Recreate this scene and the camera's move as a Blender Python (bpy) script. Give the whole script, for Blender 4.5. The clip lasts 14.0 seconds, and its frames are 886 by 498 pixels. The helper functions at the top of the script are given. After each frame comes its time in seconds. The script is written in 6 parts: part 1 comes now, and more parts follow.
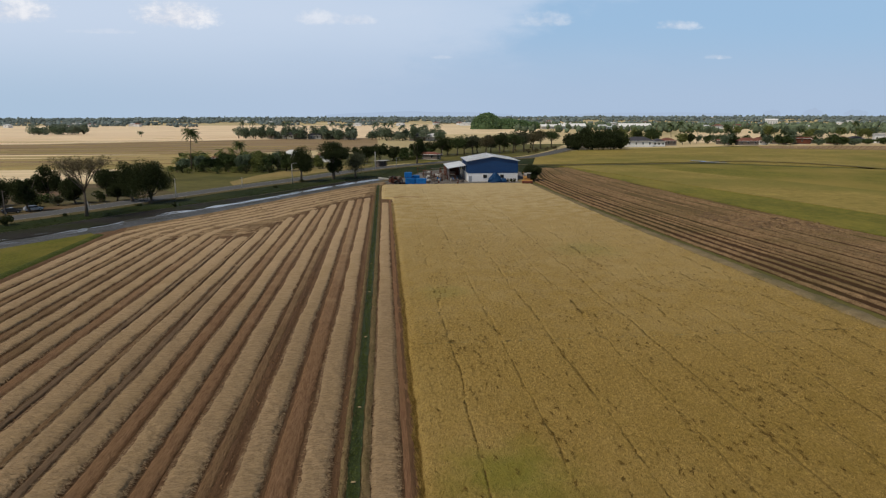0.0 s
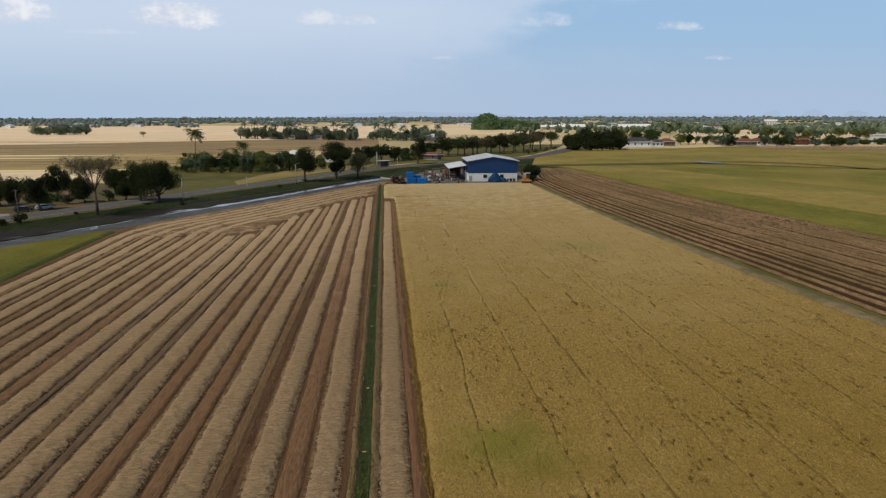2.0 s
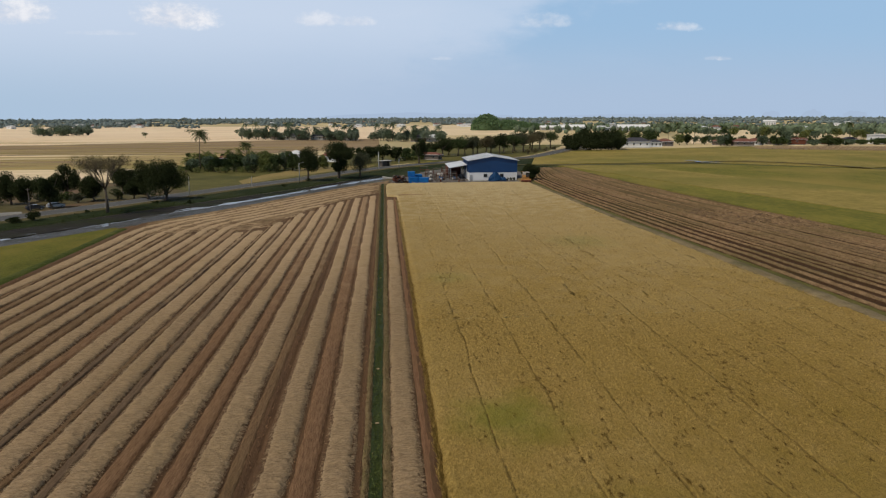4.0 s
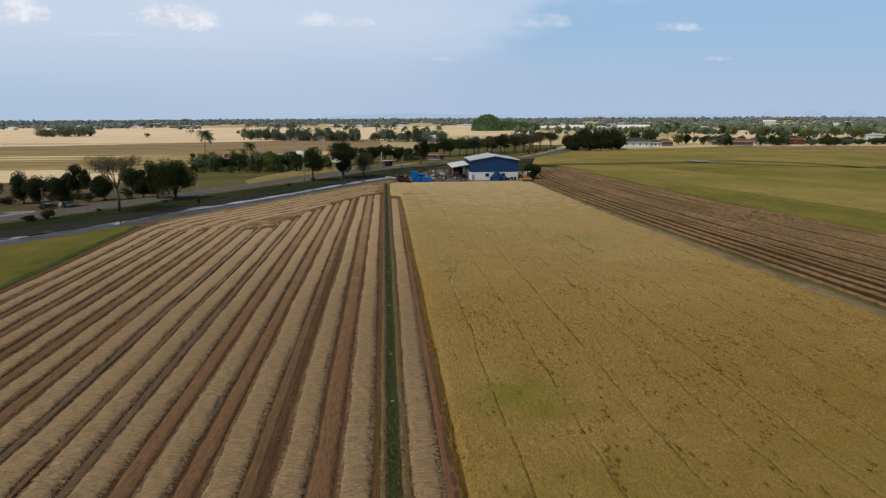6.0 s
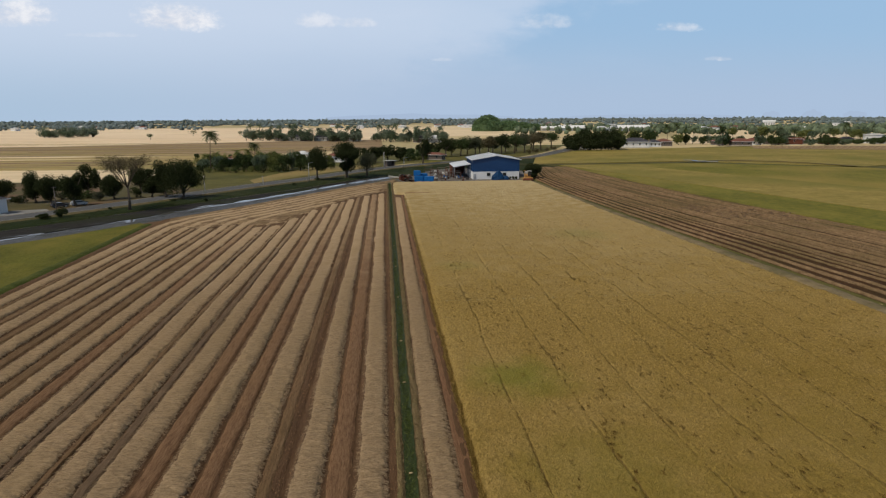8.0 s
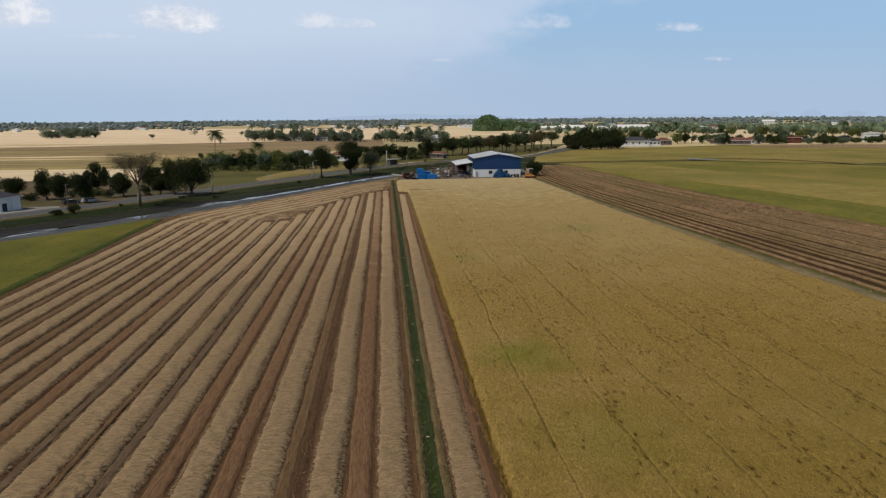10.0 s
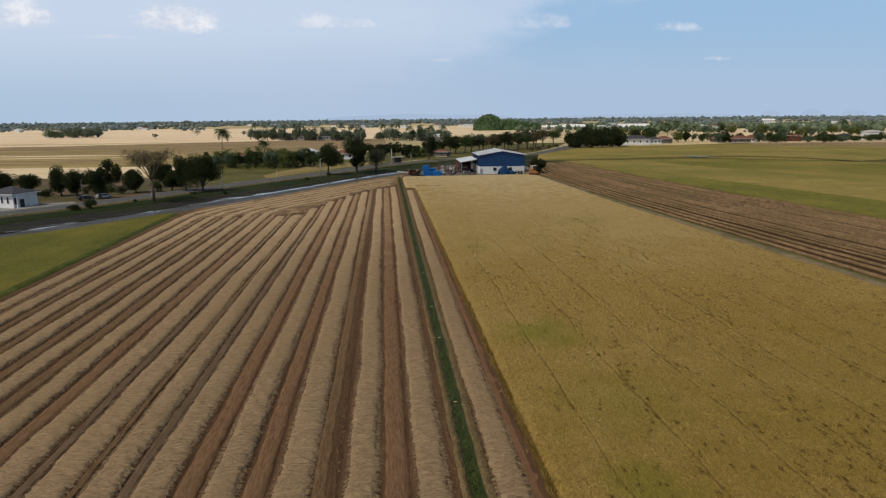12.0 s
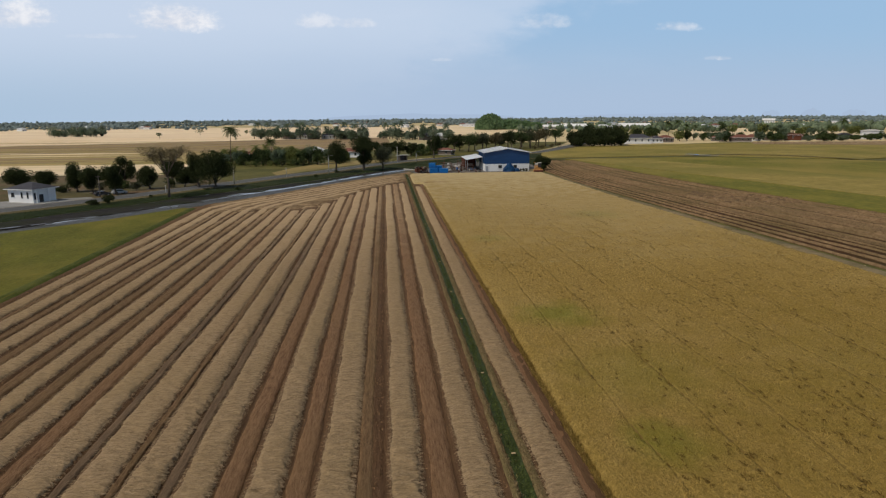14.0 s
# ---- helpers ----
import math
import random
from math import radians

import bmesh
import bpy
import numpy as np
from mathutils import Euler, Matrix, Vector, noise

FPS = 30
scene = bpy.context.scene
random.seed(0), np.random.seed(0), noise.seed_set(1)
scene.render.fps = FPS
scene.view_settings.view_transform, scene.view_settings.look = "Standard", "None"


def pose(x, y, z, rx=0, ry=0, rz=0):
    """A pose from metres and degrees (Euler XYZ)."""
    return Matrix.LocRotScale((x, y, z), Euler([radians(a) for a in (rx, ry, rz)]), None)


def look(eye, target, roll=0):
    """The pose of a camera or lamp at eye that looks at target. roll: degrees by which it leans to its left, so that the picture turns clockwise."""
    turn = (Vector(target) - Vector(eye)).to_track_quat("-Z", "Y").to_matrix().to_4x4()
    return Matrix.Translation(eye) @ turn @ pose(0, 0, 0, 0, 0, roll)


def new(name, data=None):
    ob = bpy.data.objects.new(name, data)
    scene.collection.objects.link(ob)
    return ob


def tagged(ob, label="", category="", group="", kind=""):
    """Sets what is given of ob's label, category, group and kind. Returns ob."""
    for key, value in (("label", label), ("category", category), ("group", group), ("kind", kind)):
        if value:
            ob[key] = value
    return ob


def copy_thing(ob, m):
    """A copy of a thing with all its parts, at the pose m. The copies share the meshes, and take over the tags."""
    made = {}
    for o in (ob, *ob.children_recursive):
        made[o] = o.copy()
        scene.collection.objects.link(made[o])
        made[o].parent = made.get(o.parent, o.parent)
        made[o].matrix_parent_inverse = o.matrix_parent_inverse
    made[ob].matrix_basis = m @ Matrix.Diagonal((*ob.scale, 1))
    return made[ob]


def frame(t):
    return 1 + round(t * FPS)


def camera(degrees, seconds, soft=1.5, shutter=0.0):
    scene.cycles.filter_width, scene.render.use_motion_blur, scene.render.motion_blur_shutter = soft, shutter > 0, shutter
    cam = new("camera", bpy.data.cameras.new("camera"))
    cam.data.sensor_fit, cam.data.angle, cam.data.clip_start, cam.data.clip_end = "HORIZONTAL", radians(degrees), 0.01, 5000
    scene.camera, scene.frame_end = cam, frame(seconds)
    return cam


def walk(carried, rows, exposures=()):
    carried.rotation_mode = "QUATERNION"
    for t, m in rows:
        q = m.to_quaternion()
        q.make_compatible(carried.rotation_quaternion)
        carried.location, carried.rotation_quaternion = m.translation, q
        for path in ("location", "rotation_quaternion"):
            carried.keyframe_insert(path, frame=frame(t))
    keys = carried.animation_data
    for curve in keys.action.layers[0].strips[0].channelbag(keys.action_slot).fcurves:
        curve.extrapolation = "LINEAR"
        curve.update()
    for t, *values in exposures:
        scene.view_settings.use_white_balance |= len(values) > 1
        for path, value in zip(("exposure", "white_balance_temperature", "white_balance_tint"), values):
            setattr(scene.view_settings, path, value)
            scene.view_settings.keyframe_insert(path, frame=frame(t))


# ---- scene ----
EXPOSURE = 0.0
SUN_POWER = 2.62
SKY_GAIN = 0.035
SKY_BLUE = (0.41, 0.64, 0.93)
SKY_VEIL = (0.59, 0.68, 0.825)
SKY_LOW = (0.42, 0.53, 0.70)
SKY_LOW_WEST = (0.38, 0.52, 0.68)
CLOUD_GREY = (0.62, 0.66, 0.76)
CLOUD_WHITE = (0.90, 0.90, 0.93)
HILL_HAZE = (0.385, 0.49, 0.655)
cam = camera(70.0, 14.0, soft=1.2)
PATH = [
    (0, (0.00, 0.00, 24.00), (4.40, 48.71, 13.61), -0.16),
    (1, (-0.27, -2.09, 24.13), (4.12, 46.62, 13.75), -0.13),
    (2, (-0.58, -4.17, 24.19), (3.80, 44.55, 13.83), -0.12),
    (3, (-0.97, -6.24, 24.14), (3.42, 42.48, 13.80), -0.14),
    (4, (-1.46, -8.29, 24.02), (2.94, 40.44, 13.72), -0.18),
    (5, (-2.04, -10.29, 23.98), (2.36, 38.44, 13.70), -0.22),
    (6, (-2.68, -12.25, 24.03), (1.70, 36.49, 13.77), -0.26),
    (7, (-3.27, -14.18, 24.07), (1.09, 34.57, 13.82), -0.29),
    (8, (-3.76, -16.08, 23.97), (0.59, 32.67, 13.75), -0.32),
    (9, (-4.32, -17.96, 23.73), (0.03, 30.80, 13.52), -0.36),
    (10, (-5.16, -19.81, 23.34), (-0.81, 28.94, 13.15), -0.43),
    (11, (-6.29, -21.68, 22.89), (-1.94, 27.07, 12.71), -0.49),
    (12, (-7.59, -23.63, 22.49), (-3.24, 25.13, 12.30), -0.53),
    (13, (-8.97, -25.67, 22.17), (-4.63, 23.08, 11.97), -0.52),
    (14, (-10.39, -27.77, 21.91), (-6.05, 20.99, 11.70), -0.49),
]
walk(cam, [(t, look(eye, target, roll)) for t, eye, target, roll in PATH], exposures=[(0, EXPOSURE), (14, EXPOSURE)])

# ---- world and sun ----
SUN_FROM = Vector((-0.55, -0.32, 0.92)).normalized()
elevation = math.asin(SUN_FROM.z)
azimuth = math.atan2(SUN_FROM.x, SUN_FROM.y)

world = bpy.data.worlds.new("sky")
scene.world = world
world.use_nodes = True
wn, wl = world.node_tree.nodes, world.node_tree.links
wn.clear()


def wmath(op, a, b=None, c=None, clamp=False):
    n = wn.new("ShaderNodeMath")
    n.operation, n.use_clamp = op, clamp
    for i, v in enumerate((a, b, c)):
        if v is None:
            continue
        if isinstance(v, (int, float)):
            n.inputs[i].default_value = v
        else:
            wl.new(v, n.inputs[i])
    return n.outputs[0]


def wmix(fac, a, b):
    n = wn.new("ShaderNodeMix")
    n.data_type = "RGBA"
    for i, v in ((0, fac), (6, a), (7, b)):
        if isinstance(v, (int, float)):
            n.inputs[i].default_value = v
        elif isinstance(v, tuple):
            n.inputs[i].default_value = (*v, 1)
        else:
            wl.new(v, n.inputs[i])
    return n.outputs[2]


def wstep(v, lo, hi):
    n = wn.new("ShaderNodeMapRange")
    n.interpolation_type = "SMOOTHSTEP"
    wl.new(v, n.inputs[0])
    n.inputs[1].default_value, n.inputs[2].default_value = lo, hi
    return n.outputs[0]


sky = wn.new("ShaderNodeTexSky")
sky.sky_type, sky.sun_disc = "NISHITA", False
sky.sun_elevation, sky.sun_rotation = elevation, azimuth
sky.air_density, sky.dust_density, sky.ozone_density = 1.2, 1.5, 1.5
scaled = wn.new("ShaderNodeVectorMath")
scaled.operation = "SCALE"
wl.new(sky.outputs[0], scaled.inputs[0])
scaled.inputs[3].default_value = SKY_GAIN
coord = wn.new("ShaderNodeTexCoord")
xyz = wn.new("ShaderNodeSeparateXYZ")
wl.new(coord.outputs["Generated"], xyz.inputs[0])
dx, dy, dz = xyz.outputs
ahead = wmath("MAXIMUM", dy, 0.05)
u, v = wmath("DIVIDE", dx, ahead), wmath("DIVIDE", dz, ahead)
flat = wn.new("ShaderNodeCombineXYZ")
wl.new(u, flat.inputs[0])
wl.new(v, flat.inputs[1])


def wnoise(vec, scale, detail, stretch=(1, 1, 1), rough=0.55):
    m = wn.new("ShaderNodeMapping")
    m.inputs["Scale"].default_value = stretch
    wl.new(vec, m.inputs[0])
    n = wn.new("ShaderNodeTexNoise")
    wl.new(m.outputs[0], n.inputs["Vector"])
    n.inputs["Scale"].default_value, n.inputs["Detail"].default_value = scale, detail
    n.inputs["Roughness"].default_value = rough
    return n.outputs["Fac"]


# thin veil of high cloud, thicker to the west, over a pale blue haze near the horizon
veil = wnoise(coord.outputs["Generated"], 3.0, 5, (1, 1, 3.5))
west = wstep(wmath("ADD", wmath("MULTIPLY", u, -1.0), wmath("MULTIPLY", veil, 0.9)), 0.05, 0.75)
haze = wstep(wmath("MULTIPLY", v, -1.0), -0.15, -0.01)
lowdown = wmath("SUBTRACT", 1.0, wstep(dz, 0.16, 0.45))
tint = wmix(wmath("MULTIPLY", lowdown, 0.72), scaled.outputs[0], SKY_BLUE)
tint = wmix(wmath("MULTIPLY", wmath("MULTIPLY", west, lowdown), 0.70), tint, SKY_VEIL)
low = wmix(wstep(u, -0.75, 0.1), SKY_LOW_WEST, SKY_LOW)
# edge of a thin cloud sheet that runs down to the west
slope = wmath("ADD", wmath("SUBTRACT", 0.33, u), wmath("MULTIPLY", wmath("SUBTRACT", v, 0.16), 2.0))
wisp = wnoise(flat.outputs[0], 9.0, 6, (1, 2.5, 1), 0.6)
sheet = wstep(wmath("ADD", slope, wmath("MULTIPLY", wmath("SUBTRACT", wisp, 0.5), 0.45)), -0.04, 0.18)
tint = wmix(wmath("MULTIPLY", wmath("MULTIPLY", sheet, lowdown), 0.62), tint, SKY_VEIL)
tint = wmix(wmath("MULTIPLY", haze, 0.85), tint, low)
# small fair-weather cumulus: place across, height, half width, half height, strength
PUFFS = [(-0.303, 0.138, 0.070, 0.032, 0.95), (-0.525, 0.142, 0.075, 0.030, 0.85), (-0.094, 0.138, 0.042, 0.016, 0.50),
         (-0.038, 0.136, 0.036, 0.011, 0.45), (0.252, 0.139, 0.05, 0.018, 0.36), (0.455, 0.133, 0.043, 0.011, 0.50),
         (0.530, 0.087, 0.027, 0.006, 0.48), (0.09, 0.085, 0.02, 0.004, 0.25), (-0.40, 0.118, 0.06, 0.006, 0.25)]
billow = wnoise(flat.outputs[0], 17.0, 5, (1, 1.5, 1), 0.55)
fine = wnoise(flat.outputs[0], 90.0, 4, (1, 1.5, 1), 0.6)
cover = 0.0
for cu, cv, a, b, s in PUFFS:
    du = wmath("DIVIDE", wmath("SUBTRACT", u, cu), a)
    up = wmath("DIVIDE", wmath("SUBTRACT", v, cv), b)
    up = wmath("MAXIMUM", up, wmath("MULTIPLY", up, -2.0))
    near = wmath("SUBTRACT", 1.0, wmath("ADD", wmath("MULTIPLY", du, du), wmath("MULTIPLY", up, up)))
    lump = wmath("ADD", near, wmath("MULTIPLY", wmath("SUBTRACT", wmath("ADD", billow, wmath("MULTIPLY", fine, 0.55)), 0.78), 2.4))
    cover = wmath("MAXIMUM", cover, wmath("MULTIPLY", wstep(lump, 0.0, 1.25), s))
cover = wmath("MULTIPLY", cover, wstep(dy, 0.0, 0.2))
shade = wmix(wstep(wmath("ADD", billow, wmath("MULTIPLY", fine, 0.4)), 0.45, 0.95), CLOUD_GREY, CLOUD_WHITE)
tint = wmix(cover, tint, shade)
back = wn.new("ShaderNodeBackground")
wl.new(tint, back.inputs[0])
back.inputs[1].default_value = 1.0
out = wn.new("ShaderNodeOutputWorld")
wl.new(back.outputs[0], out.inputs[0])

lamp = bpy.data.lights.new("sun", "SUN")
lamp.energy, lamp.angle, lamp.color = SUN_POWER, radians(2.0), (1.0, 0.90, 0.74)
sun = new("sun", lamp)
sun.matrix_world = look(SUN_FROM * 100, (0, 0, 0))

# ---- materials ----


def mat(name, a, b, scale=1.0, fine_scale=12.0, rough=0.85, bump=0.3, depth=0.05, c=None, c_scale=0.05, c_amount=0.5,
        stretch=(1, 1, 1), metal=0.0, island=0.0, spec=0.08, thin=0.0):
    """Two colours mixed by coarse and fine grain, a third in large patches, and a bump of the fine grain."""
    m = bpy.data.materials.new(name)
    m.use_nodes = True
    n, l = m.node_tree.nodes, m.node_tree.links
    bsdf = n["Principled BSDF"]
    bsdf.inputs["Roughness"].default_value, bsdf.inputs["Metallic"].default_value = rough, metal
    bsdf.inputs["Specular IOR Level"].default_value = spec
    geo = n.new("ShaderNodeNewGeometry")
    mp = n.new("ShaderNodeMapping")
    mp.inputs["Scale"].default_value = stretch
    l.new(geo.outputs["Position"], mp.inputs[0])

    def grain(s, d):
        t = n.new("ShaderNodeTexNoise")
        t.inputs["Scale"].default_value, t.inputs["Detail"].default_value = s, d
        t.inputs["Roughness"].default_value = 0.65
        l.new(mp.outputs[0], t.inputs["Vector"])
        return t.outputs["Fac"]

    def mixed(fac, x, y):
        k = n.new("ShaderNodeMix")
        k.data_type = "RGBA"
        l.new(fac, k.inputs[0])
        for i, v in ((6, x), (7, y)):
            if isinstance(v, tuple):
                k.inputs[i].default_value = (*v, 1)
            else:
                l.new(v, k.inputs[i])
        return k.outputs[2]

    def ranged(v, lo, hi, top=1.0):
        k = n.new("ShaderNodeMapRange")
        l.new(v, k.inputs[0])
        k.inputs[1].default_value, k.inputs[2].default_value, k.inputs[4].default_value = lo, hi, top
        return k.outputs[0]

    coarse, small = grain(scale, 4), grain(fine_scale, 3)
    add = n.new("ShaderNodeMath")
    add.operation = "ADD"
    l.new(coarse, add.inputs[0])
    l.new(small, add.inputs[1])
    col = mixed(ranged(add.outputs[0], 0.65, 1.35), a, b)
    if c:
        t = n.new("ShaderNodeTexNoise")
        t.inputs["Scale"].default_value, t.inputs["Detail"].default_value = c_scale, 4
        l.new(geo.outputs["Position"], t.inputs["Vector"])
        col = mixed(ranged(t.outputs["Fac"], 0.45, 0.68, c_amount), col, c)
    if island:
        hsv = n.new("ShaderNodeHueSaturation")
        l.new(ranged(geo.outputs["Random Per Island"], 0, 1, 1.0), hsv.inputs["Value"])
        k = n.new("ShaderNodeMapRange")
        l.new(geo.outputs["Random Per Island"], k.inputs[0])
        k.inputs[3].default_value, k.inputs[4].default_value = 1 - island, 1 + island
        l.new(k.outputs[0], hsv.inputs["Value"])
        l.new(col, hsv.inputs["Color"])
        col = hsv.outputs[0]
    l.new(col, bsdf.inputs["Base Color"])
    if thin:
        glow = n.new("ShaderNodeBsdfTranslucent")
        l.new(col, glow.inputs["Color"])
        both = n.new("ShaderNodeMixShader")
        both.inputs[0].default_value = thin
        l.new(bsdf.outputs[0], both.inputs[1])
        l.new(glow.outputs[0], both.inputs[2])
        l.new(both.outputs[0], n["Material Output"].inputs["Surface"])
    if bump:
        bp = n.new("ShaderNodeBump")
        bp.inputs["Strength"].default_value, bp.inputs["Distance"].default_value = bump, depth
        l.new(add.outputs[0], bp.inputs["Height"])
        l.new(bp.outputs[0], bsdf.inputs["Normal"])
    return m


M_SOIL = mat("stubble_soil", (0.062, 0.034, 0.018), (0.165, 0.096, 0.052), 1.4, 8, bump=1.0, depth=0.08, c=(0.085, 0.052, 0.031), c_scale=0.12, stretch=(3.2, 0.2, 1))
M_STUBBLE = mat("rice_stubble", (0.066, 0.032, 0.016), (0.345, 0.206, 0.112), 2.9, 15, bump=1.0, depth=0.08, c=(0.225, 0.138, 0.070), c_scale=0.06, c_amount=0.45, stretch=(3.2, 0.34, 1))
M_STRAW = mat("dry_straw", (0.150, 0.100, 0.052), (0.51, 0.366, 0.216), 2.2, 9.0, bump=1.0, depth=0.10, c=(0.30, 0.212, 0.108), c_scale=0.07, stretch=(0.45, 2.1, 1))
M_STRAWBIT = mat("loose_straw", (0.21, 0.148, 0.085), (0.41, 0.302, 0.185), 2, 11, bump=0, island=0.30)
M_PINKSTRAW = mat("faded_pinkish_straw", (0.095, 0.058, 0.028), (0.345, 0.230, 0.128), 1.2, 6, bump=1.0, depth=0.10, c=(0.125, 0.094, 0.042), c_scale=0.05, c_amount=0.7, stretch=(1.2, 0.8, 1))
M_OLDSTRAW = mat("weathered_straw", (0.080, 0.052, 0.027), (0.29, 0.198, 0.108), 1.8, 9, bump=1.0, depth=0.10, c=(0.065, 0.056, 0.020), c_scale=0.03, c_amount=0.85, stretch=(0.9, 1.3, 1))
M_EAST = mat("weedy_stubble", (0.030, 0.016, 0.008), (0.088, 0.048, 0.022), 0.8, 6, bump=1.0, depth=0.09, c=(0.048, 0.046, 0.013), c_scale=0.035, c_amount=0.9, stretch=(2.0, 0.25, 1))
M_VERGEBLADE = mat("verge_blades", (0.022, 0.032, 0.008), (0.06, 0.072, 0.022), 0.3, 3, bump=0, island=0.4)
M_STUBBLE_TAN = mat("tan_rice_stubble", (0.060, 0.034, 0.016), (0.300, 0.188, 0.100), 2.9, 15, bump=1.0, depth=0.08, c=(0.145, 0.096, 0.046), c_scale=0.12, c_amount=0.55, stretch=(3.2, 0.34, 1))
M_REDSOIL = mat("reddish_soil", (0.120, 0.062, 0.034), (0.290, 0.165, 0.094), 2.4, 12, bump=1.0, depth=0.07, c=(0.19, 0.112, 0.058), c_scale=0.15, c_amount=0.6, stretch=(3.5, 0.3, 1))
M_GREYSOIL = mat("grey_brown_soil", (0.082, 0.053, 0.032), (0.215, 0.146, 0.090), 1.6, 9, bump=1.0, depth=0.07, c=(0.098, 0.068, 0.042), c_scale=0.2, c_amount=0.6, stretch=(3.0, 0.3, 1))
M_TRAMPLED = mat("trampled_straw", (0.105, 0.068, 0.034), (0.42, 0.295, 0.168), 0.55, 3.0, bump=1.0, depth=0.10, c=(0.115, 0.075, 0.038), c_scale=0.16, c_amount=0.75, stretch=(0.9, 1.2, 1))
M_STALK = mat("stubble_stalk", (0.12, 0.068, 0.034), (0.25, 0.155, 0.080), 1, 6, bump=0, island=0.35)
# brown of the lower stems, darkened further for the shade in tramlines
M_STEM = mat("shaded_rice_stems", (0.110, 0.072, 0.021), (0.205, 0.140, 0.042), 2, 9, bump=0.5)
M_HOLEDARK = mat("dark_canopy_holes", (0.066, 0.038, 0.007), (0.145, 0.088, 0.020), 2, 9, bump=0, island=0.4)
M_DRYGRASS = mat("dry_grass_strip", (0.19, 0.145, 0.055), (0.34, 0.26, 0.115), 0.1, 1.5, bump=0.4, depth=0.15, c=(0.14, 0.13, 0.045), c_scale=0.04, c_amount=0.7)
M_GRASS = mat("lush_grass", (0.008, 0.014, 0.004), (0.030, 0.042, 0.011), 0.35, 3, bump=0.8, depth=0.2, c=(0.042, 0.046, 0.015), c_scale=0.06, c_amount=0.7)
M_BUNDGREEN = mat("green_bund_grass", (0.026, 0.040, 0.008), (0.090, 0.105, 0.022), 0.5, 4, bump=0.8, depth=0.15, c=(0.115, 0.120, 0.030), c_scale=0.2, c_amount=0.7)
M_DITCH = mat("ditch_grass", (0.014, 0.022, 0.006), (0.050, 0.066, 0.016), 1.6, 9, rough=0.5, bump=0.8, depth=0.08, c=(0.034, 0.046, 0.012), c_scale=0.5, c_amount=0.6, spec=0.14, stretch=(1, 0.4, 1))
M_BLADE = mat("grass_blades", (0.046, 0.062, 0.017), (0.105, 0.125, 0.042), 0.8, 5, bump=0, island=0.4)
M_DRYBLADE = mat("dry_grass_blades", (0.13, 0.092, 0.045), (0.30, 0.225, 0.12), 0.8, 5, bump=0, island=0.4)
M_BUND = mat("dry_bund", (0.115, 0.082, 0.040), (0.26, 0.19, 0.095), 1.4, 9, bump=0.9, depth=0.1, c=(0.11, 0.10, 0.038), c_scale=0.4, c_amount=0.6)
M_BUND_PALE = mat("pale_bund", (0.120, 0.092, 0.050), (0.285, 0.222, 0.128), 0.5, 5, bump=0.9, depth=0.12, c=(0.095, 0.088, 0.038), c_scale=0.16, c_amount=0.8)
M_BUNDGREY = mat("grassy_bund", (0.075, 0.063, 0.032), (0.18, 0.142, 0.075), 0.5, 6, bump=0.8, depth=0.12, c=(0.06, 0.062, 0.022), c_scale=0.1, c_amount=0.6)
M_YOUNG = mat("green_paddy", (0.084, 0.090, 0.014), (0.215, 0.188, 0.034), 0.10, 1.2, bump=0.6, depth=0.15, c=(0.26, 0.200, 0.052), c_scale=0.022, c_amount=0.9, stretch=(0.7, 0.35, 1))
M_YOUNG_WEST = mat("late_green_paddy", (0.056, 0.066, 0.009), (0.152, 0.142, 0.023), 0.22, 3, bump=0.6, depth=0.15, c=(0.208, 0.163, 0.036), c_scale=0.045, c_amount=0.8, stretch=(0.8, 0.35, 1))
M_ASPHALT = mat("asphalt", (0.066, 0.069, 0.075), (0.128, 0.131, 0.139), 0.5, 9, rough=0.9, bump=0.1, c=(0.095, 0.096, 0.099), c_scale=0.1)
M_GRAVEL = mat("gravel_yard", (0.095, 0.09, 0.088), (0.20, 0.19, 0.18), 0.6, 8, bump=0.3, c=(0.13, 0.10, 0.08), c_scale=0.12)
M_PAVING = mat("concrete_paving", (0.20, 0.20, 0.20), (0.32, 0.315, 0.31), 0.5, 6, bump=0.1, c=(0.17, 0.165, 0.155), c_scale=0.2)
M_CONCRETE = mat("concrete", (0.36, 0.35, 0.33), (0.55, 0.54, 0.51), 0.7, 7, bump=0.15, c=(0.30, 0.29, 0.26), c_scale=0.3)
M_MUD = mat("mud_bank", (0.012, 0.011, 0.010), (0.042, 0.038, 0.034), 0.4, 3, bump=0.8, depth=0.15, c=(0.024, 0.030, 0.009), c_scale=0.10, c_amount=0.8)
M_GREYBANK = mat("grey_silt_bank", (0.026, 0.028, 0.032), (0.128, 0.132, 0.140), 0.9, 4.5, rough=0.6, bump=0.9, depth=0.18, c=(0.036, 0.037, 0.026), c_scale=0.2, c_amount=0.85, spec=0.3)
M_WATER = mat("canal_water", (0.05, 0.049, 0.046), (0.11, 0.107, 0.102), 0.3, 2.2, rough=0.16, bump=0.10, depth=0.05, spec=0.5)
M_LEAF_DARK = mat("dark_foliage", (0.026, 0.036, 0.014), (0.060, 0.074, 0.029), 0.35, 2, bump=0, island=0.28, thin=0.4)
M_LEAF = mat("foliage", (0.042, 0.062, 0.024), (0.10, 0.135, 0.05), 0.4, 3, bump=0, island=0.4, thin=0.4)
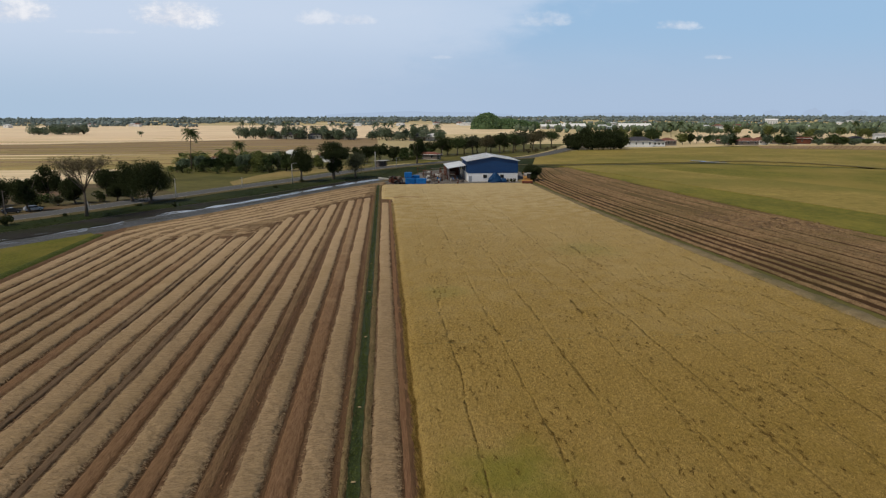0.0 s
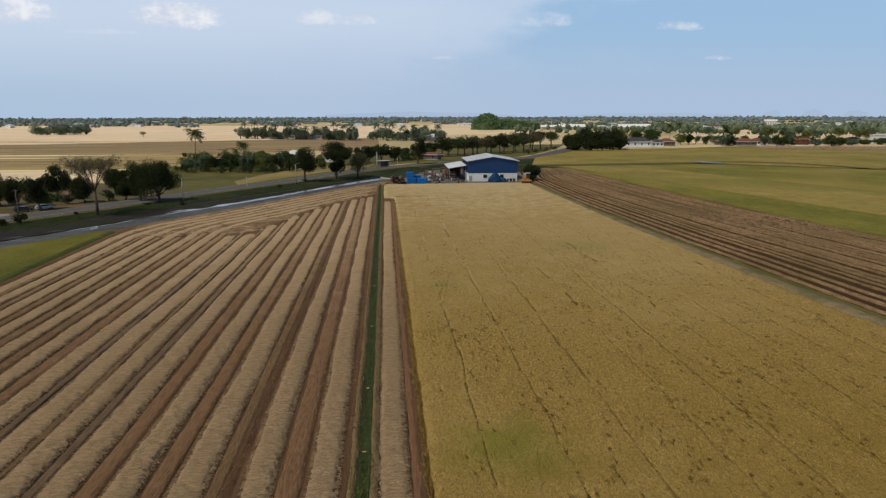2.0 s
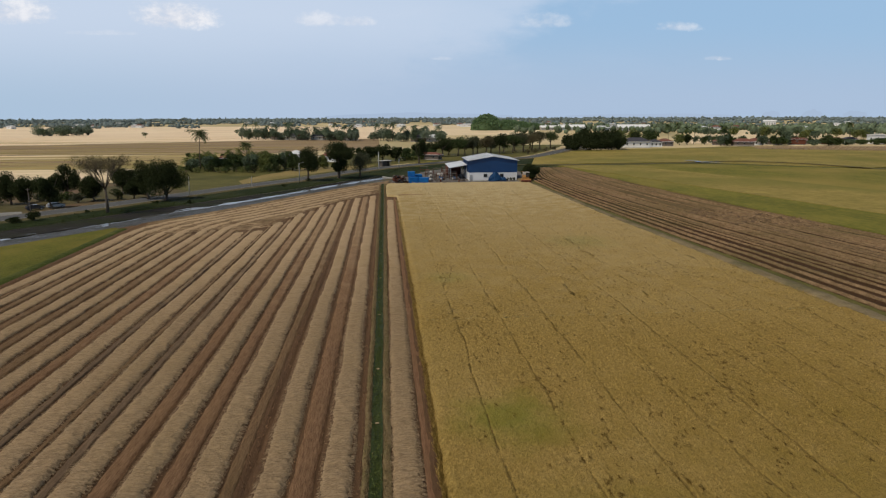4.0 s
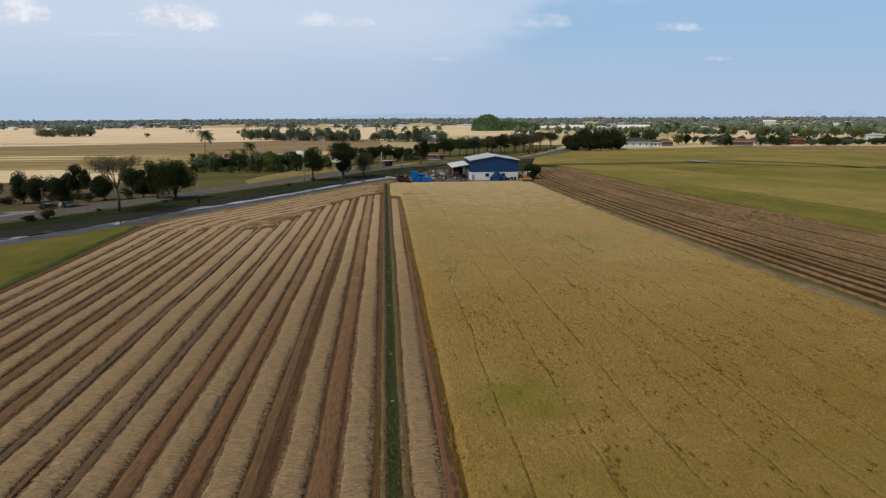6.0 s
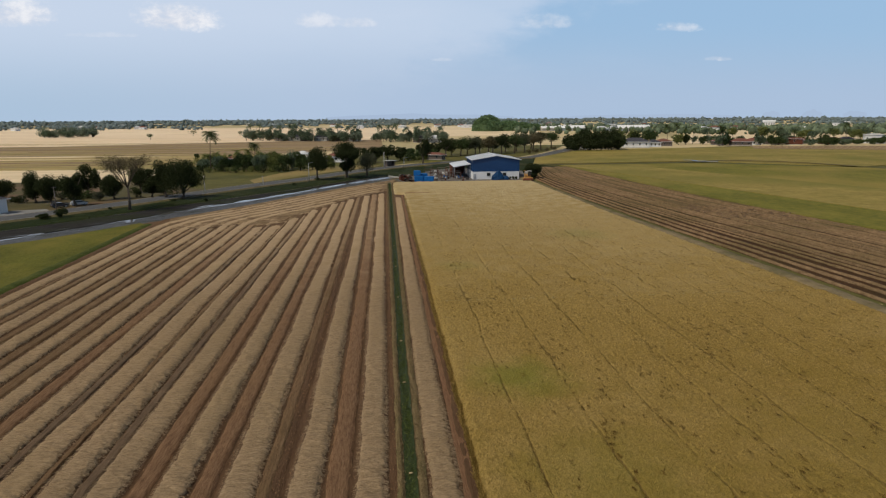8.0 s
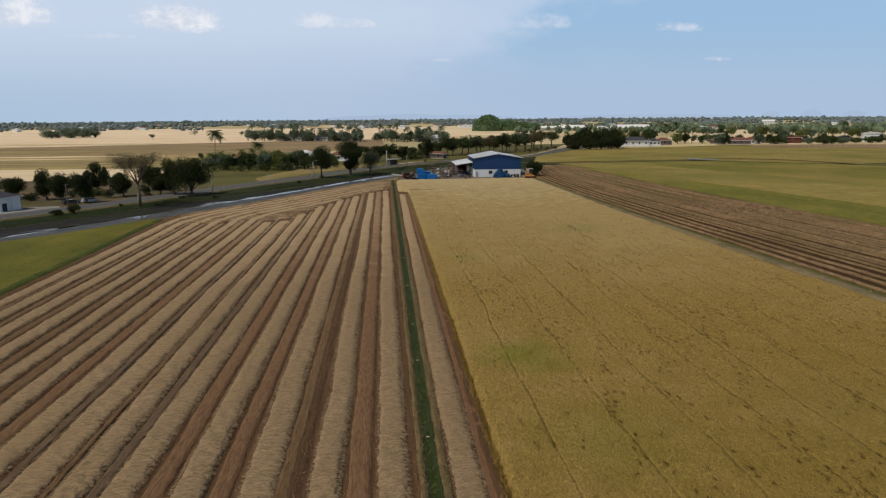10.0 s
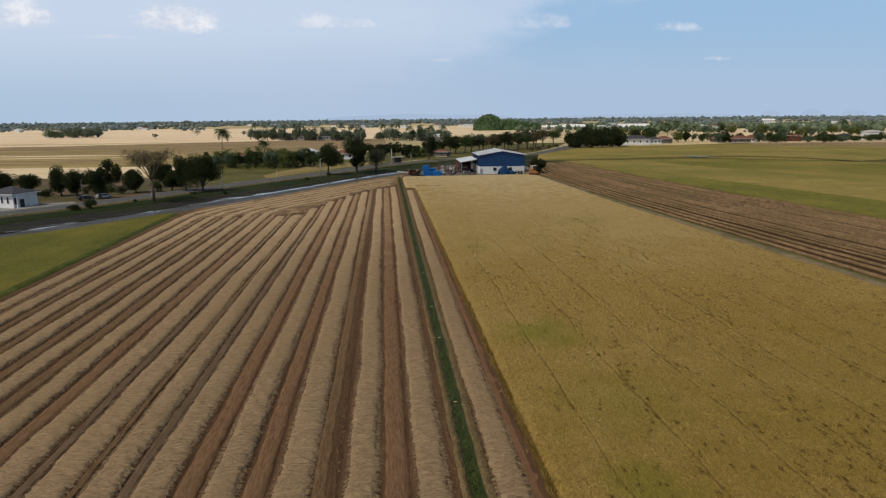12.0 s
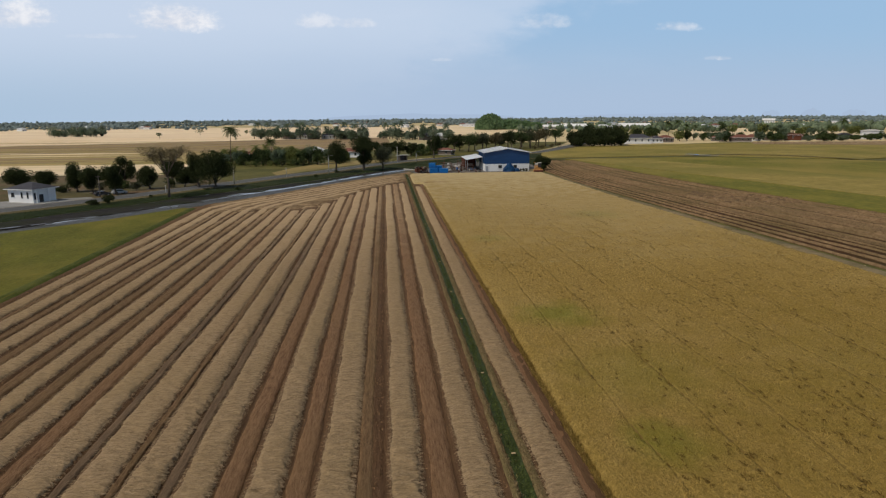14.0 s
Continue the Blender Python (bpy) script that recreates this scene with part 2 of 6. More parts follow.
# leaves farther off: air haze is mixed into these lighter greens
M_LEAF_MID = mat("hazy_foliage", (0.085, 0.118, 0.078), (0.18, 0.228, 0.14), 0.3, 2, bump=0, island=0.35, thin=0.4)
M_LEAF_HILL = mat("hill_foliage_hazed", (0.125, 0.205, 0.095), (0.245, 0.340, 0.170), 0.3, 2, bump=0, island=0.3, thin=0.45)
M_LEAF_FAR = mat("distant_foliage_hazed", (0.155, 0.195, 0.140), (0.290, 0.340, 0.245), 0.3, 2, bump=0, island=0.3, thin=0.45)
M_LEAF_GREY = mat("grey_green_foliage", (0.060, 0.068, 0.040), (0.125, 0.132, 0.078), 0.4, 2, bump=0, island=0.3, thin=0.4)
M_LEAF_PALE = mat("pale_foliage", (0.105, 0.125, 0.038), (0.215, 0.235, 0.080), 0.4, 3, bump=0, island=0.4, thin=0.4)
M_LEAF_DRY = mat("dry_foliage", (0.09, 0.08, 0.04), (0.19, 0.16, 0.09), 0.4, 3, bump=0, island=0.4, thin=0.4)
# far crowns: bluish air haze is part of the leaf colour
M_WOODS = mat("far_foliage_hazed", (0.195, 0.248, 0.248), (0.310, 0.368, 0.358), 0.05, 0.4, bump=0, island=0.22, thin=0.45)
M_ORCHARD = mat("orchard_foliage", (0.070, 0.098, 0.062), (0.155, 0.190, 0.115), 0.12, 0.9, bump=0, island=0.35)
M_BARK = mat("bark", (0.07, 0.055, 0.04), (0.16, 0.13, 0.10), 1.5, 8, bump=0.4, stretch=(1, 1, 0.3))
M_BLUE = mat("blue_sheet_metal", (0.005, 0.038, 0.125), (0.009, 0.056, 0.17), 0.3, 5, rough=0.45, bump=0.03, spec=0.4)
M_WHITE = mat("white_render", (0.68, 0.69, 0.70), (0.82, 0.82, 0.82), 0.4, 6, bump=0.05)
M_ROOFGREY = mat("pale_roof_sheet", (0.55, 0.57, 0.60), (0.70, 0.72, 0.74), 0.3, 5, rough=0.4, bump=0.05, spec=0.5, c=(0.45, 0.45, 0.45), c_scale=0.15)
M_TEALWALL = mat("pale_teal_sheet", (0.26, 0.36, 0.36), (0.36, 0.46, 0.45), 0.3, 4, rough=0.5, bump=0.03)
M_ROOFDARK = mat("dark_roof_tile", (0.045, 0.045, 0.055), (0.085, 0.085, 0.10), 0.8, 6, rough=0.6, bump=0.3)
M_ROOFRED = mat("rusty_red_roof", (0.13, 0.055, 0.04), (0.23, 0.11, 0.085), 0.4, 4, rough=0.8, bump=0.1)
M_GLASS = mat("window_glass", (0.02, 0.025, 0.03), (0.03, 0.035, 0.04), 1, 4, rough=0.08, bump=0, spec=0.6)
M_TARP = mat("blue_tarpaulin", (0.008, 0.085, 0.29), (0.02, 0.16, 0.44), 0.8, 4, rough=0.5, bump=0.4, depth=0.15)
M_NAVY = mat("dark_blue_tarpaulin", (0.008, 0.035, 0.095), (0.018, 0.065, 0.155), 0.8, 4, rough=0.5, bump=0.3, depth=0.1)
M_RUST = mat("rust", (0.075, 0.026, 0.018), (0.17, 0.07, 0.045), 1, 6, bump=0.3)
M_YELLOW = mat("orange_yellow_paint", (0.30, 0.145, 0.040), (0.44, 0.225, 0.060), 1, 6, rough=0.5, bump=0.03, c=(0.20, 0.12, 0.06), c_scale=0.6, spec=0.3)
M_RUBBER = mat("rubber", (0.02, 0.02, 0.02), (0.035, 0.035, 0.035), 2, 10, bump=0.1)
M_STEEL = mat("galvanised_steel", (0.35, 0.36, 0.37), (0.5, 0.5, 0.51), 1, 6, rough=0.45, metal=0.6, bump=0.03)
M_CARWHITE = mat("white_car_paint", (0.42, 0.43, 0.44), (0.52, 0.52, 0.53), 1, 5, rough=0.35, bump=0, spec=0.4)
M_CARDARK = mat("dark_car_paint", (0.03, 0.03, 0.035), (0.05, 0.05, 0.055), 1, 5, rough=0.25, bump=0, spec=0.5)
M_WOOD = mat("weathered_wood", (0.115, 0.095, 0.082), (0.23, 0.195, 0.17), 1, 6, bump=0.2)
M_SACK = mat("white_sacking", (0.36, 0.35, 0.33), (0.56, 0.54, 0.51), 2, 9, bump=0.2)
# far fields: sunlight on tan and sand, cloud shade on brown, put into colour
M_FAR_TAN = mat("far_stubble_tan", (0.60, 0.455, 0.295), (0.88, 0.705, 0.50), 0.045, 0.16, bump=0, stretch=(0.035, 1, 1), c=(0.86, 0.71, 0.50), c_scale=0.006, c_amount=0.6)
M_FAR_BROWN = mat("far_stubble_brown", (0.14, 0.100, 0.056), (0.39, 0.28, 0.165), 0.07, 0.3, bump=0, stretch=(0.03, 1, 1), c=(0.27, 0.20, 0.105), c_scale=0.008)
M_FAR_OLIVE = mat("far_olive_field", (0.17, 0.135, 0.05), (0.54, 0.41, 0.19), 0.08, 0.3, bump=0, stretch=(0.03, 1, 1), c=(0.22, 0.19, 0.06), c_scale=0.012, c_amount=0.7)
M_SAND = mat("sunlight_toned_stubble", (0.58, 0.455, 0.285), (0.87, 0.71, 0.485), 0.04, 0.3, bump=0, stretch=(0.1, 1, 1), c=(0.52, 0.42, 0.24), c_scale=0.015, c_amount=0.5)
M_GOLD = mat("ripe_paddy_far", (0.17, 0.140, 0.034), (0.34, 0.258, 0.076), 0.09, 0.9, bump=0.2, stretch=(0.5, 0.6, 1), c=(0.155, 0.145, 0.030), c_scale=0.022, c_amount=0.9)
M_VERGE = mat("dry_verge_grass", (0.07, 0.07, 0.022), (0.16, 0.14, 0.046), 0.1, 1.5, bump=0.4, depth=0.15, c=(0.05, 0.06, 0.018), c_scale=0.035, c_amount=0.8)
# the trees' shade is put into this ground's dark tone
M_EARTH = mat("shade_toned_rough_ground", (0.055, 0.053, 0.022), (0.125, 0.105, 0.050), 0.12, 1.5, bump=0.5, depth=0.15, c=(0.17, 0.105, 0.070), c_scale=0.05, c_amount=0.8)
M_GROUND = mat("open_country", (0.44, 0.36, 0.20), (0.66, 0.53, 0.31), 0.012, 0.1, bump=0, stretch=(0.15, 1, 1), c=(0.20, 0.19, 0.09), c_scale=0.003, c_amount=0.7)


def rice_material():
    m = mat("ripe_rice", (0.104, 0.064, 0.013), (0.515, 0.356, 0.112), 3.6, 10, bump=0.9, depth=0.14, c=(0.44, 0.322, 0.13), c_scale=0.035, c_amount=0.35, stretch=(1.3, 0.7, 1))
    tone_patches(m)
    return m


def tone_patches(m, spots=None):
    """Late, still green patches in the ripe crop, and wide tones that put near dimness and far haze into its colour."""
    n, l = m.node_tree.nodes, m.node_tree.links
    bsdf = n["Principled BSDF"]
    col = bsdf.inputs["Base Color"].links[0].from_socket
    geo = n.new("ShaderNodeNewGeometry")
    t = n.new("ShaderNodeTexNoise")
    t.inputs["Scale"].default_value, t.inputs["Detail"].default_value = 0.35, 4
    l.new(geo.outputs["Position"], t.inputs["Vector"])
    # the widest patches paint a dimmer near side and a haze-pale far side
    late, straw, near_dim = (0.15, 0.175, 0.022, 1), (0.59, 0.485, 0.30, 1), (0.215, 0.145, 0.026, 1)
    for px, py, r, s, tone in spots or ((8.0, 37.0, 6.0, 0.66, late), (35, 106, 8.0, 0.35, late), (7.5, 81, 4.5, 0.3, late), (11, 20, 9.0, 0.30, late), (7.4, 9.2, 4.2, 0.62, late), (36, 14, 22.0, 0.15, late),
                               (40, 4, 60.0, 0.55, near_dim), (30, 130, 70.0, 0.20, straw), (26, 225, 100.0, 0.58, straw)):
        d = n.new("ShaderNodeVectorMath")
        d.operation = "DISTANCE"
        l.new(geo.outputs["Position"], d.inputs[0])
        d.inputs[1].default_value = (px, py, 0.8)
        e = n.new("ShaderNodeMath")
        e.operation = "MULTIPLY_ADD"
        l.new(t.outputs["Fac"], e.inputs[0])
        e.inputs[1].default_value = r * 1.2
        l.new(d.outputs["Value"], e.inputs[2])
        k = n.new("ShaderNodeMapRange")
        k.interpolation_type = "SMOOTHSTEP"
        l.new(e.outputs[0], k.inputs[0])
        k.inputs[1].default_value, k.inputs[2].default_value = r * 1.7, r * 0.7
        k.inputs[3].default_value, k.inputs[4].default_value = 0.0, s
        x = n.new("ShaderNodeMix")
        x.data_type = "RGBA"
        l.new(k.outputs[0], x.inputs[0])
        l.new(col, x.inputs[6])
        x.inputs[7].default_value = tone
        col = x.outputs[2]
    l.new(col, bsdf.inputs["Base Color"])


# far brightness is painted in: straw, stubble and soil turn paler towards the canal
tone_patches(M_STRAW, [(-34, 150, 80.0, 0.34, (0.60, 0.44, 0.27, 1))])
for m in (M_STUBBLE, M_STUBBLE_TAN, M_GREYSOIL):
    tone_patches(m, [(-30, 150, 85.0, 0.66, (0.38, 0.268, 0.155, 1))])
tone_patches(M_SOIL, [(-30, 150, 80.0, 0.25, (0.27, 0.175, 0.095, 1))])
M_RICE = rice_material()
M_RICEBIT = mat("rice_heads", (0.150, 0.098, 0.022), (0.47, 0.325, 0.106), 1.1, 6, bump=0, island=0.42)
tone_patches(M_RICEBIT)

# ---- building helpers ----
rng = np.random.default_rng(7)


def link(name, me, material, parent=None, label=""):
    ob = new(name, me)
    if material:
        me.materials.append(material)
    if parent:
        ob.parent = parent
    if label:
        ob["label"] = label
    return ob


def part(name, bm, material, parent=None, label="", smooth=False):
    me = bpy.data.meshes.new(name)
    bm.to_mesh(me)
    bm.free()
    if smooth:
        me.polygons.foreach_set("use_smooth", [True] * len(me.polygons))
    return link(name, me, material, parent, label)


def root(name, x, y, z=0.0, rz=0.0):
    ob = new(name)
    ob.empty_display_size = 0.5
    ob.matrix_basis = pose(x, y, z, 0, 0, rz)
    return ob


def quads(name, verts, material, parent=None, label="", smooth=False, faces=None):
    """A mesh from an (n, 3) array; without faces, each four vertices are a quad."""
    verts = np.ascontiguousarray(verts, dtype=np.float32)
    if faces is None:
        faces = np.arange(len(verts), dtype=np.int32).reshape(-1, 4)
    faces = np.ascontiguousarray(faces, dtype=np.int32)
    me = bpy.data.meshes.new(name)
    me.vertices.add(len(verts))
    me.vertices.foreach_set("co", verts.ravel())
    me.loops.add(faces.size)
    me.loops.foreach_set("vertex_index", faces.ravel())
    me.polygons.add(len(faces))
    me.polygons.foreach_set("loop_start", np.arange(0, faces.size, 4, dtype=np.int32))
    me.update(calc_edges=True)
    if smooth:
        me.polygons.foreach_set("use_smooth", [True] * len(me.polygons))
    return link(name, me, material, parent, label)


def grid_faces(nu, nv):
    i = np.arange((nu - 1) * (nv - 1))
    a = (i // (nv - 1)) * nv + i % (nv - 1)
    return np.stack([a, a + nv, a + nv + 1, a + 1], 1)


def wobble(x, y, s, seed=0.0):
    """Smooth noise over arrays, from a few sines of odd periods."""
    x, y = np.asarray(x, float) * s, np.asarray(y, float) * s
    o = np.sin(x * 1.0 + 1.7 * np.sin(y * 0.73 + seed) + seed * 3.1) * np.cos(y * 1.13 + 1.3 * np.sin(x * 0.61 + seed * 1.7))
    o = o + 0.6 * np.sin(x * 2.17 + y * 1.31 + seed * 5.3 + 1.5 * np.sin(y * 1.9)) + 0.4 * np.cos(y * 3.37 - x * 1.77 + seed + 1.2 * np.sin(x * 2.3))
    return o / 2.0


def hash_grid(shape, seed):
    return np.random.default_rng(seed).random(shape)


def box(bm, cx, cy, cz, sx, sy, sz, bevel=0.0):
    r = bmesh.ops.create_cube(bm, size=1.0, matrix=Matrix.Translation((cx, cy, cz)) @ Matrix.Diagonal((sx, sy, sz, 1)))
    if bevel:
        es = {e for v in r["verts"] for e in v.link_edges}
        bmesh.ops.bevel(bm, geom=list(es), offset=bevel, segments=1, affect="EDGES")


def boxed(name, c, s, material, parent, bevel=0.0, label=""):
    bm = bmesh.new()
    box(bm, *c, *s, bevel)
    return part(name, bm, material, parent, label)


def tube(bm, points, radii, sides=7):
    """A tapered tube along points."""
    rings = []
    for i, p in enumerate(points):
        p = Vector(p)
        q = Vector(points[min(i + 1, len(points) - 1)]) - Vector(points[max(i - 1, 0)])
        q.normalize()
        a = q.orthogonal().normalized()
        b = q.cross(a)
        rings.append([bm.verts.new(p + radii[i] * (math.cos(k * math.tau / sides) * a + math.sin(k * math.tau / sides) * b)) for k in range(sides)])
    for r, s in zip(rings, rings[1:]):
        for k in range(sides):
            bm.faces.new((r[k], r[(k + 1) % sides], s[(k + 1) % sides], s[k]))
    bm.faces.new(rings[0][::-1])
    bm.faces.new(rings[-1])


def prism(bm, outline, y0, y1):
    """A solid from an outline in x and z, from y0 to y1."""
    a = [bm.verts.new((x, y0, z)) for x, z in outline]
    b = [bm.verts.new((x, y1, z)) for x, z in outline]
    n = len(outline)
    for i in range(n):
        bm.faces.new((a[i], b[i], b[(i + 1) % n], a[(i + 1) % n]))
    bm.faces.new(a)
    bm.faces.new(b[::-1])
    bmesh.ops.recalc_face_normals(bm, faces=bm.faces)


def along(points, step):
    """A smooth line through points, resampled."""
    p = np.array(points, float)
    d = np.hypot(*np.diff(p, axis=0).T)
    v = np.diff(p, axis=0) / d[:, None]
    m = np.concatenate([v[:1], (v[:-1] * d[1:, None] + v[1:] * d[:-1, None]) / (d[:-1] + d[1:])[:, None], v[-1:]])
    out = []
    for i, h in enumerate(d):
        t = np.arange(0, 1, 1 / max(2, int(h / step)))[:, None]
        out.append((2 * t**3 - 3 * t**2 + 1) * p[i] + (t**3 - 2 * t**2 + t) * h * m[i] + (3 * t**2 - 2 * t**3) * p[i + 1] + (t**3 - t**2) * h * m[i + 1])
    return np.concatenate(out + [p[-1:]])


def same_count(line, n):
    d = np.r_[0, np.cumsum(np.hypot(*np.diff(line, axis=0).T))]
    s = np.linspace(0, d[-1], n)
    return np.stack([np.interp(s, d, line[:, 0]), np.interp(s, d, line[:, 1])], 1)


def side(line, off):
    """The line moved off metres to its left."""
    t = np.gradient(line, axis=0)
    t /= np.linalg.norm(t, axis=1, keepdims=True)
    return line + off * np.stack([-t[:, 1], t[:, 0]], 1)


def leaves(center, radii, n, size, seed, lumps=9, flat=0.0, fill=0.35):
    """Leaf clumps of a crown: small tilted quads gathered in uneven lumps."""
    g = np.random.default_rng(seed)
    d = g.normal(size=(lumps, 3))
    d /= np.linalg.norm(d, axis=1, keepdims=True)
    mid = d * g.uniform(0.25, 0.72, (lumps, 1)) * radii
    mid[:, 2] = np.maximum(mid[:, 2], -0.55 * radii[2])
    big = g.uniform(0.30, 0.62, lumps)
    k = g.integers(0, lumps, n)
    e = g.normal(size=(n, 3))
    e /= np.linalg.norm(e, axis=1, keepdims=True)
    r = g.uniform(fill, 1.0, (n, 1)) ** 0.5 * g.choice([1.0, 1.0, 1.0, 1.12], (n, 1))
    p = center + mid[k] + e * r * big[k][:, None] * np.array(radii)
    a = g.normal(size=(n, 3))
    a[:, 2] *= 1 - flat
    a /= np.linalg.norm(a, axis=1, keepdims=True)
    b = np.cross(a, g.normal(size=(n, 3)))
    b /= np.linalg.norm(b, axis=1, keepdims=True)
    s = size * g.uniform(0.6, 1.3, (n, 1))
    a, b = a * s * 0.5, b * s * 0.36
    return np.stack([p - a, p + b, p + a * 1.1, p - b], 1).reshape(-1, 3)

# ---- ground, canal, road ----
CANAL_NEAR = along([(-1900, -1700), (-800, -605), (-300, -108), (-160, 29), (-120, 68), (-86.4, 102.2), (-71.0, 119.5), (-59.2, 138.0), (-46.4, 157.5), (-30.0, 186.5), (-15.4, 211.0), (2.0, 235.5)], 4.0)
CANAL_FAR = along([(-1913, -1687), (-813, -592), (-313, -95), (-173, 42), (-133, 81), (-95.5, 117), (-88, 128.5), (-79.5, 140), (-70.6, 153.5), (-63.5, 164), (-57.5, 172.5), (-46.5, 188), (-38.5, 199), (-30, 211), (-18.5, 230), (-3.0, 252.0)], 4.0)
CANAL_MID = along([(-1905, -1695), (-805, -600), (-305, -103), (-165, 34), (-125, 73), (-86.8, 109.5), (-78.5, 122.5), (-71.0, 134.0), (-64.0, 144.5), (-58.0, 154.6), (-53.5, 161.8), (-48.7, 169.0), (-43.3, 176.8), (-37.5, 185.6), (-31.6, 195.2), (-26.4, 204.0), (-14.4, 224.3), (0.5, 245.0)], 4.0)
ROAD = along([(-1930, -1650), (-800, -560), (-300, -70), (-150, 85), (-106.5, 134.0), (-92.0, 151.5), (-76.0, 175.5), (-62.0, 199.0), (-53.0, 214.0), (-37.0, 237.0), (-18.5, 269.5), (2.0, 298.0), (30, 324), (60, 342), (82, 358), (99, 385), (122, 428), (160, 500), (230, 640)], 4.0)


def make_ground():
    bm = bmesh.new()
    rim = [(6000, -2500), (6000, 7000), (-6000, 7000), (-6000, -1690)]
    loop = list(CANAL_FAR) + list(CANAL_NEAR[::-1]) + [(-1900, -2500)] + rim
    bm.faces.new([bm.verts.new((x, y, 0)) for x, y in loop])
    bmesh.ops.recalc_face_normals(bm, faces=bm.faces)
    bmesh.ops.triangulate(bm, faces=bm.faces[:])
    for f in bm.faces:
        if f.normal.z < 0:
            f.normal_flip()
    return tagged(part("ground", bm, M_GROUND), "flat open farmland of dry fields and rough grass", "ground", kind="structure")


make_ground()


def ribbon(name, lines, heights, material, label="", category="", parent=None, rough=0.0, seed=1.0, kind="structure"):
    """A surface across several lines of one length, each at its height."""
    n = max(len(l) for l in lines)
    lines = [same_count(l, n) for l in lines]
    v = []
    for j, (l, h) in enumerate(zip(lines, heights)):
        z = h + (rough * wobble(l[:, 0], l[:, 1], 0.9, seed + j) if 0 < j < len(lines) - 1 else 0)
        v.append(np.c_[l, np.broadcast_to(z, len(l))])
    v = np.stack(v, 1).reshape(-1, 3)
    f = grid_faces(n, len(lines))[:, ::-1]
    ob = quads(name, v, material, parent, smooth=True, faces=f)
    return tagged(ob, label, category, kind=kind) if label else ob


def cut(line, x0, x1):
    return line[(line[:, 0] >= x0) & (line[:, 0] <= x1)]


def fine_near(line):
    """Few points far behind, a close row of them where the canal passes."""
    far_part, near_part = line[line[:, 0] <= -150], line[line[:, 0] > -150]
    return np.concatenate([same_count(far_part, 60), same_count(near_part, 520)])


near, water_line, far = fine_near(CANAL_NEAR), fine_near(CANAL_MID), fine_near(CANAL_FAR)
silt = lambda t: near * (1 - t) + water_line * t
# the water narrows and silts up towards the west
wet = np.interp(water_line[:, 0], [-95, -74, -62, -52, -44, -34, -20, 5], [0.03, 0.01, 0.05, 0.07, 0.12, 0.26, 0.40, 0.48])[:, None]
wet = wet + (0.08 * wobble(water_line[:, 0], water_line[:, 1], 0.33, 1.0) + 0.07 * wobble(water_line[:, 0], water_line[:, 1], 1.3, 4.0))[:, None]
shore = water_line * (1 - wet) + far * wet
mud = lambda t: shore * (1 - t) + far * t
ribbon("canal_bank", [silt(k) for k in (-0.22, 0, 0.10, 0.22, 0.34, 0.46, 0.58, 0.70, 0.80, 0.88, 0.95, 1.05)], [0.02, 0.10, 0.08, 0.02, 0.03, -0.07, 0.0, -0.10, -0.03, -0.10, -0.10, -0.5], M_GREYBANK, "grey silty field-side bank of the canal", "canal bank", rough=0.15)
ribbon("canal_bank", [water_line * 0.7 + shore * 0.3, water_line * 0.25 + shore * 0.75, shore, mud(0.12), mud(0.25), mud(0.4), mud(0.6), mud(0.8), mud(1.0)], [-0.6, -0.28, -0.12, -0.10, -0.09, -0.06, 0.0, 0.04, 0.0], M_MUD, "dark muddy far bank of the canal", "canal bank", rough=0.10)
ribbon("canal_water", [silt(0.36), silt(0.7), water_line, water_line * 0.5 + shore * 0.5, mud(0.5)], [-0.12] * 5, M_WATER, "shallow bright water left in the irrigation canal", "water")

# concrete culvert where the yard's entrance crosses the canal
culvert = root("culvert", 0.3, 242.0, 0, 32)
boxed("headwall", (0, 0, -0.55), (0.5, 10.5, 1.5), M_CONCRETE, culvert, 0.06)
boxed("parapet", (0, 0, 0.28), (0.7, 10.7, 0.2), M_CONCRETE, culvert, 0.05)
tagged(culvert, "pale concrete culvert headwall closing the canal", "culvert")

road = ribbon("road", [side(ROAD, -4.0), side(ROAD, -2), side(ROAD, 0), side(ROAD, 2), side(ROAD, 4.0)], [0.30, 0.34, 0.37, 0.34, 0.30], M_ASPHALT, "grey two-lane asphalt road beside the canal", "road")
for off, lab in ((-4.0, "canal"), (4.0, "field")):
    s = math.copysign(1, off)
    ribbon("road_shoulder", [side(ROAD, off), side(ROAD, off + s * 0.9), side(ROAD, off + s * 2.4)][::int(-s)], ([0.30, 0.26, 0.0])[::int(-s)], M_BUNDGREY, "gravelly grassed shoulder of the road", "road shoulder")
for off in (-3.6, 3.6):
    ribbon("road_marking", [side(ROAD, off - 0.07), side(ROAD, off + 0.07)], [0.318, 0.318], M_CONCRETE, "worn white edge line of the road", "road marking")

# grassy slope between canal and road
edge = same_count(cut(CANAL_FAR, -700, 50), 320)
roadside = cut(side(ROAD, -6.3), -700, 8)
ribbon("canal_verge", [edge, edge * 0.66 + same_count(roadside, 320) * 0.34, edge * 0.33 + same_count(roadside, 320) * 0.67, same_count(roadside, 320)], [0.03, 0.22, 0.26, 0.06], M_GRASS, "dark green rough grass verge between canal and road", "grass verge", rough=0.12)


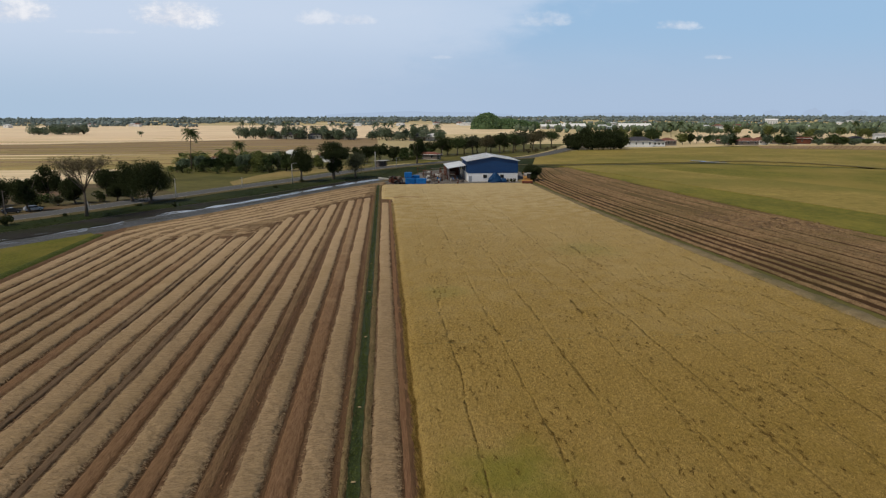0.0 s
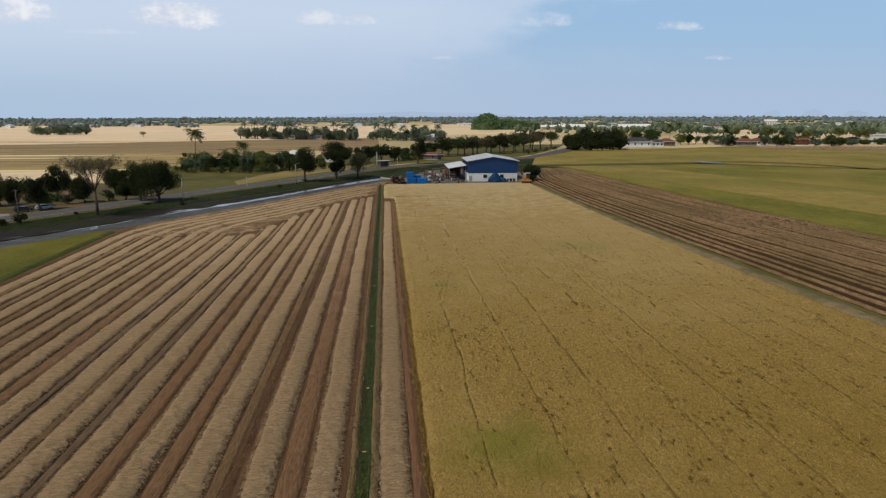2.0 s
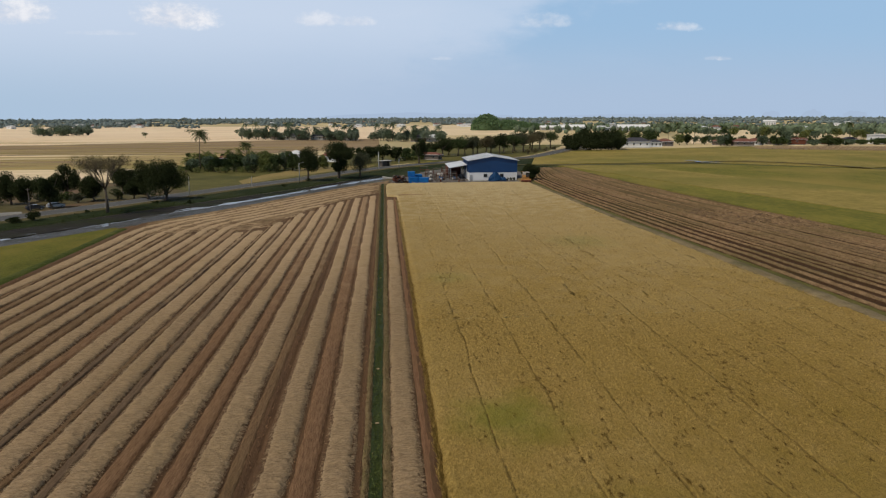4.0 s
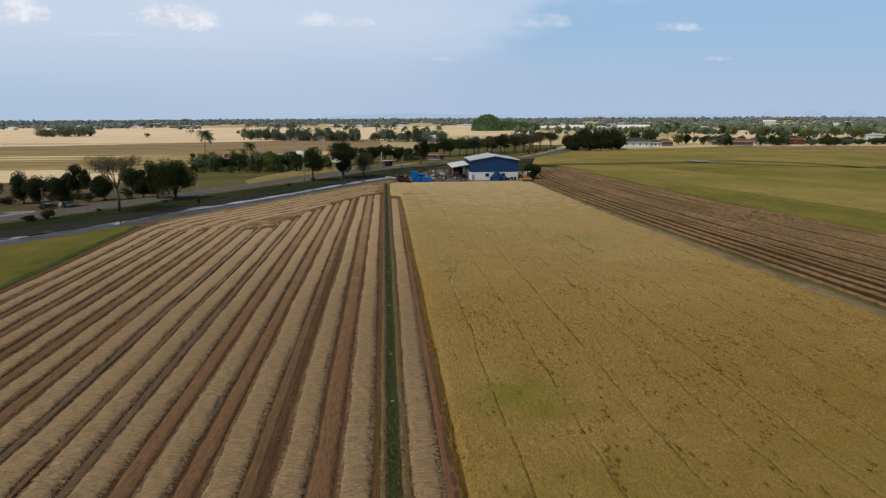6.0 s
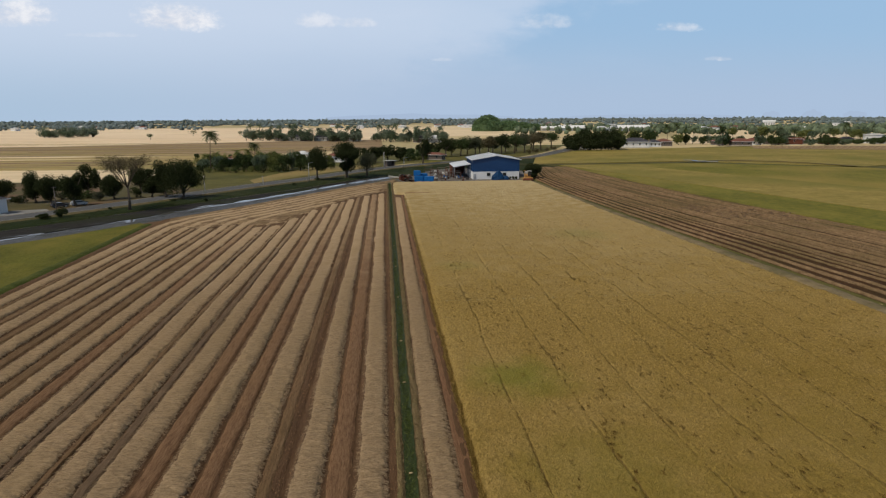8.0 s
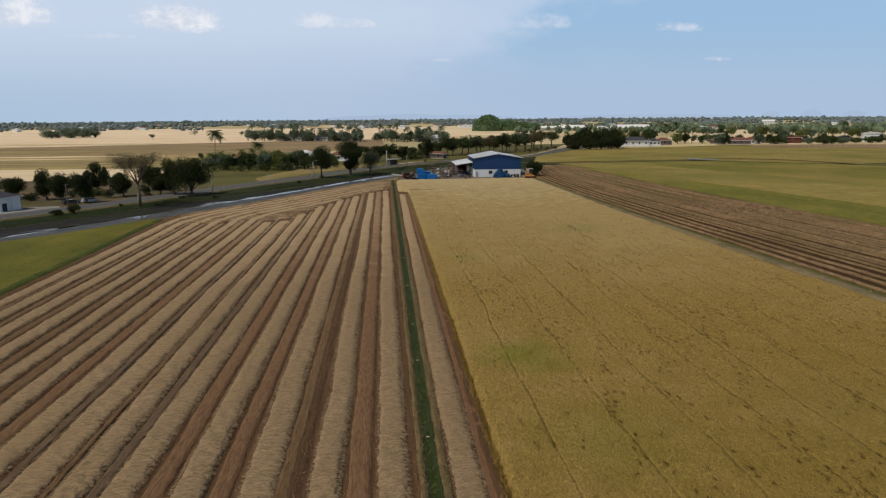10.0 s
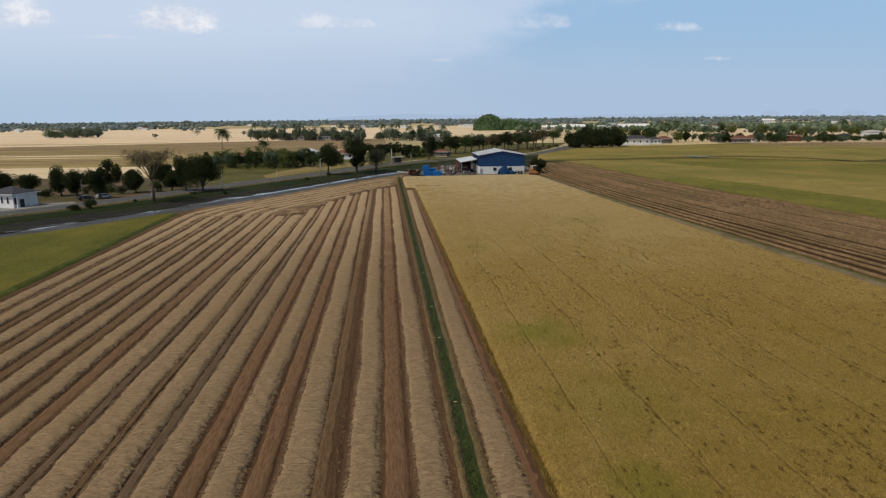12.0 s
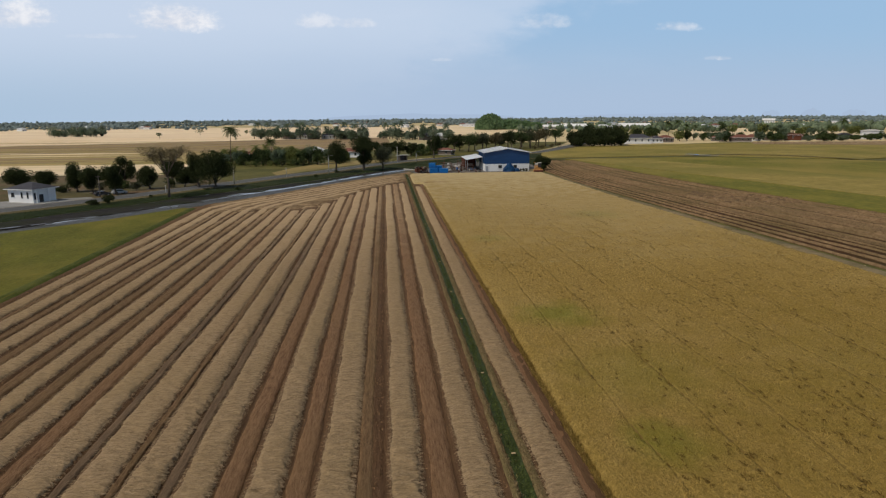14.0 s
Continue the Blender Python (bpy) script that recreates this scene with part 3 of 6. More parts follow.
def field(name, corners, z, material, label, category="field"):
    bm = bmesh.new()
    n = len(corners)
    top = [bm.verts.new((x, y, z)) for x, y in corners]
    low = [bm.verts.new((x, y, -0.05)) for x, y in corners]
    bm.faces.new(top)
    for i in range(n):
        bm.faces.new((top[i], low[i], low[(i + 1) % n], top[(i + 1) % n]))
    bmesh.ops.recalc_face_normals(bm, faces=bm.faces)
    bmesh.ops.triangulate(bm, faces=[f for f in bm.faces if len(f.verts) > 4])
    return tagged(part(name, bm, material), label, category, kind="structure")


# country beyond the road
FAR_ROWS = []
field("roadside_ground", [(-58, 199), (-92, 236), (-190, 246), (-330, 150), (-155, 86), (-107, 135), (-91, 154), (-74, 174)], 0.04, M_EARTH, "rough brown ground under the roadside trees, tree shade in its colour", "rough ground")
field("field_sand", [(-190, 240), (-260, 302), (-112, 301), (-95, 280), (-103, 244)], 0.07, M_SAND, "pale straw-coloured stubble field with sunlight in its colour")
field("field_olive", [(-270, 303), (-91, 302), (-75, 373), (-90, 418), (-360, 417)], 0.05, M_FAR_OLIVE, "olive-tan banded stubble field")
field("field_brown", [(-370, 419), (-90, 419), (-5, 478), (-8, 692), (-140, 650), (-450, 502)], 0.06, M_FAR_BROWN, "brown field with cloud shade in its colour")
field("field_tan", [(-470, 505), (-140, 653), (-10, 695), (26, 1506), (-1500, 1720)], 0.06, M_FAR_TAN, "wide pale tan harvested field")
# long straw and stubble bands that taper out across the big fields
g = random.Random(27)
for i in range(44):
    y = 300 + 520 * g.random() ** 1.3
    lo, hi = np.interp(y, [240, 302, 417, 500, 1000], [-200, -270, -370, -470, -900]), np.interp(y, [300, 373, 417, 480, 690, 1000], [-115, -90, -95, -20, -30, -20])
    x0 = lo + (hi - lo) * g.uniform(-0.05, 0.5)
    x1 = min(hi, x0 + (hi - lo) * g.uniform(0.35, 0.8))
    t, tilt = g.uniform(1.2, 5.0) * (y / 350) ** 1.2, g.uniform(-0.02, 0.02) * (x1 - x0)
    xm = x0 + (x1 - x0) * g.uniform(0.3, 0.7)
    look_of = g.choice((M_FAR_BROWN, M_FAR_OLIVE, M_FAR_OLIVE, M_SAND) if y < 430 else (M_FAR_BROWN, M_FAR_OLIVE, M_FAR_OLIVE) if y < 640 else (M_SAND, M_SAND, M_FAR_TAN))
    field("field_band", [(x0, y), (xm, y - t + tilt * 0.5), (x1, y + tilt), (xm, y + t + tilt * 0.5)], 0.10 + 0.004 * i, look_of, "long tapering band of straw and stubble in a far field", "field band")
field("field_verge", [(-58, 199), (-104, 243), (-95, 281), (-110, 303), (-72, 345), (-34, 330), (0, 297), (-20, 269), (-40, 230)], 0.08, M_VERGE, "olive-green rough grass beside the road")
field("field_strip", [(-53, 226), (-57, 238), (-52, 262), (-36, 306), (-6, 310), (-9, 300), (-28, 272), (-45, 240)], 0.12, M_DRYGRASS, "tan dry grass strip beside the road")
field("field_far", [(-6, 769), (200, 825), (418, 1683), (40, 1622)], 0.07, M_SAND, "far pale yellow field")
field("east_ground", [(56, 232), (70, 300), (84, 354), (128, 424), (280, 470), (450, 430), (360, -100), (140, -100)], 0.02, M_VERGE, "olive grassy ground under the eastern paddies", "ground")
field("field_ripe", [(71, 303), (158, 310), (218, 262), (330, 300), (430, 425), (280, 452), (180, 440), (128, 420), (100, 376), (84, 352)], 0.30, M_GOLD, "ripe yellow rice field beyond the ditch")
field("field_east", [(260, 520), (320, 505), (600, 980), (480, 970)], 0.08, M_SAND, "distant bright yellow field")
field("field_east", [(400, 600), (520, 620), (790, 960), (610, 940)], 0.08, M_SAND, "distant bright yellow field")
A = field("paddy_strip", [(81.9, 286), (83.2, 270), (86.2, 219), (90.6, 164), (93.7, 140), (98.8, 105), (104.8, 64), (119.8, -28), (130.2, -100), (170, -100), (136, 60), (81, 291)], 0.4, M_YOUNG, "olive-green rice strip", "rice field")
field("paddy_strip", [(81.5, 291.5), (136.5, 60), (170.5, -100), (260, -100), (185, 100), (112, 291)], 0.46, M_GOLD, "yellowish ripening rice strip", "rice field")
field("paddy_strip", [(112.5, 291.5), (185.5, 100), (260.5, -100), (360, -100), (260, 150), (214, 254), (150, 296)], 0.4, M_YOUNG, "green rice strip", "rice field")
field("paddy_west", [(-57.8, -100), (-58.2, 131), (-60.5, 134), (-73, 115), (-88, 98.5), (-163, 22), (-285, -100)], 0.35, M_YOUNG_WEST, "yellow-green young rice by the canal", "rice field")

ys = np.arange(-100, 133.5, 1.5)
lineat = lambda x: np.c_[x + 0.15 * wobble(ys * 0, ys, 0.35, x), ys]
ribbon("bund_west", [lineat(-57.3), lineat(-57.6), lineat(-58.1), lineat(-58.6), lineat(-59.0)], [0.06, 0.26, 0.36, 0.42, 0.36], M_BUNDGREEN, "dark green grassy bund beside the stubble", "bund", rough=0.06)

field("headland_ground", [(-57.2, 128), (-57.6, 132.5), (-60.4, 134.6), (-57.6, 139.5), (-48, 153.5), (-44, 150), (-50, 132)], 0.05, M_SOIL, "bare brown soil where the rows turn by the canal", "field")
field("roadside_ground", [(-6, 304), (14, 326), (46, 342), (72, 359), (90, 384), (114, 432), (150, 520), (60, 520), (-5, 440), (-45, 360), (-33, 316)], 0.05, M_VERGE, "rough green-brown ground under the avenue trees", "rough ground")
field("field_rows", [(262, 424), (342, 386), (395, 444), (281, 462)], 0.36, M_FAR_BROWN, "far harvested strip with pale straw rows")
for i in range(24):
    k = i / 23
    p, q = np.array((266, 426)) * (1 - k) + np.array((344, 392)) * k, np.array((284, 458)) * (1 - k) + np.array((390, 440)) * k
    t = np.linspace(0.05, 0.95, 30)[:, None]
    FAR_ROWS.append(p * (1 - t) + q * t)

def tufts(name, x, y, z, h, w, material, label, seed):
    """Upright blades scattered at places."""
    g = np.random.default_rng(seed)
    n = len(x)
    a = g.uniform(0, math.tau, n)
    s = np.c_[np.cos(a), np.sin(a), np.zeros(n)] * w * g.uniform(0.5, 1.3, (n, 1))
    b = np.c_[x, y, np.broadcast_to(z, n)]
    t = b + np.c_[g.normal(0, w, n), g.normal(0, w, n), h * g.uniform(0.5, 1.3, n)]
    tagged(quads(name, np.stack([b - s, b + s, t + s * 0.5, t - s * 0.5], 1).reshape(-1, 3), material), label, "grass", kind="stuff")


g = np.random.default_rng(91)
k, f, j = g.integers(60, 319, 16000), g.random((16000, 1)), g.random((16000, 1))
rim = same_count(roadside, 320)
spot = (edge[k] * (1 - j) + edge[k + 1] * j) * (1 - f) + (rim[k] * (1 - j) + rim[k + 1] * j) * f + g.normal(0, 0.4, (16000, 2))
tufts("verge_grass", spot[:, 0], spot[:, 1], 0.1, 0.22, 0.09, M_VERGEBLADE, "rough dark grass tufts on the canal verge", 1)
n = 2600
px, py = g.uniform(-1.6, 1.2, n), -100 + 330 * g.random(n)
off = np.interp(py, [-100, -30, 64, 136, 203, 230], [61.6, 58.8, 55.5, 51.3, 49.5, 49.3])
tufts("bund_weeds", px + off, py, 0.15, 0.22, 0.08, M_DRYBLADE, "weeds on the bund beside the ripe rice", 3)

# ditch between the eastern fields, with a bend of open water
DITCH_EAST = along([(62, 299), (112, 296), (150, 301), (177, 308), (198, 296), (216, 259), (250, 180)], 3)
ribbon("ditch_east", [side(DITCH_EAST, -1.6), side(DITCH_EAST, -0.5), side(DITCH_EAST, 0.6), side(DITCH_EAST, 1.8)], [0.55, 0.62, 0.62, 0.32], M_BUNDGREY, "dark weedy ditch bank between the rice fields", "ditch")
bend = along([(156, 314), (159.5, 310), (158.5, 305), (163, 301), (168, 300)], 1.5)
ribbon("pond_water", [side(bend, -1.3), side(bend, 1.3)], [0.66, 0.66], M_WATER, "small pale bend of open water", "water")

# ---- harvested field with straw windrows ----
# middle, far end and width of each straight straw row
ROWS = [(-5.25, 190, 1.90), (-9.70, 184, 1.84), (-14.05, 177, 2.10), (-18.25, 167, 1.92), (-22.45, 156, 2.05), (-25.75, 142, 2.02), (-28.75, 132, 2.40), (-32.2, 130, 2.20), (-36.3, 130, 2.05), (-40.4, 130, 1.90),
        (-44.3, 126, 2.05), (-48.2, 126, 2.05), (-51.9, 126, 2.05), (-55.0, 126, 2.05)]
START = -100.0


def make_stubble():
    """Soil of the harvested field, with the harvester's ruts beside the windrows."""
    xs = np.arange(-57.4, 2.35, 0.18)
    ys = np.concatenate([np.arange(START, -28, 4.0), np.arange(-28, 90, 0.8), np.arange(90, 226, 2.5)])
    X, Y = np.meshgrid(xs, ys, indexing="ij")
    lim = np.interp(Y, CANAL_NEAR[-60:, 1], CANAL_NEAR[-60:, 0]) + 0.8
    X = np.where(Y > 100, np.maximum(X, lim), X)
    Z = 0.06 + 0.035 * wobble(X, Y, 2.2, 0.4) + 0.03 * wobble(X, Y * 0.3, 5.0, 2.1) + 0.025 * hash_grid(X.shape, 3)
    for x0, _, w in ROWS + [(-0.35, 180, 1.9)]:
        for s in (-1, 1):
            d = X - (x0 + s * (w / 2 + 0.30) + 0.12 * wobble(Y * 0 + x0, Y, 0.22, x0))
            Z -= (0.20 if s > 0 else 0.15) * np.exp(-((d / 0.20) ** 2))
    Z = np.maximum(Z, -0.07)
    ob = quads("stubble_field", np.stack([X, Y, Z + 0.10], -1).reshape(-1, 3), M_SOIL, smooth=False, faces=grid_faces(len(xs), len(ys)))
    tagged(ob, "brown harvested rice field with wheel ruts", "field", kind="structure")


make_stubble()


def windrow(line, width, height, seed, material=None, name="straw_windrow", label="long low windrow of cut pale straw on the stubble", category="straw row", group="straw windrows"):
    """A loose ridge of cut straw along a line: frayed edges, combed swaths laid across it, slumped places."""
    n = len(line)
    g = np.random.default_rng(seed)
    prof = np.array([-1, -0.93, -0.84, -0.70, -0.5, -0.27, 0.0, 0.27, 0.5, 0.70, 0.84, 0.93, 1])
    t = np.gradient(line, axis=0)
    t /= np.linalg.norm(t, axis=1, keepdims=True)
    nor = np.stack([t[:, 1], -t[:, 0]], 1)
    d = np.r_[0, np.cumsum(np.hypot(*np.diff(line, axis=0).T))]
    v = np.zeros((n, 13, 3))
    jag_l, jag_r = g.normal(0, 0.045, n), g.normal(0, 0.085, n)
    swath = 0.5 + 0.5 * wobble(d, d * 0, 0.33, seed + 8.0)
    for j, p in enumerate(prof):
        w = width * 0.5 * (1 + 0.06 * wobble(d, d * 0, 0.5, seed) + 0.05 * wobble(d, d * 0, 1.9, seed + 2)) + (jag_l if p < 0 else jag_r) * abs(p) ** 2
        across = p * w + 0.08 * wobble(d, d * 0, 0.23, seed + 3.3)
        body = (1 - abs(p) ** 5.0) ** 0.5
        bow = d + 0.35 * p * p + 0.12 * p
        ripple = (0.10 + 0.20 * swath) * wobble(bow, d * 0 + p * 0.5, 4.4, seed + 0.7) + 0.07 * g.normal(0, 0.8, n) + 0.16 * wobble(d, d * 0 + p, 1.1, seed + 5)
        z = height * body * (1 + ripple) * (1 + 0.10 * (1 - p * p))
        v[:, j, :2] = line + nor * across[:, None]
        v[:, j, 2] = 0.05 + np.maximum(z, 0.0)
    f = grid_faces(n, 13)[:, ::-1]
    ob = quads(name, v.reshape(-1, 3), material or M_STRAW, smooth=False, faces=f)
    return tagged(ob, label, category, group)


def wisps(line, width, height, count, seed, parent):
    """Loose stalks combed across a windrow's back, and a fringe that hangs over its edges."""
    g = np.random.default_rng(seed)
    k = g.integers(0, len(line), count)
    fringe = g.random(count) < 0.40
    p = np.where(fringe, g.choice([-1, 1, 1], count) * g.uniform(0.86, 1.04, count), g.uniform(-0.9, 0.9, count))
    s = p * width * 0.5
    base = np.c_[line[k] + np.c_[s, g.uniform(-0.2, 0.2, count)], 0.09 + 1.08 * height * np.sqrt(np.clip(1 - abs(p) ** 5, 0, 1))]
    way = np.c_[g.choice([-1, 1], count) * g.uniform(0.7, 1.0, count), g.normal(0.0, 0.35, count) - 0.45 * abs(p), g.normal(0.06, 0.10, count)]
    way[fringe, 0] = np.sign(p[fringe])
    way[fringe, 2] = g.normal(-0.15, 0.2, fringe.sum())
    way *= g.uniform(0.16, 0.40, (count, 1)) / np.linalg.norm(way, axis=1, keepdims=True)
    thin = np.cross(way, (0, 0, 1.0))
    thin *= g.uniform(0.010, 0.024, (count, 1)) / (np.linalg.norm(thin, axis=1, keepdims=True) + 1e-6)
    v = np.stack([base - thin, base + thin, base + way + thin * 0.5, base + way - thin * 0.5], 1).reshape(-1, 3)
    return quads("loose_straw", v, M_STRAWBIT, parent)


HEAD = CANAL_NEAR[(CANAL_NEAR[:, 0] > -75) & (CANAL_NEAR[:, 0] < 1)]
ROW_END = [(-70, 118)] + sorted((x, y) for x, y, _ in ROWS)


def headland(off):
    """A line along the canal at that distance, as far as the ends of the straight rows."""
    line = side(along(HEAD, 3.0), -off)
    stop = np.interp(line[:, 0], [x for x, _ in ROW_END], [y for _, y in ROW_END])
    return line[(line[:, 1] > stop + 0.5) & (line[:, 0] < -4.0) & (line[:, 1] > 141)]


for i, (x0, y1, w) in enumerate(ROWS):
    ys = np.concatenate([np.arange(START, -28, 1.2), np.arange(-28, 70, 0.20), np.arange(70, y1, 0.55)])
    bends = i >= 8
    if bends:
        turn = headland((19.6, 16.6, 13.6, 10.6, 7.6, 4.6)[i - 8])
    bend_x = 0.20 * wobble(ys * 0 + x0, ys, 0.05, i * 1.3) + 0.09 * wobble(ys * 0, ys, 0.21, i * 2.1) + 0.04 * wobble(ys * 0, ys, 0.9, i * 3.1)
    line = np.c_[x0 + bend_x, ys]
    if bends:
        tail = along([line[-8], line[-1]] + list(turn[::4]), 0.4)[14:]
        line = np.concatenate([line, tail + 0.2 * np.stack([wobble(tail[:, 0], tail[:, 1], 0.2, i), wobble(tail[:, 1], tail[:, 0], 0.2, i + 4)], 1)])
    height = 0.33 + 0.04 * math.sin(i * 2.7)
    low = np.interp(line[:, 1], [60, 115], [1.0, 0.62])
    if not bends:
        low = low * np.clip((y1 - line[:, 1]) / 7.0, 0.12, 1)
    ob = windrow(line, w, height * low, 10 + i)
    wisps(line[(line[:, 1] < 85) & (line[:, 1] > -28)], w, height, 10500 if i < 6 else 6000, 50 + i, ob)
for i, off in enumerate((1.8, 22.4, 25.0, 27.6)):
    turn = headland(off)
    if len(turn) > 4:
        windrow(turn, 2.1, 0.15, 77 + i, M_TRAMPLED)
ys = np.concatenate([np.arange(START, -28, 1.2), np.arange(-28, 70, 0.20), np.arange(70, 178, 0.4)])
line = np.c_[-0.35 + 0.15 * wobble(ys * 0, ys, 0.05, 9.0) + 0.06 * wobble(ys * 0, ys, 0.4, 2.0), ys]
wisps(line[(ys < 85) & (ys > -28)], 1.9, 0.33, 11000, 90, windrow(line, 1.9, 0.33 * np.interp(ys, [60, 115], [1.0, 0.62]) * np.clip((178 - ys) / 5.0, 0.1, 1), 40))
# trampled straw that covers the turning strip by the canal
ends = np.array(ROW_END[2:] + [(-3.7, 194)])
inner = same_count(along(ends, 2.0), 160)
outer = same_count(side(along(HEAD, 2.0), -0.6)[(side(along(HEAD, 2.0), -0.6)[:, 0] > -57)], 160)
ribbon("headland_straw", [inner * (1 - k) + outer * k + (0.0, -1.5 * (1 - k)) for k in np.linspace(0, 1, 26)][::-1], [0.16 + 0.10 * (j % 3 == 1) for j in range(26)], M_TRAMPLED, "trampled straw and stubble on the turning strip by the canal", "field", rough=0.09)
g = random.Random(63)
for i in range(80):
    k = g.random() ** 0.8
    cx, cy = ends[:, 0].min() + k * (ends[:, 0].max() - ends[:, 0].min()), 0
    cy = np.interp(cx, ends[:, 0], ends[:, 1]) + g.uniform(-2.0, 7.0)
    a = g.uniform(0.2, 1.4)
    t = np.linspace(-1, 1, 12)[:, None] * g.uniform(0.8, 2.6)
    windrow(np.array([[cx, cy]]) + t * [[math.cos(a), math.sin(a)]] + 0.25 * np.c_[np.sin(t[:, 0] * 2), np.cos(t[:, 0] * 1.7)], g.uniform(0.4, 0.9), 0.15, 420 + i, (M_TRAMPLED, M_SOIL, M_STRAW)[i % 3], "straw_clump", "short tangled clump of trampled straw on the ground", "straw clump", "straw clumps")
# reddish strips of standing stubble between the windrows
for i, (p, q) in enumerate(zip(ROWS, ROWS[1:])):
    left, right = q[0] + q[2] / 2, p[0] - p[2] / 2
    gap = right - left
    # lanes differ: broad reddish stubble, stubble to one side of a rut, or bare grey soil
    c0, c1, look_of = ((0.22, 0.83, M_STUBBLE), (0.16, 0.56, M_STUBBLE_TAN), (0.22, 0.82, M_STUBBLE), (0.20, 0.82, M_STUBBLE), (0.30, 0.90, M_GREYSOIL), (0.2, 0.8, M_STUBBLE_TAN), (0.25, 0.85, M_GREYSOIL),
                       (0.20, 0.86, M_STUBBLE), (0.24, 0.82, M_STUBBLE_TAN), (0.22, 0.82, M_STUBBLE_TAN), (0.24, 0.82, M_STUBBLE_TAN), (0.24, 0.82, M_STUBBLE_TAN), (0.24, 0.82, M_STUBBLE_TAN))[i]
    ys = np.concatenate([np.arange(START, -28, 2.5), np.arange(-28, 80, 0.4), np.arange(80, min(p[1], q[1]), 1.0)])
    c = left + gap * (c0 + c1) / 2 + 0.07 * wobble(ys * 0 + p[0], ys, 0.12, i) + 0.04 * wobble(ys * 0, ys, 0.7, i)
    hw = gap * (c1 - c0) / 2 * (1 + 0.10 * wobble(ys, ys * 0, 0.6, i)) + np.random.default_rng(i).normal(0, 0.03, len(ys))
    ribbon("stubble_strip", [np.c_[c - hw, ys], np.c_[c - hw * 0.8, ys], np.c_[c - hw * 0.4, ys], np.c_[c, ys], np.c_[c + hw * 0.4, ys], np.c_[c + hw * 0.8, ys], np.c_[c + hw, ys]][::-1], [0.08, 0.245, 0.265, 0.245, 0.275, 0.245, 0.08], look_of,
           "bare grey-brown soil strip between straw rows" if look_of == M_GREYSOIL else "reddish-brown strip of short rice stubble", "stubble strip", rough=0.03, seed=i + 0.5)

g = np.random.default_rng(44)
n = 90000
px, py = g.uniform(-57, 1.0, n), -28 + 125 * g.random(n) ** 1.4
off = np.min([abs(px - x0) - w / 2 for x0, _, w in ROWS + [(-0.35, 0, 1.9)]], axis=0)
ok = (off > 0.0) & (abs(off - 0.30) > 0.15) & ~((px > -3.5) & (px < -1.5)) & (py < np.where(px < -33, 124, 200))
px, py = px[ok], py[ok]
n = len(px)
a, h = g.uniform(0, math.tau, n), g.uniform(0.05, 0.13, n)
w = np.c_[np.cos(a), np.sin(a), np.zeros(n)] * g.uniform(0.015, 0.05, (n, 1))
b = np.c_[px, py, np.full(n, 0.16)]
t = b + np.c_[g.normal(0, 0.05, n), g.normal(0, 0.05, n), h]
tagged(quads("stubble_stalks", np.stack([b - w, b + w, t + w, t - w], 1).reshape(-1, 3), M_STALK), "short cut rice stalks standing on the soil", "stubble", kind="stuff")

# grassy field ditch with dry bunds, and the bare strip beside the crop
ys = np.concatenate([np.arange(START, -28, 2.5), np.arange(-28, 90, 0.5), np.arange(90, 221, 1.0)])
jig = 0.07 * wobble(ys * 0, ys, 0.5, 3.0)
lineat = lambda x: np.c_[x + jig + 0.05 * wobble(ys, ys * 0, 1.4, x), ys]
ribbon("field_ditch", [lineat(-3.0), lineat(-2.78), lineat(-2.55), lineat(-2.32), lineat(-2.12)][::-1], [0.30, 0.24, 0.22, 0.24, 0.30], M_DITCH, "narrow field ditch overgrown with dark green grass", "ditch", rough=0.04)
ribbon("field_bund", [lineat(-3.50), lineat(-3.30), lineat(-3.14), lineat(-2.96)][::-1], [0.10, 0.34, 0.38, 0.22], M_BUND, "dry straw-coloured bund beside the ditch", "bund", rough=0.03)
ribbon("field_bund", [lineat(-2.16), lineat(-1.98), lineat(-1.80), lineat(-1.50)][::-1], [0.22, 0.38, 0.34, 0.10], M_BUND, "dry straw-coloured bund beside the ditch", "bund", rough=0.03)
ys = np.concatenate([np.arange(START, -28, 2.5), np.arange(-28, 90, 0.5), np.arange(90, 182, 1.0)])
lineat = lambda x: np.c_[x + 0.06 * wobble(ys * 0, ys, 0.5, x), ys]
turn = along([(2.1, 179.8), (3.2, 181.0), (5.8, 181.4), (9.5, 180.2)], 0.5)
ribbon("turning_track", [side(turn, -0.45), side(turn, -0.2), side(turn, 0.2), side(turn, 0.45)], [0.80, 0.99, 0.99, 0.80], M_STUBBLE, "reddish rut where the harvester turned into the crop", "wheel track", rough=0.03)
ribbon("bare_strip", [lineat(0.80), lineat(0.95), lineat(1.30), lineat(1.65), lineat(2.3)][::-1], [0.06, 0.16, 0.14, 0.20, 0.17], M_REDSOIL, "bare reddish soil strip along the standing crop", "soil strip", rough=0.03)

# grass in the ditch
g = np.random.default_rng(21)
n = 12000
px, py = g.uniform(-2.95, -2.18, n), -28 + (g.random(n) ** 1.3) * 247
h, a = g.uniform(0.05, 0.15, n), g.uniform(0, math.tau, n)
w = np.c_[np.cos(a), np.sin(a), np.zeros(n)] * 0.045
b = np.c_[px, py, np.full(n, 0.22)]
t = b + np.c_[g.normal(0, 0.10, n), g.normal(0, 0.10, n), h]
tagged(quads("ditch_grass", np.stack([b - w, b + w, t + w * 0.3, t - w * 0.3], 1).reshape(-1, 3), M_BLADE), "dark green grass blades filling the field ditch", "grass", kind="stuff")
n = 30000
s = g.integers(0, 2, n)
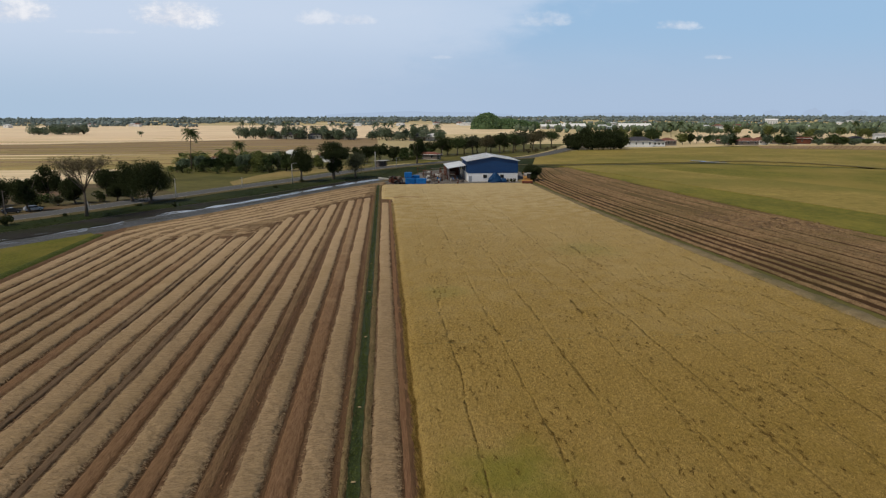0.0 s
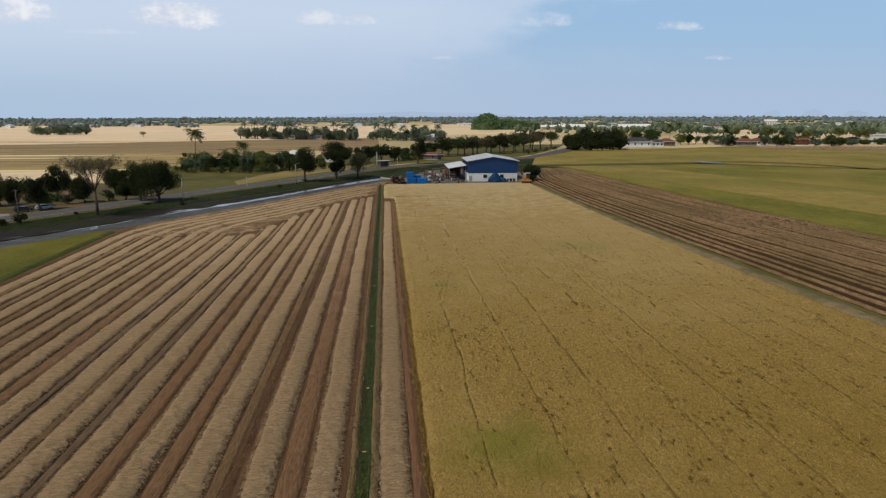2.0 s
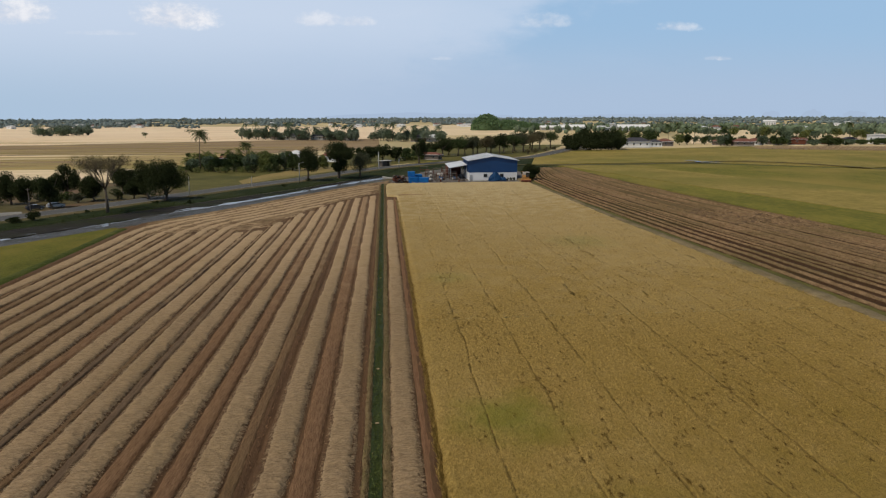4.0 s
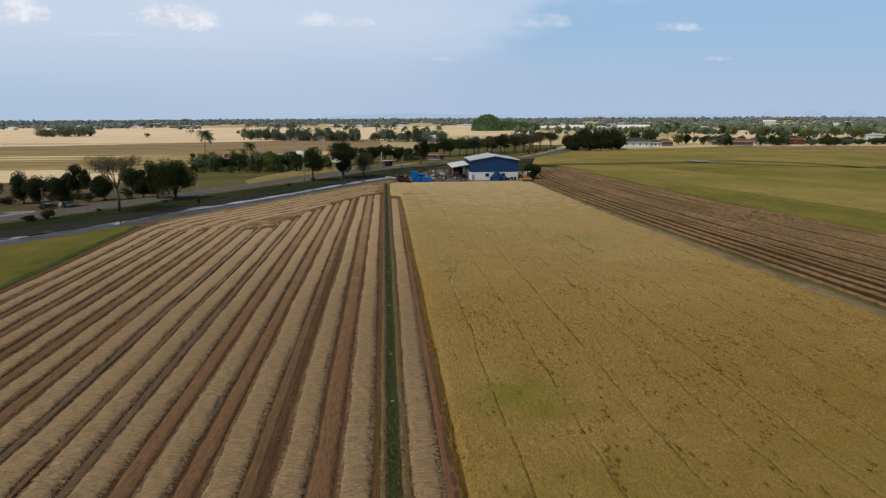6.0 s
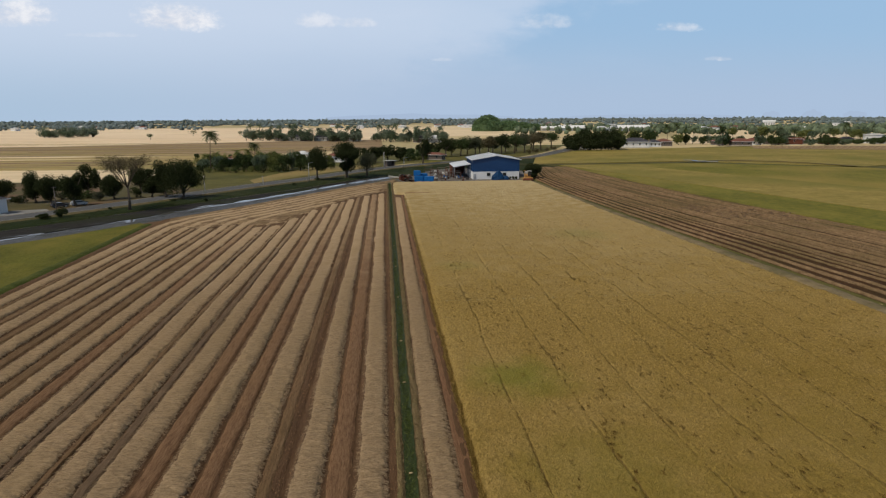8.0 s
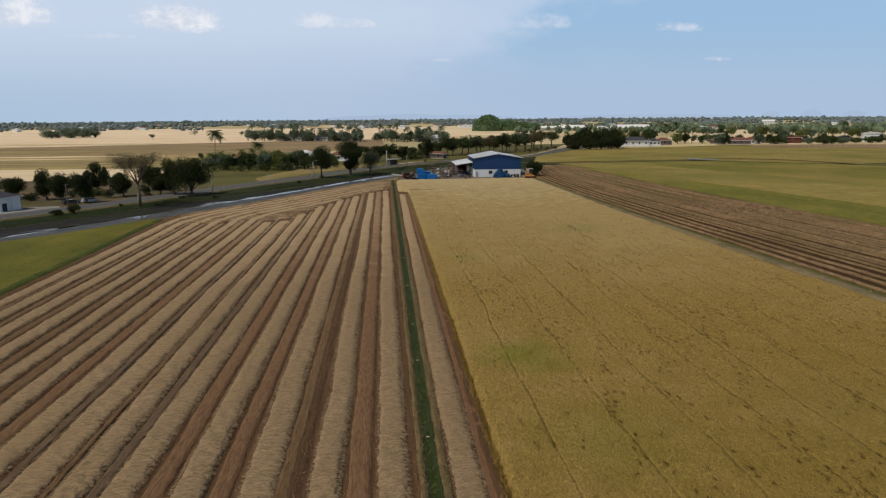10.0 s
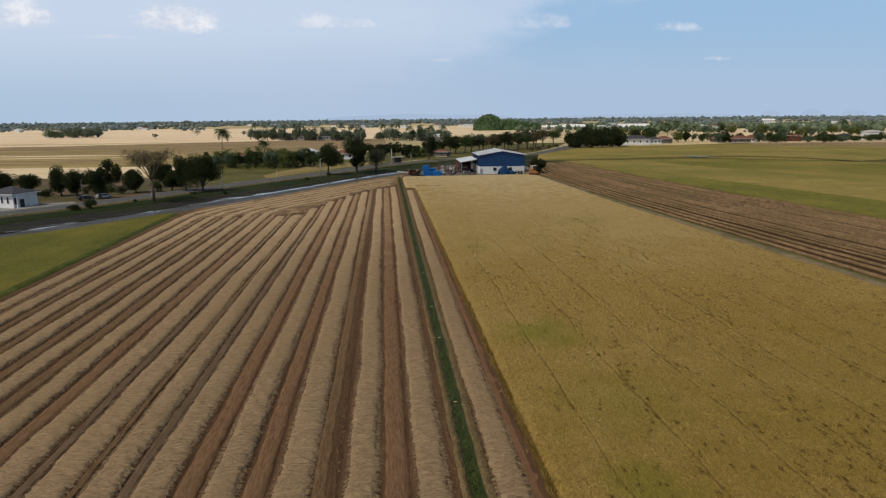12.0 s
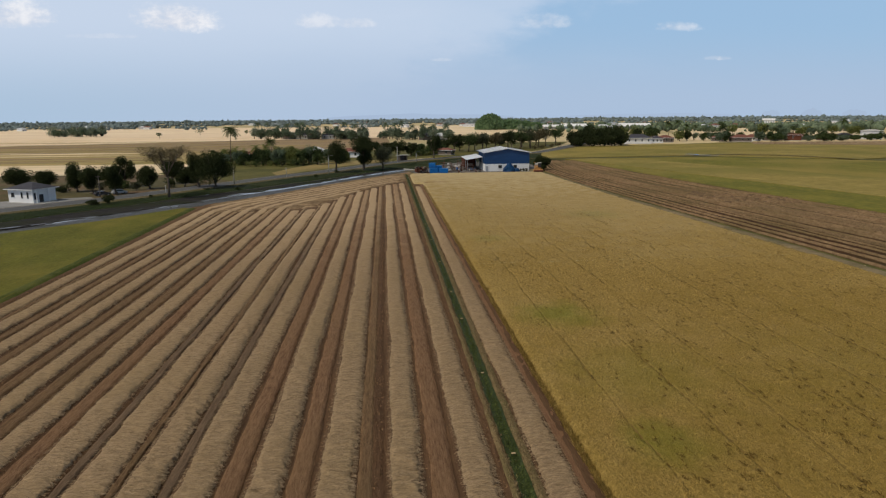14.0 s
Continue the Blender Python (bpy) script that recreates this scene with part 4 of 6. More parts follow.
px, py = np.where(s, g.normal(-3.22, 0.12, n), g.normal(-1.84, 0.12, n)), -28 + (g.random(n) ** 1.4) * 240
tufts("bund_grass", px, py, 0.26, 0.16, 0.035, M_DRYBLADE, "dry straw-coloured grass on the ditch bunds", 4)
for py in (9.5, 22.9, 38.0, 49.0, 66.0, 84.0, 101.0):
    bm = bmesh.new()
    bmesh.ops.create_icosphere(bm, subdivisions=2, radius=0.11)
    for v in bm.verts:
        v.co = Vector((v.co.x * 1.5, v.co.y * 0.8, v.co.z * 0.45)) * (1 + 0.3 * noise.noise(v.co * 6 + Vector((py, 0, 0))))
    ob = part("straw_tuft", bm, M_STRAWBIT)
    ob.matrix_basis = pose(-2.55, py, 0.33)
    tagged(ob, "small bleached clump of weed lying in the ditch", "weed clump", "ditch clumps")


# ---- standing ripe rice ----
TRAMS = [6.3, 11.7, 17.2, 23.0, 27.7, 33.0, 38.2, 43.6, 49.0]


def edge_left(y):
    beside = 1.76 + 0.10 * wobble(y * 0, y, 0.45, 1.0) + 0.5 * np.clip((178 - y) / 400, 0, 1)
    return beside - 3.1 * np.clip((y - 181.8) / 0.8, 0, 1)


def edge_right(y):
    return np.interp(y, [-100, -30, 64, 136, 203, 222], [60.8, 58.0, 54.8, 50.9, 49.5, 49.4]) + 0.15 * wobble(y * 0, y, 0.3, 2.0)


def tram(i, y):
    x0 = TRAMS[i]
    return x0 + 0.35 * wobble(y * 0 + x0, y, 0.07, i * 1.9) + 0.18 * wobble(y * 0, y, 0.27, i * 0.7)


HOLES = []
gh = np.random.default_rng(5)
for _ in range(560):
    # short wandering lines of holes in the canopy
    hx, hy, a = gh.uniform(3.5, 52), -25 + 150 * gh.random() ** 1.3, gh.choice([-1, 1]) * gh.normal(math.pi / 2, 0.45)
    for _ in range(gh.integers(1, 7)):
        HOLES.append((hx, hy, gh.uniform(0.09, 0.20)))
        a += gh.normal(0, 0.5)
        hx, hy = hx + 0.9 * math.cos(a) * gh.uniform(0.6, 2.0), hy + 1.3 * math.sin(a) * gh.uniform(0.6, 2.0)


def make_rice():
    def sheet(name, y0, y1, sx, sy, seed, parent):
        ys = np.arange(y0, y1 + 0.01, sy)
        lines, drop = [edge_left(ys)], [ys * 0 + 0.7]
        for i in range(len(TRAMS)):
            c = tram(i, ys)
            half = 0.034 + 0.016 * wobble(ys * 0 + i, ys, 1.1, i) + 0.014 * wobble(ys * 0 + i, ys, 4.1, i)
            deep = np.clip((0.08, 0.11, 0.12, 0.09, 0.16, 0.09, 0.12, 0.06, 0.09)[i] + 0.10 * wobble(ys * 0 + TRAMS[i], ys, 0.16, i + 0.3) + 0.11 * wobble(ys * 0 + i, ys, 1.4, i + 3) + 0.08 * wobble(ys * 0 + i, ys, 3.7, i + 5), 0.0, 0.30) * (1.0 if y0 < 60 else 0.3)
            for off, k in ((-1.6, 0), (-1.0, 1), (1.0, 1), (1.6, 0)):
                lines.append(c + off * half)
                drop.append(deep * k)
        lines.append(edge_right(ys))
        drop.append(ys * 0 + 0.7)
        cols, low = [], []
        for k, (a, b) in enumerate(zip(lines, lines[1:])):
            n = max(1, int(np.mean(b - a) / sx)) if k % 4 == 0 else 1
            for j in range(n):
                cols.append(a + (b - a) * j / n)
                low.append(drop[k] if j == 0 else ys * 0 + ((0.26, 0.09)[j - 1] if k == 0 and j < 3 else 0))
        X, low = np.array(cols + [lines[-1]]), np.array(low + [drop[-1]])
        Y = np.broadcast_to(ys, X.shape)
        free = low < 0.01
        X = X + np.where(free, (hash_grid(X.shape, seed + 9) - 0.5) * sx * 0.5, 0)
        Z = 0.80 + 0.03 * wobble(X, Y * 0.35, 0.6, 0.2) + 0.03 * wobble(X * 1.3, Y * 0.6, 2.6, 1.2) + 0.15 * (hash_grid(X.shape, seed) - 0.5) - low
        Z = np.maximum(Z, 0.08)
        ob = quads(name, np.stack([X, Y, Z], -1).reshape(-1, 3), M_RICE, parent, smooth=False, faces=grid_faces(*X.shape))
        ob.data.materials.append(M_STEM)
        # tramline cuts get the stem colour with shade painted in
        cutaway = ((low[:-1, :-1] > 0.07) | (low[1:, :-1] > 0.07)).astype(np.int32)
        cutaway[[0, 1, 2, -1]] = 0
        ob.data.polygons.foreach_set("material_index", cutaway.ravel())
        return ob

    crop = root("rice_crop", 28, 90)
    crop.matrix_basis = Matrix()
    sheet("crop_canopy", -100, -28, 1.0, 1.5, 30, crop)
    sheet("crop_canopy", -28, 62, 0.20, 0.26, 31, crop)
    sheet("crop_canopy", 62, 216.5, 0.34, 0.55, 32, crop)
    g = np.random.default_rng(12)
    n = 190000
    y = -26 + 242 * g.random(n) ** 1.8
    x = edge_left(y) + 0.1 + g.random(n) * (edge_right(y) - edge_left(y) - 0.5)
    gap = np.min([abs(x - tram(i, y)) for i in range(len(TRAMS))], axis=0)
    ok = gap > 0.12
    x, y = x[ok], y[ok]
    n = len(x)
    a, h = g.uniform(0, math.tau, n), g.uniform(0.10, 0.22, n)
    w = np.c_[np.cos(a), np.sin(a), np.zeros(n)] * g.uniform(0.015, 0.04, (n, 1))
    b = np.c_[x, y, np.full(n, 0.72)]
    t = b + np.c_[g.normal(0.10, 0.08, n), g.normal(0.06, 0.08, n), h]
    quads("rice_ears", np.stack([b - w, b + w, t + w * 0.5, t - w * 0.5], 1).reshape(-1, 3), M_RICEBIT, crop)
    n = 24000
    y = -28 + 200 * g.random(n) ** 1.5
    b = np.c_[edge_left(y) + g.normal(0.02, 0.10, n), y, np.full(n, 0.12)]
    t = b + np.c_[g.normal(-0.13, 0.10, n), g.normal(0, 0.16, n), g.uniform(0.25, 0.62, n)]
    a = g.uniform(0, math.tau, n)
    w = np.c_[np.cos(a), np.sin(a), np.zeros(n)] * 0.025
    quads("crop_edge", np.stack([b - w, b + w, t + w * 0.6, t - w * 0.6], 1).reshape(-1, 3), M_RICEBIT, crop)
    # dark blades laid on the canopy stand in for its shaded holes
    h = np.repeat(np.array(HOLES), 9, axis=0)
    n = len(h)
    c = np.c_[h[:, 0] + g.normal(0, 0.5, n) * h[:, 2], h[:, 1] + g.normal(0, 1.3, n) * h[:, 2], np.full(n, 0.88)]
    way = g.normal(0, 0.075, (n, 3)) * (0.8, 1.4, 0.25)
    wide = np.cross(way, (0, 0, 1.0))
    wide *= 0.022 / (np.linalg.norm(wide, axis=1, keepdims=True) + 1e-6)
    quads("hole_blades", np.stack([c - way - wide, c - way + wide, c + way + wide, c + way - wide], 1).reshape(-1, 3), M_HOLEDARK, crop)
    tagged(crop, "dense golden ripe rice standing in a large field", "rice crop", kind="stuff")


make_rice()

# ---- harvested field to the east ----
bund = lambda k: np.c_[np.interp(ys, [-100, -30, 64, 136, 203, 230], [62.3, 59.5, 56.2, 52.0, 50.2, 50.0]) + k + 0.2 * wobble(ys * 0, ys, 0.3, k), ys]
ys = np.arange(START, 232, 1.0)
ribbon("bund_east", [bund(-1.8), bund(-1.2), bund(-0.2), bund(0.9), bund(1.6)][::-1], [0.20, 0.62, 0.72, 0.66, 0.12], M_BUND_PALE, "pale grey-brown bund beside the ripe rice", "bund", rough=0.07)
ribbon("ditch_bank", [bund(1.55), bund(1.9), bund(2.5), bund(3.2), bund(3.7)][::-1], [0.12, 0.06, 0.10, 0.20, 0.10], M_VERGE, "dark green weedy ditch beside the bund", "ditch", rough=0.09)
LEFT_E = along([(66, -100), (62.8, -28), (59.6, 64), (55.4, 136), (53.4, 203), (54.5, 235), (66, 285)], 2)
RIGHT_E = along([(130, -100), (118.5, -20), (104.5, 64), (98.5, 105), (93.4, 140), (90.3, 164), (85.8, 219), (83, 270), (81.8, 285)], 2)


def make_east():
    n, m = 260, 110
    a, b = same_count(LEFT_E, n), same_count(RIGHT_E, n)
    U = np.linspace(0, 1, m)[None, :, None]
    P = a[:, None] * (1 - U) + b[:, None] * U
    Z = 0.12 + 0.05 * wobble(P[..., 0], P[..., 1] * 0.3, 3.0, 1.0) + 0.03 * hash_grid(P.shape[:2], 6)
    v = np.concatenate([P, Z[..., None]], -1).reshape(-1, 3)
    ob = quads("stubble_field_east", v, M_EAST, faces=grid_faces(n, m)[:, ::-1])
    tagged(ob, "reddish-brown harvested field with fading straw rows", "field", kind="structure")
    a, b = same_count(LEFT_E, 330), same_count(RIGHT_E, 330)
    g = random.Random(5)
    k = 0.012
    i = 0
    while k < 0.985:
        line = a * (1 - k) + b * k
        line = line[3:-3] + 0.22 * np.stack([wobble(line[3:-3, 1], line[3:-3, 0], 0.1, i), np.zeros(len(line) - 6)], 1)
        # thin rows with weeds between them beside the bund, broad close rows beyond
        broad = 0.42 < k
        wide = g.uniform(0.65, 1.0) if broad else g.uniform(0.45, 0.85)
        if not broad:
            line = line[(line[:, 1] > -90)]
        windrow(line, wide, 0.30 + 0.10 * g.random(), 120 + i, (M_PINKSTRAW, M_OLDSTRAW, M_PINKSTRAW)[g.randrange(3)],
                label="thin faded row of old straw in weedy stubble", group="faded straw rows")
        i += 1
        k += (wide + g.uniform(0.75, 1.35) * (1.0 if broad else 1.4)) / 41.0


make_east()
for i, line in enumerate(FAR_ROWS):
    windrow(line, 1.6, 0.62, 200 + i)
g = random.Random(8)
for i in range(150):
    u, w = g.random(), g.gauss(0, 1)
    cx, cy, a = 75 + 18 * u + 1.2 * w, 141 - 18 * u + 4.0 * w, g.gauss(1.2, 0.7)
    t = np.linspace(-1, 1, 16)[:, None] * g.uniform(0.8, 2.4)
    line = np.array([[cx, cy]]) + t * [[math.cos(a), math.sin(a)]] + 0.6 * np.c_[np.sin(t[:, 0] * 2.3 + i), np.cos(t[:, 0] * 1.7 + i)]
    windrow(line, g.uniform(0.25, 0.55), g.uniform(0.30, 0.42), 160 + i, (M_PINKSTRAW, M_GREYSOIL, M_OLDSTRAW)[i % 3], "straw_clump", "short tangled clump of trampled straw on the ground", "straw clump", "straw clumps")

# ---- trees ----


def tree(x, y, h, r, seed, leaf=None, bark=None, n=1500, size=0.55, base=0.3, label="dark green leafy roadside tree", lumps=11, fill=0.35, z=0.0, name="tree"):
    """Tapered trunk with forking limbs and a crown of leaf clumps. base: the share of the height below the crown."""
    g = random.Random(seed)
    ob = root(name, x, y, z, g.uniform(0, 360))
    crown_z = h * (base + (1 - base) * 0.5)
    bm = bmesh.new()
    tr = 0.035 * h
    top = Vector((g.uniform(-0.06, 0.06) * h, g.uniform(-0.06, 0.06) * h, crown_z))
    fork = Vector((top.x * 0.4, top.y * 0.4, h * base * 0.9))
    tube(bm, [(0, 0, -0.3), (0, 0, h * 0.08), fork, top], [tr * 1.35, tr, tr * 0.75, tr * 0.25], 8)
    for k in range(6):
        a = k * math.tau / 6 + g.uniform(-0.4, 0.4)
        s = fork.lerp(top, g.uniform(0.0, 0.5))
        e = Vector((math.cos(a) * r * g.uniform(0.5, 0.8), math.sin(a) * r * g.uniform(0.5, 0.8), h * g.uniform(base + 0.25 * (1 - base), 0.9)))
        tube(bm, [s, s.lerp(e, 0.45) + Vector((0, 0, -0.05 * h)), e], [tr * 0.45, tr * 0.28, tr * 0.06], 5)
    part("trunk", bm, bark or M_BARK, ob, smooth=True)
    v = leaves(np.array((top.x, top.y, crown_z)), (r, r, h * (1 - base) * 0.5), n, size, seed, lumps, fill=fill)
    v[:, 2] = np.maximum(v[:, 2], h * base * 0.5)
    quads("crown", v, leaf or M_LEAF_DARK, ob)
    return tagged(ob, label, "tree", "trees")


def bare_tree(x, y, h, r, seed, twigs=70, n=500, label="nearly bare spreading roadside tree with thin foliage", leaf=None):
    g = random.Random(seed)
    ob = root("tree", x, y, 0, 20)
    bm = bmesh.new()
    tube(bm, [(0, 0, -0.3), (0.12, 0, h * 0.2), (0.0, 0.1, h * 0.48)], [0.46, 0.33, 0.24], 9)
    ends = []
    for k in range(7):
        a = k * math.tau / 7 + g.uniform(-0.3, 0.3)
        m = Vector((math.cos(a) * r * 0.35, math.sin(a) * r * 0.35, h * g.uniform(0.62, 0.74)))
        e = Vector((math.cos(a) * r * g.uniform(0.75, 0.95), math.sin(a) * r * g.uniform(0.75, 0.95), h * g.uniform(0.80, 0.93)))
        tube(bm, [(0, 0.1, h * g.uniform(0.36, 0.47)), m, e], [0.17, 0.10, 0.03], 6)
        for _ in range(twigs // 7):
            s = m.lerp(e, g.uniform(0.0, 0.95))
            q = s + Vector((g.gauss(0, 0.22) * r, g.gauss(0, 0.22) * r, g.uniform(0.04, 0.17) * h))
            q.z = min(q.z, h)
            tube(bm, [s, s.lerp(q, 0.5) + Vector((0, 0, 0.2)), q], [0.03, 0.022, 0.008], 4)
            ends.append(q)
    part("trunk", bm, M_BARK, ob, smooth=True)
    q = np.random.default_rng(seed)
    c = np.array([tuple(e) for e in ends])[q.integers(0, len(ends), n)] + q.normal(0, 0.35, (n, 3))
    a, b = q.normal(size=(n, 3)) * 0.075, q.normal(size=(n, 3)) * 0.06
    quads("crown", np.stack([c - a, c + b, c + a, c - b], 1).reshape(-1, 3), leaf or M_LEAF_DRY, ob)
    return tagged(ob, label, "tree", "trees")


def palm(x, y, h, seed, frond=3.6, n=24, label="tall coconut palm with a ragged crown", z=0.0, leaf=None):
    g = random.Random(seed)
    ob = root("coconut_palm", x, y, z, g.uniform(0, 360))
    bm = bmesh.new()
    lx = g.uniform(0.03, 0.07) * h
    pts = [(lx * (k / 5) ** 2, 0, h * k / 5 - (0.3 if k == 0 else 0)) for k in range(6)]
    tube(bm, pts, [0.26, 0.19, 0.17, 0.16, 0.15, 0.15], 7)
    part("trunk", bm, M_BARK, ob, smooth=True)
    tip = np.array((lx, 0, h))
    v = []
    for k in range(n):
        a, up = k * 2.4 + g.uniform(-0.2, 0.2), g.uniform(-0.75, 1.25)
        ln = frond * g.uniform(0.8, 1.1)
        out_dir = np.array((math.cos(a), math.sin(a), 0))
        cross = np.array((-math.sin(a), math.cos(a), 0))
        pts = []
        for j in range(8):
            s = j / 7
            pts.append(tip + out_dir * ln * s * (0.55 + 0.45 * math.cos(up)) + np.array((0, 0, ln * (s * math.sin(up) * 0.9 - 0.5 * s * s))))
        for j in range(7):
            wd = 0.75 * math.sin(math.pi * (0.15 + 0.8 * j / 7)) * frond / 3.6
            for sgn in (-1, 1):
                p, q = pts[j], pts[j + 1]
                tipv = cross * sgn * wd + np.array((0, 0, -0.30 * wd)) + (q - p) * 0.6
                v += [p, p + (q - p) * 0.55, p + (q - p) * 0.5 + tipv, p + tipv]
    quads("crown", np.array(v), leaf or M_LEAF, ob)
    return tagged(ob, label, "palm", "coconut palms")


def bush(x, y, h, r, seed, leaf=None, n=380, size=0.5, label="leafy green bush among the trees", name="bush"):
    ob = root(name, x, y)
    bm = bmesh.new()
    g = random.Random(seed)
    for k in range(4):
        a = k * math.tau / 4 + g.uniform(-0.5, 0.5)
        tube(bm, [(0, 0, -0.2), (math.cos(a) * r * 0.3, math.sin(a) * r * 0.3, h * 0.4), (math.cos(a) * r * 0.5, math.sin(a) * r * 0.5, h * 0.75)], [0.08, 0.05, 0.02], 4)
    part("stem", bm, M_BARK, ob)
    v = leaves(np.array((0, 0, h * 0.5)), (r, r, h * 0.5), n, size, seed, 8)
    v[:, 2] = np.maximum(v[:, 2], 0.02)
    quads("crown", v, leaf or M_LEAF, ob)
    return tagged(ob, label, "bush", "bushes")


# along the canal and the road
tree(-71.2, 184.5, 12.3, 3.7, 11, n=9000, size=0.33, base=0.14, lumps=9, fill=0.05, label="dense dark roadside tree beside the mango-like tree")
tree(-65.0, 181.2, 12.8, 6.3, 1, n=24000, size=0.31, base=0.05, lumps=12, fill=0.05, label="broad dense dark mango-like roadside tree")
bare_tree(-72.2, 158.6, 14.0, 6.9, 2, twigs=420, n=6500)
tree(-30.4, 233.5, 12.4, 5.8, 3, n=16000, size=0.35, base=0.26, fill=0.05, label="dense dark roadside tree beside the canal")
tree(-19.6, 242.0, 14.4, 7.4, 4, n=15000, size=0.34, base=0.52, fill=0.05, lumps=16, label="flat-topped dark umbrella tree beside the canal")
tree(-19.4, 242.4, 9.0, 3.6, 41, n=3500, size=0.45, base=0.25, label="small dark tree under the umbrella tree")
tree(-11.6, 248.5, 12.5, 5.0, 5, leaf=M_LEAF_GREY, n=7000, size=0.30, base=0.16, fill=0.05, lumps=12, label="thin grey-green leafy roadside tree")
tree(15.6, 314.9, 12.4, 4.3, 6, n=11000, size=0.36, base=0.30, fill=0.05, label="upright dark roadside tree")
# across the road
for i, (x, y, h, r) in enumerate([(-76.4, 187.5, 7.2, 3.7), (-84.0, 199.0, 10.0, 5.2), (-86.1, 183.5, 8.0, 3.6), (-97.0, 190.5, 10.4, 5.0), (-90.6, 168.6, 9.6, 4.2), (-98.5, 172.0, 9.4, 4.6),
                                  (-106.0, 178.1, 8.8, 4.2), (-117.3, 181.0, 8.2, 4.0), (-127.0, 186.0, 7.6, 5.2), (-140.0, 182.0, 8.0, 4.4)]):
    tree(x, y, h, r * 0.88, 20 + i, n=11000, size=0.33, base=0.12, lumps=11, fill=0.05, label="dense round dark green garden tree")
bush(-134, 160, 5.0, 3.2, 35, M_LEAF_DRY, label="olive dry shrub beside the bungalow")
bush(-95, 186, 3.0, 3.0, 36, M_LEAF)
bush(-100, 190, 2.6, 3.4, 37, M_LEAF_DARK)
bush(-84.0, 146.5, 2.8, 1.7, 38, M_LEAF_DARK, n=1200, size=0.3, label="dark shrub on the canal verge")
bush(-86.5, 143.5, 1.8, 1.6, 39, M_LEAF_DARK, n=900, size=0.3, label="low dark shrub on the canal verge")

g = random.Random(71)
for i in range(22):
    k, t = g.randrange(120, 300), g.random()
    x, y = edge[k] * (1 - t) + rim[k] * t
    bush(x, y, g.uniform(0.7, 1.5), g.uniform(0.6, 1.3), 700 + i, M_LEAF_DARK, n=260, size=0.24, label="low dark shrub in the verge grass")
for i, (x, y, h, r) in enumerate([(-80.5, 186, 3.6, 2.6), (-89.0, 180, 3.2, 2.4), (-94.0, 178, 2.6, 2.6), (-101.5, 184, 3.4, 2.8), (-110.0, 177, 3.0, 2.6), (-74.0, 192, 3.0, 2.4), (-113.0, 172, 2.4, 2.2), (-121.0, 178, 3.2, 3.0)]):
    bush(x, y, h, r, 730 + i, (M_LEAF_DARK, M_LEAF_GREY)[i % 2], n=900, size=0.34, label="dark shrub between the roadside trees")

# village grove beyond the road
palm(-84.4, 286.8, 17.2, 1, 4.4, 44)
for i, (x, y, h) in enumerate([(-90, 300, 6.2), (-85.5, 303, 7.0), (-80.5, 298, 6.4), (-76, 304, 7.8), (-71.5, 306, 8.2), (-93, 296, 4.5)]):
    palm(x, y, h, 10 + i, 3.6, 26, "young coconut palm with pale green fronds", leaf=M_LEAF_PALE)
palm(-71.5, 325, 10.2, 30, 4.2, 36, "bushy coconut palm beside the houses")
for i, (x, y, h, r, k) in enumerate([(-68, 288, 7.5, 4.2, 0), (-61, 284, 8.4, 4.6, 0), (-54.5, 283, 9.0, 4.4, 0), (-49, 281, 8.0, 3.6, 0), (-63, 300, 8.6, 4.6, 1), (-74, 292, 5.5, 3.6, 1),
                                     (-43, 282, 9.2, 4.2, 0), (-38, 286, 9.0, 4.0, 0), (-38, 300, 7.0, 4.0, 1), (-89, 292, 5.5, 3.6, 1), (-83, 295, 6.4, 3.8, 0),
                                     (-79, 291, 6.0, 3.6, 1), (-72, 298, 7.6, 4.4, 0), (-66, 294, 7.4, 4.0, 0), (-57, 292, 8.8, 4.4, 0), (-48, 290, 8.4, 4.2, 1), (-87, 302, 7.0, 3.6, 1), (-30, 292, 6.5, 3.5, 0)]):
    tree(x, y, h, r, 60 + i, leaf=(M_LEAF, M_LEAF_MID, M_LEAF_PALE)[(k + i) % 3], n=3400, size=0.55, base=0.06, fill=0.05, label="dark green leafy grove tree")
for i in range(15):
    x = -92 + i * 3.1
    bush(x, 284 - (i % 4) * 2.2 - i * 0.5, 3.0 + (i % 3) * 0.6, 2.5, 80 + i, (M_LEAF_PALE, M_LEAF, M_LEAF_DARK)[i % 3], n=260, size=0.55)
for i, (x, y, h, r) in enumerate([(-9, 330, 9.5, 4.6), (-3, 336, 9.8, 5.0), (4, 338, 9.0, 4.6), (-14, 322, 8.0, 3.6), (-22, 318, 8.4, 4.2), (10, 345, 6.8, 4.2), (17, 352, 6.4, 4.0), (24, 362, 7.0, 4.4)]):
    tree(x, y, h, r, 100 + i, leaf=(M_LEAF_DARK if i < 5 else M_LEAF), n=2000, size=0.85, base=0.08, fill=0.05, label="dark green roadside grove tree")
for i in range(8):
    bush(6 + i * 3.2, 337 + i * 3, 2.6, 2.3, 120 + i, M_LEAF_PALE, n=220, size=0.6)

